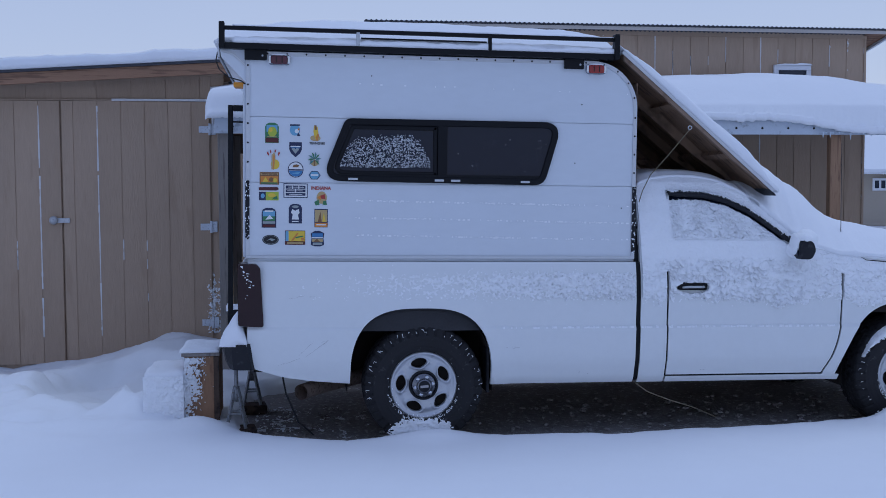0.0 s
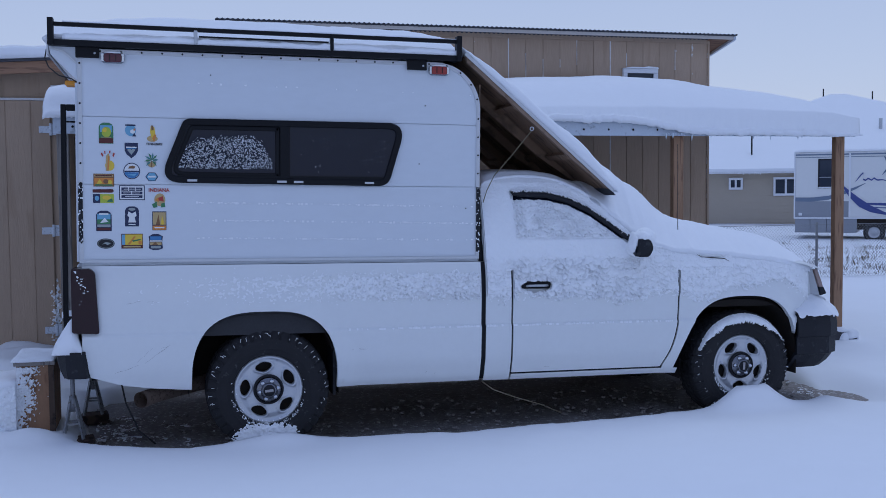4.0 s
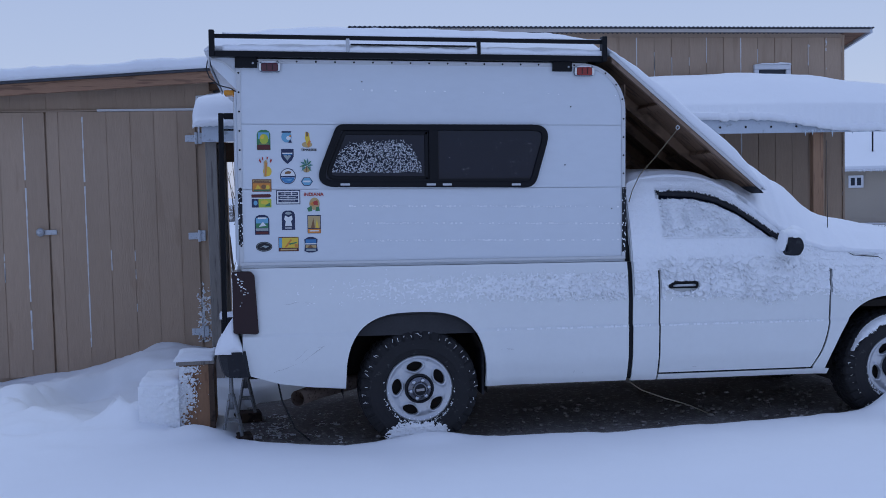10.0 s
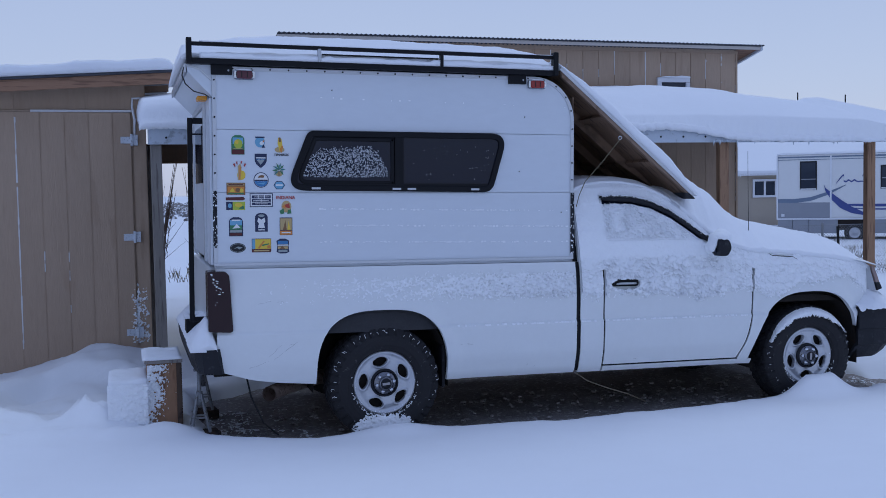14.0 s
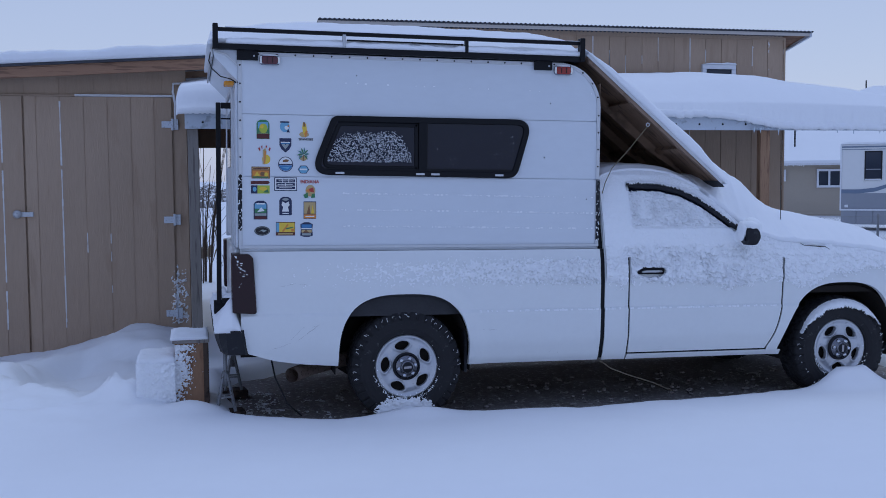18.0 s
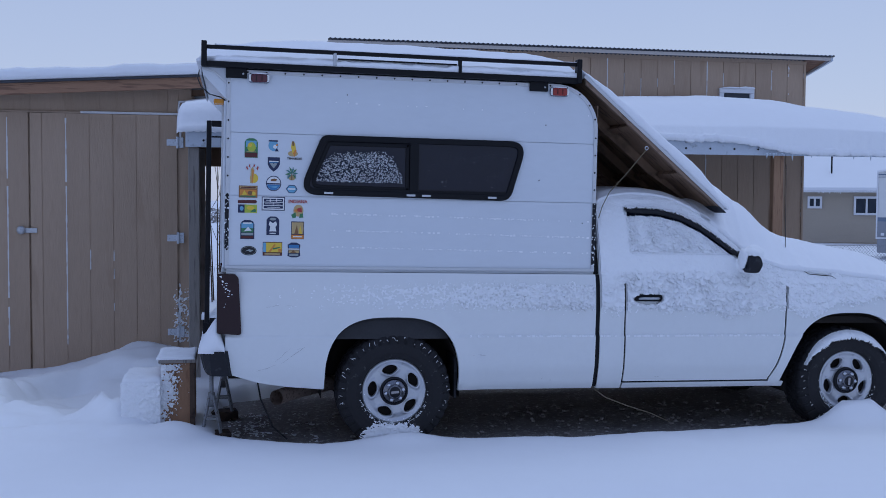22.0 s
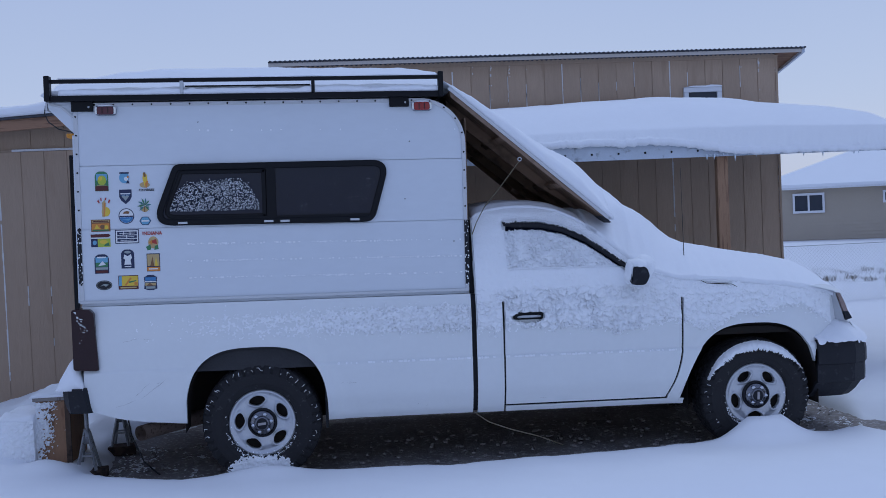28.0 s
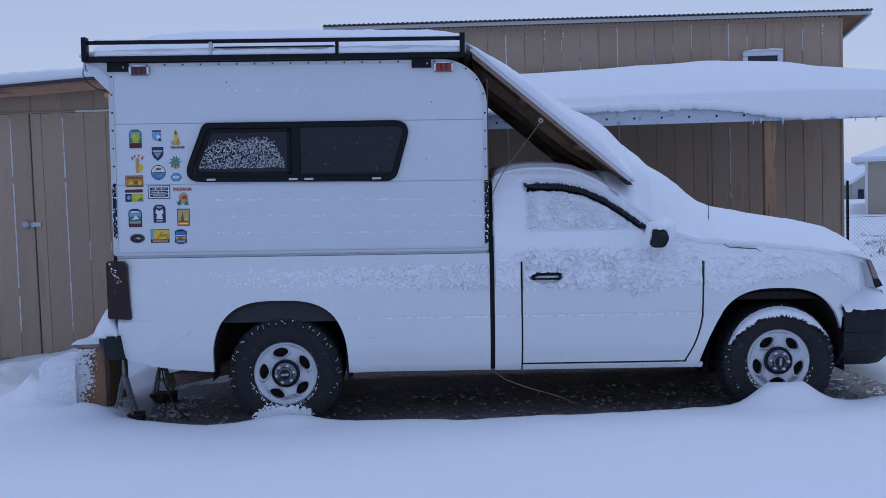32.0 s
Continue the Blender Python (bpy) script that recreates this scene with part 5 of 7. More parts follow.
# exhaust
bm = bmesh.new()
tube(bm, [(0.35, 0.50, 0.48), (0.0, 0.46, 0.44), (-0.40, 0.36, 0.385), (-0.62, 0.22, 0.362), (-0.72, 0.11, 0.354), (-0.785, 0.02, 0.350)], 0.050, 20, cap=False)
bmesh.ops.solidify(bm, geom=bm.faces[:], thickness=0.004)
part("exhaust_pipe", bm, RUST, truck, "rusty brown exhaust tailpipe")
part("spare_hanger", tube(bmesh.new(), [(-0.92, 0.25, 0.5), (-0.88, 0.22, 0.30), (-0.80, 0.2, 0.12), (-0.70, 0.2, 0.03)], 0.006, 6), CABLE, truck, "dangling black cable")
# antenna
part("antenna", tube(bmesh.new(), [(2.93, 0.15, 1.22), (2.924, 0.156, 1.60), (2.918, 0.162, 2.00)], [0.0030, 0.0022, 0.0014], 6), CABLE, truck, "thin black whip antenna")

# wheels
def make_wheel(parent, m, clock, group_label):
    bm = bmesh.new()
    na, rr = 140, [0.080, 0.086, 0.092, 0.098, 0.104, 0.111, 0.118, 0.126, 0.134, 0.142, 0.150, 0.157, 0.163, 0.170, 0.178, 0.186, 0.196, 0.203, 0.208, 0.214, 0.219]
    def depth(r, a):
        y = lerp([(0.06, 0.010), (0.095, 0.018), (0.15, 0.012), (0.185, 0.020), (0.196, 0.010), (0.208, 0.004), (0.219, 0.012)], r)
        u = ((a - clock + math.pi / 5) % (2 * math.pi / 5)) - math.pi / 5
        e = math.hypot((r - 0.147) / 0.032, u * 0.147 / (0.050 + 0.30 * (r - 0.147)))
        return y - 0.011 * math.exp(-((e - 1.14) / 0.15) ** 2), e
    rings = []
    for r in rr:
        ring = []
        for k in range(na):
            a = 2 * math.pi * k / na
            y, e = depth(r, a)
            ring.append((bm.verts.new((r * math.cos(a), y, r * math.sin(a))), e))
        rings.append(ring)
    for p, q in zip(rings, rings[1:]):
        for k in range(na):
            c = [p[k], q[k], q[(k + 1) % na], p[(k + 1) % na]]
            if sum(e for _, e in c) / 4 > 0.97:
                f = bm.faces.new([v for v, _ in c])
                f.smooth = True
    hole = [e for e in bm.edges if e.is_boundary]
    r = bmesh.ops.extrude_edge_only(bm, edges=hole)
    holeset = set(hole) | {g for g in r["geom"] if isinstance(g, bmesh.types.BMEdge)}
    for v in [g for g in r["geom"] if isinstance(g, bmesh.types.BMVert)]:
        v.co.y += 0.035
    for v in [v for v in bm.verts if not v.link_faces]:
        bm.verts.remove(v)
    for v in bm.verts:
        rv_, av = math.hypot(v.co.x, v.co.z), math.atan2(v.co.z, v.co.x)
        u = ((av - clock + math.pi / 5) % (2 * math.pi / 5)) - math.pi / 5
        e = math.hypot((rv_ - 0.147) / 0.032, u * 0.147 / (0.050 + 0.30 * (rv_ - 0.147)))
        if any(ed in holeset for ed in v.link_edges) and 0.5 < e < 1.4:
            rn, un = 0.147 + (rv_ - 0.147) / e, u / e
            a2 = av - u + un
            v.co.x, v.co.z = rn * math.cos(a2), rn * math.sin(a2)
    wheel = part("wheel", bm, ALLOY, parent, group_label, m=m)
    bm = bmesh.new()
    lathe(bm, [(0.001, 0.07), (0.19, 0.075), (0.2, 0.05)], 32)
    part("brake_drum", bm, DARK, wheel)
    bm = bmesh.new()
    prof = [(0.217, 0.02, 0), (0.222, 0.0, 0), (0.235, -0.012, 0), (0.26, -0.022, 0), (0.263, -0.0245, 0), (0.30, -0.026, 0), (0.325, -0.022, 0), (0.338, -0.016, 1), (0.356, -0.008, 1), (0.378, 0.004, 1), (0.388, 0.022, 1), (0.391, 0.060, 1), (0.391, 0.066, 0), (0.391, 0.078, 2),
            (0.392, 0.115, 2), (0.392, 0.120, 0), (0.392, 0.128, 1), (0.392, 0.165, 1), (0.391, 0.172, 0), (0.391, 0.182, 2), (0.388, 0.225, 2), (0.36, 0.25, 2), (0.30, 0.262, 0), (0.22, 0.24, 0), (0.2, 0.12, 0)]
    n, per = 36, 8
    rings = []
    for rad, y, kind in prof:
        ring = []
        for q in range(n * per):
            a = 2 * math.pi * q / (n * per)
            ph = (q / per + (0.5 if kind == 2 else 0.0)) % 1.0
            cut = 0.0
            if kind and ph > 0.66:
                cut = 0.007
            elif kind == 0 and rad > 0.385:
                cut = 0.007
            ring.append(bm.verts.new(((rad - cut) * math.cos(a), y + (cut * 0.6 if y < 0.01 and kind else 0), (rad - cut) * math.sin(a))))
        rings.append(ring)
    for p, q in zip(rings, rings[1:]):
        for k in range(n * per):
            bm.faces.new((p[k], q[k], q[(k + 1) % (n * per)], p[(k + 1) % (n * per)]))
    part("tyre", bm, RUBBER, wheel, "black all-terrain tyre with snow in the tread")
    bm = bmesh.new()
    lathe(bm, [(0.001, -0.034), (0.040, -0.034), (0.045, -0.030), (0.047, -0.020), (0.064, -0.012), (0.076, -0.004), (0.083, 0.004), (0.084, 0.022)], 36)
    cap = part("center_cap", bm, HUB, wheel, "dark silver centre cap")
    bm = bmesh.new()
    for k in range(6):
        a = clock + 2 * math.pi * (k + 0.5) / 6
        tube(bm, [(0.059 * math.cos(a), 0.006, 0.059 * math.sin(a)), (0.059 * math.cos(a), -0.026, 0.059 * math.sin(a))], [0.0165, 0.0135], 6)
    part("lug_nuts", bm, CHROME, cap, "ring of bright lug nuts", kind="stuff")
    bm = bmesh.new()
    lathe(bm, [(0.001, -0.0365), (0.037, -0.036), (0.038, -0.033)], 28)
    part("cap_disc", bm, BLACK_PLASTIC, cap)
    bm = bmesh.new()
    lathe(bm, [(0.082, 0.006), (0.086, -0.006), (0.093, -0.004), (0.097, 0.016)], 36)
    part("hub_ring", bm, BLACK_PLASTIC, cap, "dark ring round the cap")
    bm = bmesh.new()
    box(bm, -0.026, 0.026, -0.039, -0.0367, -0.008, 0.008)
    part("cap_badge", bm, mat("badge_grey", (0.35, 0.33, 0.34), 0.3, 0.4), cap, "plain pale badge bar", m=Matrix.Rotation(-clock * 0.5 + 0.8, 4, "Y"))
    # snow caught in shoulder grooves and packed low on the rim
    r = random.Random(int(clock * 100) + 3)
    bm = bmesh.new()
    for k in range(30):
        a = math.radians(-20 + 220 * (k + r.uniform(0, 0.9)) / 30)
        rad = r.uniform(0.338, 0.362)
        p = Vector((rad * math.cos(a), -0.021, rad * math.sin(a)))
        q = p + Vector((math.cos(a + r.gauss(0, .4)), 0.3, math.sin(a + r.gauss(0, .4)))) * r.uniform(0.006, 0.026)
        w = q + Vector((-math.sin(a), 0.1, math.cos(a))) * r.uniform(-0.016, 0.016)
        tube(bm, [p, q, w], [0.0012, 0.0021, 0.0010], 5)
    for k in range(220):
        a = math.radians(270 + r.choice((-1, 1)) * r.uniform(14, 72))
        rad = r.uniform(0.218, 0.25 + 0.09 * r.random())
        p = Vector((rad * math.cos(a), -0.008 - 0.10 * min(0.17, max(0.0, rad - 0.215)), rad * math.sin(a)))
        q = p + Vector((math.cos(a) * 0.6 + r.gauss(0, 0.5), -0.2, math.sin(a) * 0.6 + r.gauss(0, 0.5))) * r.uniform(0.006, 0.020)
        tube(bm, [p, q], [r.uniform(0.002, 0.0045), 0.0014], 5)
    for k in range(130):
        a = math.radians(r.gauss(270, 42))
        rad = r.choice((r.uniform(0.20, 0.24), r.uniform(0.21, 0.33), r.gauss(0.222, 0.012)))
        bmesh.ops.create_icosphere(bm, subdivisions=1, radius=r.uniform(0.0015, 0.0045), matrix=Matrix.Translation((rad * math.cos(a), -0.014 if rad > 0.225 else 0.006, rad * math.sin(a))) @ Matrix.Rotation(r.uniform(0, 3), 4, 'Y') @ Matrix.Diagonal((r.uniform(0.8, 2.2), 0.5, 1, 1)))
    part("caught_snow", bm, SNOW_CRUST, wheel, "snow caught on tyre and rim", True, kind="stuff")
    return wheel
make_wheel(truck, Matrix.Translation((0.0, 0.0, 0.385)), math.radians(102), "cast alloy wheel with five oval holes")
make_wheel(truck, Matrix.Translation((3.368, -0.005, 0.418)), math.radians(-93), "cast alloy wheel with five oval holes")
for x, z in ((0.0, 0.385), (3.378, 0.435)):
    make_wheel(truck, Matrix.Translation((x, 2 * MID_Y, z)) @ Matrix.Rotation(math.pi, 4, "Z"), 1.0, "cast alloy wheel with five oval holes")

# ---------------------------------------------------------------- snow stuck on the truck
def guarded(x, z):
    """Places on the door that stay clear: the rain guard, the seams and the handle."""
    if 1.64 < x < 2.5 and glass_top(x) - 0.036 < z < glass_top(x) + 0.020:
        return True
    return (abs(x - 1.612) < 0.011 and z < 1.13) or ((x - 1.774) / 0.112) ** 2 + ((z - 1.028) / 0.036) ** 2 < 1 or z > roof_line(x) - 0.002
def bed_cover(x, z):
    return -0.70 + 1.2 * smooth01((z - 0.88) / 0.13) * smooth01((1.18 - z) / 0.11) * lerp([(-1.1, 0.0), (-0.6, 0.30), (-0.3, 0.52), (0.2, 0.66), (0.6, 0.85), (1.0, 1.0), (1.39, 1.0)], x)
def door_cover(x, z):
    return -0.95 if guarded(x, z) else -0.75 + 1.85 * smooth01((z - 0.83 - 0.05 * fbm(x * 4.5, 1.7)) / 0.24)
def door_rough(x, z):
    if 1.655 < x < 2.5 and BELT + 0.02 < z < glass_top(x):
        return 1.15
    low = 1.2 * smooth01((1.245 - z) / 0.07)
    return max(low * (0.55 if x < 1.63 else 1.0), 0.10 + 0.25 * max(0.0, fbm(x * 6, z * 6, 9)))
def fender_cover(x, z):
    if z > roof_line(x) - 0.004 or (abs(x - 2.838) < 0.008 and z < 1.12) or z < arch(x, 3.35, 0.47, 0.4, 0.935):
        return -0.95
    return -0.75 + 1.9 * smooth01((z - lerp([(2.6, 0.87), (3.0, 0.84), (3.35, 0.90), (3.7, 0.92), (3.95, 0.78)], x) - 0.05 * fbm(x * 4.5, 1.7)) / 0.20)
for a, b, c, d, cov, rgh, deep, step, tag in (
        (-0.9, 1.388, 0.88, 1.185, bed_cover, lambda x, z: lerp([(-0.9, 0.15), (0.0, 0.40), (0.7, 0.9), (1.2, 1.2)], x), lambda x: lerp([(-0.9, 0.004), (0.0, 0.009), (0.6, 0.018), (1.2, 0.024)], x), 0.0045, "lumpy wind-packed snow on the bed side"),
        (1.435, 3.95, 0.84, 1.765, lambda x, z: door_cover(x, z) if x < 2.6 else fender_cover(x, z), lambda x, z: door_rough(x, z) if x < 2.55 else lerp([(2.55, 0.85), (3.0, 0.55), (3.6, 0.45)], x) * (1.0 if z < 1.15 else 0.6), 0.036, 0.0046, "lumpy wind-packed snow on door, window and fender")):
    vs, fs = crusted(a, b, c, d, step, cov, rgh, deep, lambda x, z: skin(x, z) + (0.012 if 1.67 < x < 2.46 and BELT < z < glass_top(x) else 0.0), warp=slant, fine=1.25 if a < 0 else 1.0, rag=1.35 if a < 0 else 1.0, plates=True, cell=lambda x, z: 1.0 if 1.67 < x < 2.46 and BELT + 0.01 < z < glass_top(x) else 0.0)
    raw("snow_crust", vs, fs, SNOW_CRUST, truck, tag, True, kind="stuff")
# ledge of fine snow on the body crease
bm = bmesh.new()
r = random.Random(15)
x = -0.1
while x < 2.8:
    l = r.uniform(0.004, 0.028)
    if 0.46 < x and not 1.385 < x + l < 1.44 and not 1.595 < x + l < 1.63 and r.random() < (0.66 if x > 1.62 else 0.25 + 0.5 * smooth01((x - 0.6) / 0.6)):
        t = r.uniform(0.001, 0.006)
        y = skin(x, 0.765)
        box(bm, slant(x, 0.765), slant(x + l, 0.765), y - 0.006, y + 0.006, 0.756 - r.uniform(0.0, 0.010), 0.764 + t, 0.0015)
    x += l + r.uniform(0.0, 0.005)
part("crease_snow", bm, SNOW_CRUST, truck, "fine snow lying on the body crease", True, kind="stuff")
# snow on cab roof, windscreen, hood
def half_width(x):
    return MID_Y - side_y(x, roof_line(x)) + 0.020
def hood_snow(x, q):
    """Height of the snow over windscreen and hood; q runs from -1 to 1 across."""
    t = lerp([(2.22, 0.06), (2.34, 0.10), (2.42, 0.24), (2.50, 0.295), (2.65, 0.300), (2.80, 0.245), (2.93, 0.175), (3.03, 0.155), (3.3, 0.13), (3.58, 0.115), (3.85, 0.105), (4.0, 0.075), (4.1, 0.03)], x)
    d = (1 - abs(q)) * half_width(x)
    edge = smooth01((d + 0.006 - 0.04 * fbm(x * 6, 1.2) - 0.022 * fbm(x * 23, 3.1)) / (0.30 + 0.16 * smooth01((x - 2.5) / 0.4))) ** 0.62
    crown = crown_of(x) * (1 - abs(q) ** 4)
    full = lerp([(2.22, 0.05), (2.28, 0.12), (2.36, 0.375), (2.42, 0.40), (2.50, 0.400), (2.65, 0.362), (2.80, 0.280), (2.93, 0.182), (3.03, 0.155)], x)
    if x < 3.03:
        t += (full - t) * smooth01((d - 0.12) / 0.5)
    return roof_line(x) + crown + 0.003 + t * edge * (1 + 0.04 * fbm(x * 2.2, q * 2.0, 6)) + 0.006 * fbm(x * 14, q * 14) * edge
hs = [-1 + 2 * k / 60 for k in range(61)]
hs = sorted(set(hs + [-0.99, -0.98, -0.95, 0.95, 0.98]))
hood_cover = snow_slab("hood_snow", list(np.arange(2.22, 4.10, 0.025)), hs, lambda x, q: roof_line(x) + crown_of(x) * (1 - abs(q) ** 4) - 0.03,
                       lambda x, q: hood_snow(x, q) - 0.05 * smooth01((x - 4.0) / 0.1) ** 2, "thick smooth snow over windscreen and hood", m=RAKE)
for v in hood_cover.data.vertices:
    v.co.y = MID_Y + v.co.y * half_width(v.co.x)
roof_cover = snow_slab("cab_roof_snow", list(np.arange(1.44, 2.30, 0.025)), hs, lambda x, q: roof_line(x) + crown_of(x) * (1 - abs(q) ** 4) - 0.02,
                       lambda x, q: roof_line(x) + crown_of(x) * (1 - abs(q) ** 4) + 0.004 + (0.022 * smooth01((1 - abs(q)) / 0.10) * smooth01((x - 1.43) / 0.05) + 0.005 * fbm(x * 5, q * 5)) * smooth01((2.29 - x) / 0.14), "thin snow on the cab roof", m=RAKE)
for v in roof_cover.data.vertices:
    v.co.y = MID_Y + v.co.y * half_width(v.co.x)
# snow on the bumpers, mirror and tail lamp
bm = bmesh.new()
for x, y, z, sx, sy, sz in ((2.515, -0.11, 1.356, 0.062, 0.060, 0.036), (2.462, -0.095, 1.315, 0.026, 0.05, 0.070), (2.58, -0.02, 1.33, 0.085, 0.06, 0.085), (2.53, -0.02, 1.27, 0.09, 0.045, 0.06)):
    bmesh.ops.create_icosphere(bm, subdivisions=3, radius=1, matrix=Matrix.Translation((x, y, z)) @ Matrix.Diagonal((sx, sy, sz, 1)))
for v in bm.verts:
    v.co += 0.010 * noise.noise_vector(v.co * 11) + 0.004 * noise.noise_vector(v.co * 40)
part("mirror_snow", bm, SNOW_CRUST, truck, "snow heaped on the mirror", True)
snow_slab("bumper_snow", list(np.arange(-1.292, -1.115, 0.010)), list(np.arange(-0.05, 1.9, 0.03)), lambda x, y: 0.655,
    lambda x, y: 0.662 + max(0.0, lerp([(-1.295, 0.0), (-1.28, 0.05), (-1.25, 0.10), (-1.21, 0.17), (-1.175, 0.215), (-1.155, 0.13), (-1.12, 0.02)], x) * smooth01((y + 0.09) / 0.10) * (0.55 + 0.45 * smooth01((0.45 - y) / 0.3)) + 0.012 * fbm(x * 14, y * 14)),
    "heap of snow on the rear bumper", m=RAKE)
vs, fs = crusted(-1.172, -1.03, 0.93, 1.165, 0.005, lambda x, z: -0.78 + 0.75 * math.exp(-((x + 1.165 - 0.55 * (1.17 - z)) / 0.035) ** 2) * smooth01((z - 0.98) / 0.06) + 0.75 * math.exp(-((x + 1.11) / 0.05) ** 2 - ((z - 0.975) / 0.014) ** 2), lambda x, z: 0.8, 0.007, lambda x, z: -0.0455, fine=1.9, rag=1.5)
raw("lamp_snow", vs, fs, SNOW_CRUST, truck, "snow smeared over the tail lamp", True, kind="stuff")
fplan = [(3.800, -0.052), (3.95, -0.052), (4.08, -0.035), (4.18, 0.03), (4.24, 0.12), (4.285, 0.30), (4.31, 0.60), (4.315, MID_Y)]
fplan += [(x, 2 * MID_Y - y) for x, y in fplan[-2::-1]]
cum = np.concatenate(([0.0], np.cumsum([math.dist(a, b) for a, b in zip(fplan, fplan[1:])])))
vs, n = [], 12
ts = np.arange(0.0, cum[-1], 0.014)
for t in ts:
    x, y = float(np.interp(t, cum, [p[0] for p in fplan])), float(np.interp(t, cum, [p[1] for p in fplan]))
    d = Vector((x - 3.55, y - MID_Y)).normalized()
    if abs(y - MID_Y) > 0.93:
        d = Vector((0.25, -1.0 if y < MID_Y else 1.0)).normalized()
    drip = 0.050 * max(0.0, fbm(t * 16, 0.7)) + 0.016 * fbm(t * 40, 2.0)
    for k in range(n):
        u = k / (n - 1)
        inward = 0.26 * (1 - u) - 0.006
        z = 0.782 + 0.145 * (1 - u ** 1.7) * (0.35 + 0.65 * smooth01(min(t, cum[-1] - t) / 0.2)) + 0.012 * fbm(t * 9, u * 2) if k < n - 1 else 0.768 - drip
        vs.append((x - d.x * inward, y - d.y * inward - (0.004 if y < MID_Y else -0.004), z + 0.006 * fbm(t * 30, u * 5)))
fs = [(j * n + i, j * n + i + 1, (j + 1) * n + i + 1, (j + 1) * n + i) for j in range(len(ts) - 1) for i in range(n - 1)]
raw("bumper_snow", vs, fs, SNOW, truck, "ragged snow along the front bumper top")
# snow on top of the front tyre, and packed at the foot of both wheels
vs, n, m_ = [], 11, 220
for a in np.linspace(math.radians(27), math.radians(161), m_):
    f = smooth01((a - math.radians(27)) / 0.6) * smooth01((math.radians(161) - a) / 0.6)
    inner = 0.364 - 0.046 * f + 0.013 * fbm(a * 8, 1.3) + 0.016 * fbm(a * 45, 2.2)
    outer = 0.368 + 0.008 * f + 0.004 * fbm(a * 20, 4.0)
    for k in range(n):
        u = k / (n - 1)
        rr = inner + (max(outer, inner + 0.004) - inner) * u
        y = -0.031 - 0.018 * f * math.sin(math.pi * min(1.0, 0.12 + u * 0.9)) ** 0.6 + 0.005 * fbm(a * 14, u * 3, 5) + (0.034 * u ** 3)
        vs.append((3.368 + rr * math.cos(a), y - 0.006, 0.418 + rr * math.sin(a)))
fs = [(j * n + i, (j + 1) * n + i, (j + 1) * n + i + 1, j * n + i + 1) for j in range(m_ - 1) for i in range(n - 1)]
raw("tyre_snow", vs, fs, SNOW_CRUST, truck, "snow lying on the front tyre")
for cx, cz, za in ((0.0, 0.385, -0.155), (3.368, 0.418, -0.150)):
    def packed(x, z, cx=cx, cz=cz, za=za):
        u = (x - cx + 0.015) / 0.20
        low = -0.165 - 0.035 * abs(u) ** 3
        if math.hypot(x - cx, z - cz) > 0.40 and z > 0.1:
            return -0.95
        return -0.72 + 1.35 * smooth01((cz + low - z) / 0.09) * smooth01((1.45 - abs(u)) / 0.75)
    vs, fs = crusted(cx - 0.27, cx + 0.25, cz - 0.40, cz - 0.12, 0.004, packed, lambda x, z: 0.35, 0.016, lambda x, z, cx=cx, cz=cz: -0.010 - 0.016 * smooth01((math.hypot(x - cx, z - cz) - 0.21) / 0.04), fine=2.0, rag=1.25)
    raw("packed_snow", vs, fs, SNOW_CRUST, truck, "snow packed against the foot of the wheel", True, kind="stuff")
# hood edge left bare for a hand's length
bm = bmesh.new()
tube(bm, [(x, skin(x, z) - 0.016, z) for x, z in ((2.985, 1.222), (3.02, 1.203), (3.10, 1.197), (3.20, 1.190), (3.235, 1.170))], [0.001, 0.0022, 0.0028, 0.0026, 0.001], 8)
part("hood_gap", bm, DARK, truck, "dark gap below the hood edge")
bm = bmesh.new()
tube(bm, [(x, skin(x, z) - 0.012, z + 0.014) for x, z in ((3.0, 1.205), (3.08, 1.200), (3.15, 1.196), (3.20, 1.190))], [0.004, 0.009, 0.009, 0.004], 8)
part("hood_lip", bm, PAINT, truck, "bare white hood lip")
# scratches and rub marks on the bed side
bm = bmesh.new()
r = random.Random(31)
for x, z, l, sl in ((-0.86, 0.955, 0.10, 0.02), (-0.74, 0.965, 0.06, 0.0), (-0.80, 0.60, 0.10, 0.09), (-0.76, 0.585, 0.16, 0.12), (-0.70, 0.63, 0.10, 0.07), (-0.66, 0.68, 0.05, 0.01), (0.50, 0.635, 0.12, 0.0), (0.56, 0.628, 0.07, 0.006), (1.02, 0.46, 0.012, 0.012), (1.08, 0.45, 0.008, 0.01), (-0.93, 0.53, 0.14, 0.05), (1.85, 0.47, 0.04, 0.0)):
    pts = [(x + l * k / 5, z + sl * k / 5 + r.gauss(0, 0.0015)) for k in range(6)]
    tube(bm, [(px_, skin(px_, pz_) + 0.0002, pz_) for px_, pz_ in pts], [0.0003, 0.0008, 0.0005, 0.0009, 0.0005, 0.0002], 5)
part("scratch_marks", bm, mat("grey_scuff", (0.36, 0.365, 0.38), 0.7), truck, "grey scratches in the paint", kind="stuff")
# loose cord hanging under the door
ob = part("yellow_cord", tube(bmesh.new(), [(1.42, 0.0, 0.36), (1.50, -0.02, 0.30), (1.65, -0.02, 0.24), (1.85, 0.02, 0.17), (2.02, 0.07, 0.09)], 0.0035, 6), CORD, None)
tagged(ob, "thin yellow cord trailing from the sill to the ground", "cord")

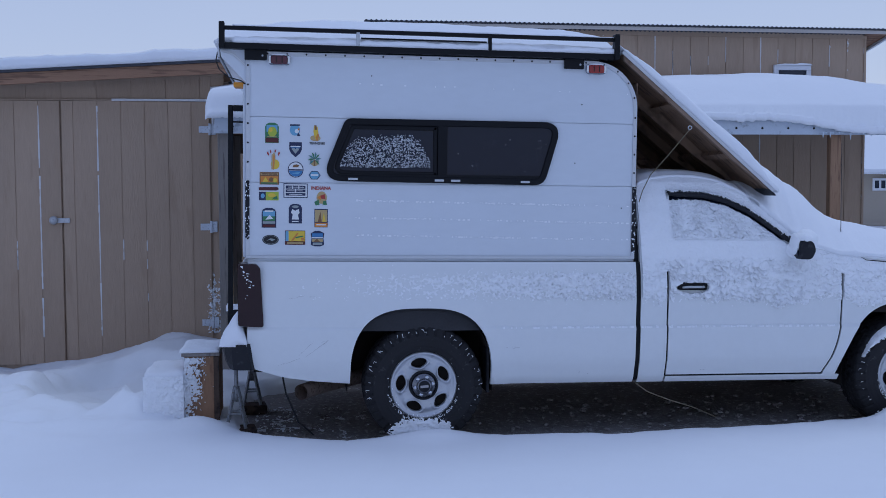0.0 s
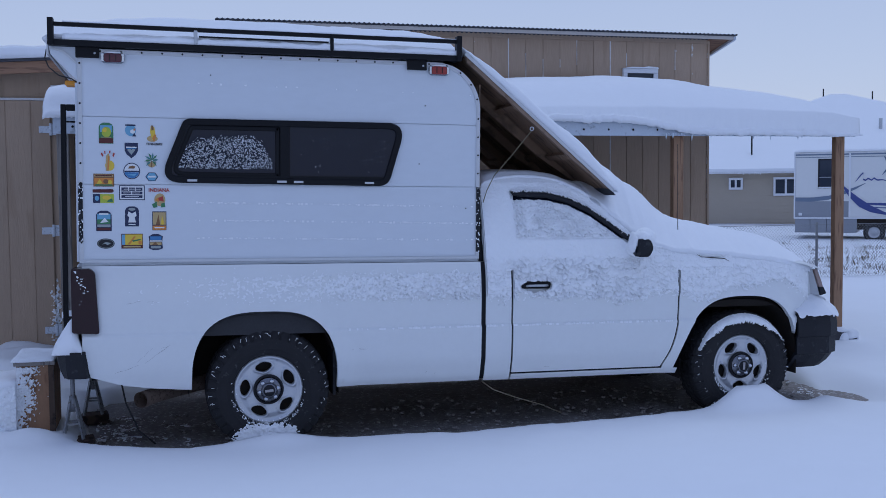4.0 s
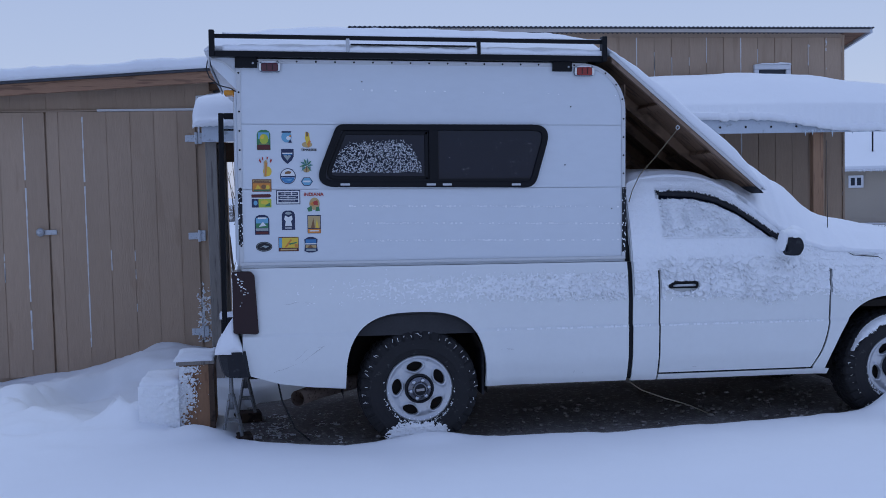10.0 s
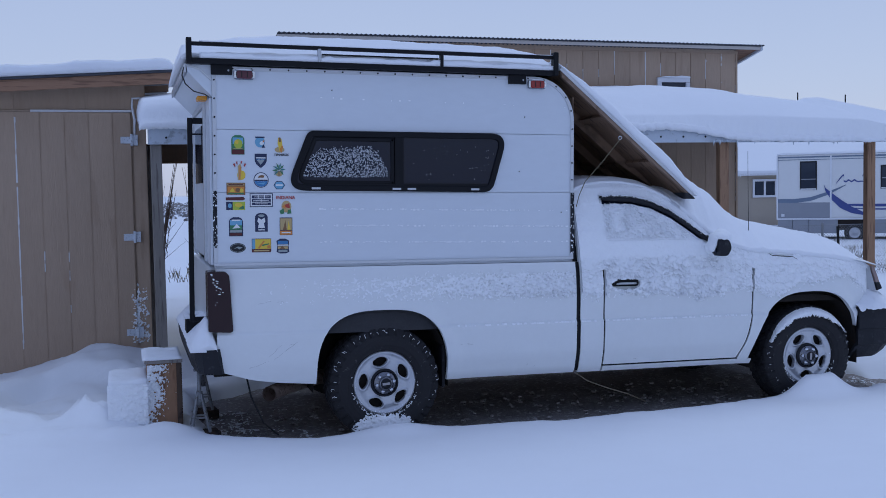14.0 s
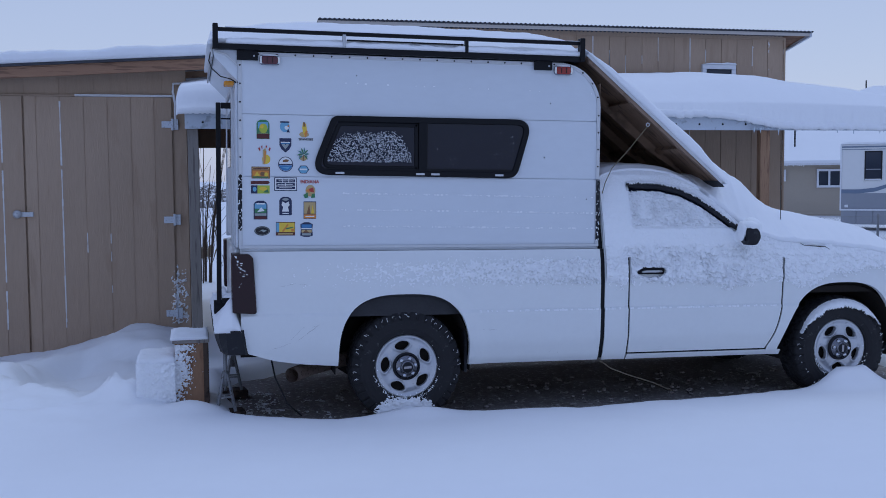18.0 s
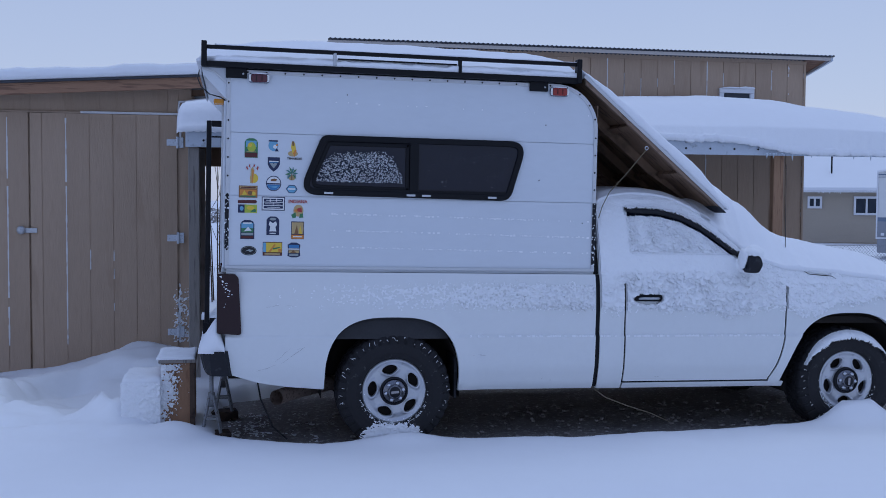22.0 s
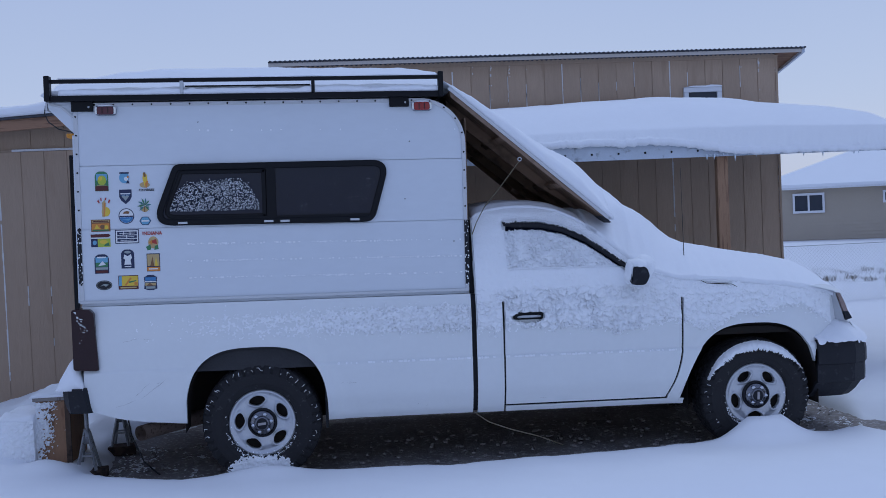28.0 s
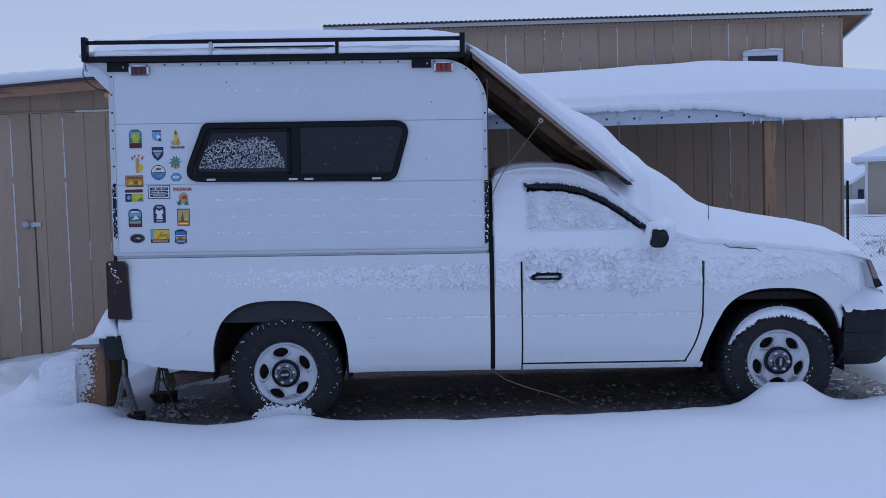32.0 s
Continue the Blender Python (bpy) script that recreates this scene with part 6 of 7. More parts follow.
# ---------------------------------------------------------------- camper on the truck bed
CX0, CX1, CYN, CYF = -1.130, 1.392, 0.014, 1.876
CB, L2, L1, CT = 1.21, 1.682, 2.090, 2.492
camper = thing("truck_camper", "white sheet-aluminium homemade camper with a roof rack on the truck bed", "camper", RAKE)
def front_arc(z):
    """The camper's front edge: upright, then rounded back into the roof."""
    r = 0.30
    return CX1 if z < CT - r else CX1 - r + math.sqrt(max(0.0, r * r - (z - CT + r) ** 2))
def sheet_outline(z0, z1, inset=0.0):
    zs = list(np.linspace(max(z0, CT - 0.30), z1, 14)) if z1 > CT - 0.3 else [z1]
    pts = [(CX0 + inset, z0), (front_arc(z0) - inset, z0)]
    pts += [(front_arc(z) - inset, z) for z in zs if z > z0]
    pts += [(CX0 + inset, z1)]
    return pts
core = bmesh.new()
prism(core, sheet_outline(CB + 0.01, CT - 0.004, 0.006), CYN + 0.008, CYF - 0.008)
part("shell", core, ALU_WHITE, camper, "camper shell")
for far, y0, y1 in ((False, CYN, CYN + 0.007), (True, CYF - 0.007, CYF)):
    for z0, z1 in ((CB, L2 - 0.0025), (L2 + 0.0025, L1 - 0.0025), (L1 + 0.0025, CT - 0.003)):
        part("side_sheet", prism(bmesh.new(), sheet_outline(z0, z1, 0.002), y0, y1), ALU_WHITE, camper, "" if far else "smooth white aluminium side sheet")
# edge trim with screws
def trim_path():
    top = [(x, CT - 0.012) for x in np.arange(CX0 + 0.012, CX1 - 0.30, 0.06)]
    arc = [(CX1 - 0.30 + 0.288 * math.sin(a), CT - 0.30 + 0.288 * math.cos(a)) for a in np.linspace(0, math.pi / 2, 14)]
    return top + arc + [(CX1 - 0.012, z) for z in np.arange(CT - 0.36, CB, -0.06)] + [(CX1 - 0.012, CB)]
def strip(path, w, y0, y1):
    bm, rows = bmesh.new(), []
    for i, p in enumerate(path):
        a, b = Vector(path[max(i - 1, 0)]), Vector(path[min(i + 1, len(path) - 1)])
        d = (b - a).normalized()
        n = Vector((-d.y, d.x)) * w / 2
        q = Vector(p)
        rows.append([bm.verts.new((v.x, y, v.y)) for v, y in ((q - n, y1), (q - n, y0), (q + n, y0), (q + n, y1))])
    for a, b in zip(rows, rows[1:]):
        for k in range(3):
            bm.faces.new((a[k], b[k], b[k + 1], a[k + 1]))
    bm.faces.new(rows[0]), bm.faces.new(rows[-1][::-1])
    bmesh.ops.recalc_face_normals(bm, faces=bm.faces[:])
    return bm
for k, path in enumerate((trim_path(), [(CX0 + 0.012, z) for z in np.linspace(CB, CT - 0.026, 22)])):
    tr = part("edge_trim", strip(path, 0.026, CYN - 0.006, CYN - 0.0005), ALU_TRIM, camper, "aluminium edge trim with dark screws")
    bm, run = bmesh.new(), 0.0
    for a, b in zip(path, path[1:]):
        l = math.dist(a, b)
        run += l
        if run > 0.085:
            run = 0.0
            bmesh.ops.create_icosphere(bm, subdivisions=1, radius=0.0068, matrix=Matrix.Translation((b[0], CYN - 0.007, b[1])))
    part("screw_heads", bm, BLACK_METAL, tr, "dark screw heads", kind="stuff")
part("bottom_trim", boxed(CX0, CX1, CYN - 0.012, CYN - 0.001, CB - 0.006, CB + 0.014, 0.002), ALU_TRIM, camper, "aluminium bottom edge")
part("bottom_lip", boxed(CX0 + 0.01, CX1 - 0.01, CYN + 0.006, CYN + 0.1, CB - 0.022, CB - 0.007), ALU_WHITE, camper)
# black hook-and-loop strips at the lower corners, flecked with snow
for xa, xb, z0, z1, sd in ((CX0 - 0.004, CX0 + 0.022, 1.335, 1.69, 5), (CX1 - 0.022, CX1 + 0.006, 1.25, 1.68, 6)):
    st = part("rubber_strip", boxed(xa, xb, CYN - 0.010, CYN - 0.0062, z0, z1, 0.001), BLACK_PLASTIC, camper, "black rubber strip flecked with snow")
    r = random.Random(sd)
    bm = bmesh.new()
    for k in range(34):
        x, z = r.uniform(xa, xb), r.uniform(z0, z1)
        bmesh.ops.create_icosphere(bm, subdivisions=1, radius=r.uniform(0.002, 0.0048), matrix=Matrix.Translation((x, CYN - 0.010, z)) @ Matrix.Diagonal((1, 0.5, 1.5, 1)))
    part("snow_flecks", bm, SNOW_CRUST, st, kind="stuff")
# faint ribs with broken frost on the lower sheet
r = random.Random(8)
for z, dens in ((1.565, 0.75), (1.455, 0.85), (1.345, 0.75), (2.30, 0.08)):
    bm = bmesh.new()
    x = -0.45
    while x < 1.34:
        l = r.uniform(0.003, 0.018)
        if r.random() < dens * (0.6 + 0.8 * abs(fbm(x * 3, z * 9, 1))):
            box(bm, x, x + l, CYN - 0.0035, CYN + 0.001, z + r.uniform(-0.005, 0.003) - 0.012 * x, z + r.uniform(0.004, 0.010) - 0.012 * x)
        x += l + r.uniform(0.0, 0.009)
    part("frost_line", bm, SNOW_CRUST, camper, "broken line of frost along a rib", kind="stuff")
# dents, rivets and marks
bm = bmesh.new()
for x, z in ((0.98, 1.83), (1.02, 2.21), (1.30, 1.54), (-0.35, 2.36)):
    bmesh.ops.create_icosphere(bm, subdivisions=1, radius=0.0045, matrix=Matrix.Translation((x, CYN - 0.001, z)))
part("rivet_marks", bm, BLACK_METAL, camper, kind="stuff")

# side window
WIN = rounded([(-0.668, 1.695), (0.772, 1.683), (0.890, 2.092), (-0.512, 2.090)], [0.10, 0.09, 0.10, 0.06], 8)
def inset_poly(pts, d):
    c = Vector((sum(p[0] for p in pts) / len(pts), sum(p[1] for p in pts) / len(pts)))
    out = []
    n = len(pts)
    for i in range(n):
        a, b = Vector(pts[i - 1]), Vector(pts[(i + 1) % n])
        t = (b - a).normalized()
        nn = Vector((-t.y, t.x))
        if nn.dot(c - Vector(pts[i])) < 0:
            nn = -nn
        out.append(tuple(Vector(pts[i]) + nn * d))
    return out
window = part("window", prism(bmesh.new(), inset_poly(WIN, 0.01), CYN - 0.010, CYN - 0.001), GLASS_DARK, camper, "dark tinted sliding window with a frosted half")
def ring_frame(outer, inner, y0, y1):
    bm = bmesh.new()
    n = len(outer)
    A = [[bm.verts.new((p[0], y, p[1])) for p in pts] for pts, y in ((outer, y1), (outer, y0 + 0.004), (inset_poly(outer, 0.005), y0), (inset_poly(inner, -0.005), y0), (inner, y0 + 0.004), (inner, y1))]
    for a, b in zip(A, A[1:]):
        for k in range(n):
            bm.faces.new((a[k], a[(k + 1) % n], b[(k + 1) % n], b[k]))
    bmesh.ops.recalc_face_normals(bm, faces=bm.faces[:])
    return bm
part("window_frame", ring_frame(WIN, inset_poly(WIN, 0.040), CYN - 0.024, CYN - 0.0015), BLACK_METAL, window, "black moulded window frame", True)
part("mullion", boxed(0.075, 0.135, CYN - 0.022, CYN - 0.0105, 1.725, 2.055, 0.003), BLACK_METAL, window)
SL = rounded([(-0.605, 1.735), (0.074, 1.73), (0.074, 2.050), (-0.477, 2.052)], [0.07, 0.01, 0.01, 0.04], 5)
part("slider_frame", ring_frame(SL, inset_poly(SL, 0.028), CYN - 0.018, CYN - 0.0105), BLACK_METAL, window, "black sliding sash", True)
part("sill_track", boxed(-0.55, 0.74, CYN - 0.020, CYN - 0.0105, 1.722, 1.742), BLACK_METAL, window)
for x in (-0.465, 0.085, 0.19, 0.645):
    part("latch", boxed(x - 0.03, x + 0.03, CYN - 0.030, CYN - 0.0245, 1.700 - 0.006 * x, 1.714 - 0.006 * x, 0.002), ALU_TRIM, window, "small bright latch tab")
# frost flakes on the inner left pane
r = random.Random(12)
bm = bmesh.new()
n = 0
for k in range(3400):
    x, z = r.uniform(-0.55, 0.028), r.uniform(1.785, 1.995)
    top = lerp([(-0.55, 1.82), (-0.49, 1.92), (-0.42, 1.965), (-0.12, 1.985), (-0.04, 1.95), (0.028, 1.82)], x)
    if z > top + r.gauss(0, 0.012):
        continue
    if noise.noise(Vector((x * 60, 1.0, z * 60))) < r.gauss(-0.22, 0.14):
        continue
    s, a = r.uniform(0.0018, 0.0040), r.uniform(0, 3.14)
    vs = [bm.verts.new((x + s * rr * math.cos(a + t), CYN - 0.0112, z + s * rr * math.sin(a + t) * 0.9)) for t, rr in ((0, 1.6), (1.1, 0.6), (2.2, 1.0), (3.3, 1.3), (4.3, 0.5), (5.3, 0.9))]
    bm.faces.new(vs[::-1])
bmesh.ops.recalc_face_normals(bm, faces=bm.faces[:])
part("frost_patch", bm, WINDOW_FROST, window, "patch of frost flakes on the glass", kind="stuff")
bm = bmesh.new()
for k in range(40):
    x, z = r.uniform(0.2, 0.8), r.uniform(1.76, 2.0)
    bmesh.ops.create_icosphere(bm, subdivisions=1, radius=r.uniform(0.0012, 0.003), matrix=Matrix.Translation((x, CYN - 0.0105, z)))
part("speckle", bm, SNOW_CRUST, window, kind="stuff")

# marker lamps
for x, z, m1 in ((-0.926, 2.443, LENS_PURPLE), (1.106, 2.440, LENS_RED)):
    lp = part("marker_lamp", prism(bmesh.new(), rounded([(x - 0.066, z - 0.032), (x + 0.066, z - 0.032), (x + 0.066, z + 0.032), (x - 0.066, z + 0.032)], 0.022), CYN - 0.020, CYN - 0.001, bev=0.004), HUB, camper, "red marker lamp in a chrome housing", True)
    part("lens", prism(bmesh.new(), rounded([(x - 0.050, z - 0.027), (x + 0.050, z - 0.027), (x + 0.050, z + 0.024), (x - 0.050, z + 0.024)], 0.012), CYN - 0.034, CYN - 0.0205, bev=0.006), m1, lp, "red lens", True)
    bm = bmesh.new()
    bmesh.ops.create_icosphere(bm, subdivisions=2, radius=1, matrix=Matrix.Translation((x, CYN - 0.016, z + 0.03)) @ Matrix.Diagonal((0.055, 0.018, 0.009, 1)))
    part("snow_cap", bm, SNOW, lp, "", True)
    for dx in (-0.058, 0.058):
        part("bezel", boxed(x + dx - 0.008, x + dx + 0.008, CYN - 0.030, CYN - 0.0205, z - 0.024, z + 0.024, 0.003), CHROME, lp, "bright chrome bezel end")
    for dx in (-0.018, 0.018):
        part("lens_rib", boxed(x + dx - 0.003, x + dx + 0.003, CYN - 0.0365, CYN - 0.0345, z - 0.020, z + 0.018), LENS_DARKRED, lp)
# roof rack
rack = part("roof_rack", boxed(-1.275, 1.232, CYN - 0.055, CYN + 0.01, 2.500, 2.536, 0.004), BLACK_METAL, camper, "black steel roof rack side rail")
part("top_rail", boxed(-1.275, 1.232, CYN - 0.045, CYN - 0.015, 2.616, 2.640, 0.004), BLACK_METAL, rack)
part("mid_rail", boxed(-0.42, 0.38, CYN - 0.035, CYN - 0.015, 2.585, 2.593), BLACK_METAL, rack)
for x, w in ((-1.275, 0.034), (1.232, 0.034)):
    part("end_post", boxed(x - w / 2, x + w / 2, CYN - 0.07, CYN - 0.005, 2.50, 2.662, 0.005), BLACK_METAL, rack)
for x in (-0.440, 0.398):
    part("mid_post", boxed(x - 0.011, x + 0.011, CYN - 0.058, CYN - 0.02, 2.536, 2.622, 0.003), STEEL if x < 0 else BLACK_METAL, rack)
part("far_rail", boxed(-1.275, 1.232, CYF - 0.01, CYF + 0.055, 2.503, 2.536, 0.004), BLACK_METAL, rack)
part("far_top_rail", boxed(-1.275, 1.232, CYF + 0.015, CYF + 0.045, 2.616, 2.640, 0.004), BLACK_METAL, rack)
for x in (-1.275, 1.232):
    part("cross_rail", boxed(x - 0.017, x + 0.017, CYN + 0.011, CYF - 0.011, 2.505, 2.532, 0.004), BLACK_METAL, rack)
for xa, xb in ((-1.138, -1.003), (0.893, 1.022)):
    br = part("rack_bracket", boxed(xa, xb, CYN - 0.028, CYN - 0.007, 2.437, 2.504, 0.003), BLACK_METAL, rack, "black mounting bracket")
    bm = bmesh.new()
    bmesh.ops.create_icosphere(bm, subdivisions=1, radius=0.008, matrix=Matrix.Translation((xb - 0.025, CYN - 0.029, 2.465)))
    part("bolt", bm, STEEL, br)
# snow on the camper roof and in the rack
snow_slab("camper_roof_snow", list(np.arange(-1.325, 1.26, 0.03)), [CYN - 0.012] + list(np.arange(CYN + 0.02, CYF + 0.01, 0.05)), lambda x, y: 2.538,
          lambda x, y: 2.542 + (lerp([(-1.32, 0.11), (-1.1, 0.14), (-0.9, 0.17), (-0.5, 0.187), (0.2, 0.185), (0.8, 0.177), (1.1, 0.172), (1.25, 0.15)], x) * (0.24 + 1.05 * smooth01((y - CYN + 0.05) / 0.6)) * smooth01((CYF + 0.08 - y) / 0.2) + 0.010 * fbm(x * 4, y * 4, 3) + 0.004 * fbm(x * 18, y * 18)) * smooth01((x + 1.34) / 0.05),
          "soft snow blanket on the camper roof", m=RAKE)
snow_slab("rail_snow", list(np.arange(-1.21, 1.25, 0.02)), [CYN - 0.05, CYN - 0.04, CYN - 0.03, CYN - 0.02], lambda x, y: 2.5365,
          lambda x, y: 2.540 + max(0.003, 0.030 + 0.016 * fbm(x * 3.0, 2.0) + 0.010 * fbm(x * 25, y * 25)), "ragged snow lying on the rack rail", m=RAKE)
snow_slab("rail_snow", list(np.arange(-1.21, 1.25, 0.03)), [CYN - 0.042, CYN - 0.03, CYN - 0.018], lambda x, y: 2.6405,
          lambda x, y: 2.642 + max(0.0, 0.004 + 0.012 * fbm(x * 2.0, 7.0)), "thin snow lying on the rack top rail", m=RAKE)
# rear overhang, end wall, door
bm = bmesh.new()
P = [(-1.105, 2.30), (-1.105, 2.500), (-1.262, 2.500), (-1.245, 2.46)]
part("rear_overhang", prism(bmesh.new(), [(-1.131, 2.30), (-1.131, 2.502), (-1.290, 2.502), (-1.282, 2.455)], CYN + 0.004, CYF - 0.004), ALU_WHITE, camper, "white flared rear overhang")
part("overhang_trim", strip([(-1.282, 2.492), (-1.205, 2.47), (-1.133, 2.405)], 0.014, CYN - 0.003, CYN + 0.003), ALU_TRIM, camper)
part("overhang_edge", boxed(-1.303, -1.2905, CYN, CYF, 2.45, 2.504, 0.003), ALU_TRIM, camper)
rear_door = part("rear_door", boxed(-1.153, -1.131, 0.42, 1.45, 1.25, 2.26, 0.004), ALU_WHITE, camper, "white rear entry door")
for a in ((0.36, 0.42, 1.22, 2.30), (1.45, 1.51, 1.22, 2.30)):
    part("door_trim", boxed(-1.165, -1.131, a[0], a[1], a[2], a[3], 0.003), ALU_TRIM, rear_door)
part("door_trim", boxed(-1.165, -1.131, 0.421, 1.449, 2.262, 2.30, 0.003), ALU_TRIM, rear_door)
part("door_window", boxed(-1.161, -1.1535, 0.6, 1.27, 1.75, 2.15, 0.003), GLASS_DARK, rear_door)
part("rear_panel", boxed(-1.147, -1.131, 0.03, 0.355, 1.21, 2.29, 0.003), ALU_WHITE, camper)
bm = bmesh.new()
tube(bm, [(-1.27, 0.02, 2.52), (-1.305, 0.03, 2.48), (-1.315, 0.04, 2.43), (-1.295, 0.05, 2.38), (-1.24, 0.08, 2.335), (-1.17, 0.10, 2.32), (-1.14, 0.10, 2.30)], 0.0042, 6)
part("lamp_cable", bm, CABLE, camper, "loose black cable loop")
part("porch_lamp", boxed(-1.215, -1.15, 0.16, 0.30, 2.285, 2.315, 0.008), LENS_AMBER, camper, "small amber lamp under the overhang")
# black grab frame behind the door
ladder = part("grab_rail", boxed(-1.265, -1.232, 0.42, 0.455, 0.80, 2.19, 0.005), BLACK_METAL, camper, "black square-tube grab rail")
part("rail_arm", boxed(-1.231, -1.107, 0.42, 0.455, 2.15, 2.19, 0.005), BLACK_METAL, ladder)
part("rail_arm", boxed(-1.231, -1.156, 0.42, 0.455, 0.80, 0.835, 0.005), BLACK_METAL, ladder)
part("rail_arm", boxed(-1.231, -1.156, 0.43, 0.445, 2.075, 2.085), BLACK_METAL, ladder)
part("rail_snow", prism(bmesh.new(), [(-1.231, 0.836), (-1.16, 0.836), (-1.17, 0.866), (-1.21, 0.856)], 0.42, 0.455), SNOW, ladder)

# sloping lid over the cab
LID_WOOD = mat("lid_rib_wood", (0.24, 0.165, 0.12), 0.8, 0, 0.3, 3, 0.3, 50, stretch=(0.8, 4, 0.8), color2=(0.12, 0.075, 0.05), thr=0.55)
LA, LB = Vector((1.300, 2.540)), Vector((2.352, 1.660))
lid = thing("cab_lid", "propped plywood lid sloping over the cab, thick with snow", "lid", RAKE)
ld = (LB - LA).normalized()
ln = Vector((-ld.y, ld.x))
def lid_pt(s, h):
    p = LA + ld * s + ln * h
    return (p.x, p.y)
LEN = (LB - LA).length
part("lid_panel", prism(bmesh.new(), [lid_pt(0, 0), lid_pt(LEN, 0), lid_pt(LEN, 0.014), lid_pt(0, 0.014)], CYN, CYF), RAW_PLY, lid, "brown plywood panel")
part("edge_trim", prism(bmesh.new(), [lid_pt(-0.02, -0.004), lid_pt(LEN, -0.004), lid_pt(LEN, 0.018), lid_pt(-0.02, 0.018)], CYN - 0.006, CYN - 0.0005), ALU_TRIM, lid, "pale metal edge trim")
part("edge_rib", prism(bmesh.new(), [lid_pt(0.03, -0.030), lid_pt(LEN - 0.35, -0.026), lid_pt(LEN - 0.02, -0.006), lid_pt(0.0, -0.004)], CYN, CYN + 0.032), LID_WOOD, lid, "brown wooden edge rib")
for y in (0.44, 0.90, 1.36):
    part("rib", prism(bmesh.new(), [lid_pt(0.10, -0.075), lid_pt(LEN - 0.45, -0.060), lid_pt(LEN - 0.06, -0.010), lid_pt(LEN - 0.04, -0.001), lid_pt(0.02, -0.001)], y, y + 0.036), RAW_PLY, lid, "brown wooden rib")
part("edge_rib", prism(bmesh.new(), [lid_pt(0.03, -0.045), lid_pt(LEN - 0.04, -0.045), lid_pt(LEN, -0.001), lid_pt(0.0, -0.001)], CYF - 0.032, CYF), RAW_PLY, lid)
for s in (0.45, 0.95):
    part("batten", prism(bmesh.new(), [lid_pt(s, -0.030), lid_pt(s + 0.05, -0.030), lid_pt(s + 0.05, -0.001), lid_pt(s, -0.001)], CYN + 0.035, CYF - 0.035), RAW_PLY, lid)
part("rubber_flap", prism(bmesh.new(), [lid_pt(LEN - 0.04, -0.007), lid_pt(LEN + 0.030, -0.010), lid_pt(LEN + 0.034, -0.004), lid_pt(LEN, -0.001)], CYN - 0.004, CYF), BLACK_PLASTIC, lid, "black rubber flap at the lower edge")
part("front_wall_panel", boxed(1.394, 1.402, CYN + 0.02, CYF - 0.02, 1.62, 2.36), RAW_PLY, camper, "brown plywood camper front")
part("eye_hook", tube(bmesh.new(), [(1.755 + 0.012 * math.cos(a), CYN - 0.010, 2.075 + 0.012 * math.sin(a)) for a in np.linspace(0, 6.28, 12)], 0.004, 6), STEEL, lid, "steel eye hook")
part("tie_cord", tube(bmesh.new(), [(1.75, CYN - 0.012, 2.060), (1.63, 0.04, 1.90), (1.52, 0.09, 1.76), (1.46, 0.06, 1.66), (1.425, 0.03, 1.58)], 0.003, 6), CORD, lid, "thin yellow tie cord")
# snow on the lid
xs = list(np.arange(1.25, 2.39, 0.02))
def lid_z(x):
    return LA.y + (x - LA.x) * ld.y / ld.x + 0.018 / ld.x
snow_slab("lid_snow", xs, [CYN - 0.01] + list(np.arange(CYN + 0.015, CYF + 0.01, 0.045)), lambda x, y: lid_z(x) + 0.002,
          lambda x, y: lid_z(x) + 0.006 + (lerp([(1.25, 0.0), (1.33, 0.06), (1.5, 0.13), (1.8, 0.17), (2.1, 0.20), (2.3, 0.205), (2.39, 0.19)], x) * (1 - 0.62 * smooth01((x - 2.15) / 0.22) * smooth01((CYN + 0.26 - y) / 0.26)) * (0.55 + 0.45 * smooth01((y - CYN) / 0.45) + 0.5 * smooth01((x - 1.85) / 0.4) * smooth01((y - CYN - 0.12) / 0.5)) + 0.012 * fbm(x * 5, y * 5, 2) + 0.005 * fbm(x * 20, y * 20)) * (0.45 + 0.55 * smooth01((y - CYN + 0.02) / 0.05)),
          "thick snow lying on the sloping lid", m=RAKE)

# ---------------------------------------------------------------- stickers
def flat(name, c):
    return mat("sticker_" + name, c, 0.45, 0, 0.06, 25)
INK = {"white": flat("white", (0.75, 0.76, 0.76)), "navy": flat("navy", (0.02, 0.03, 0.08)), "blue": flat("blue", (0.05, 0.20, 0.42)), "sky": flat("sky", (0.15, 0.38, 0.55)),
       "green": flat("green", (0.05, 0.20, 0.09)), "lime": flat("lime", (0.42, 0.50, 0.06)), "yellow": flat("yellow", (0.75, 0.52, 0.06)), "orange": flat("orange", (0.65, 0.24, 0.05)),
       "red": flat("red", (0.42, 0.05, 0.04)), "maroon": flat("maroon", (0.10, 0.02, 0.02)), "brown": flat("brown", (0.22, 0.11, 0.05)), "black": flat("black", (0.012, 0.012, 0.016)),
       "tan": flat("tan", (0.50, 0.36, 0.17)), "grey": flat("grey", (0.30, 0.34, 0.34)), "teal": flat("teal", (0.05, 0.22, 0.22))}
def rect(a, b, c, d):
    return [(a, c), (b, c), (b, d), (a, d)]
def disc(cx, cy, rx, ry, n=18):
    return [(cx + rx * math.cos(2 * math.pi * k / n), cy + ry * math.sin(2 * math.pi * k / n)) for k in range(n)]
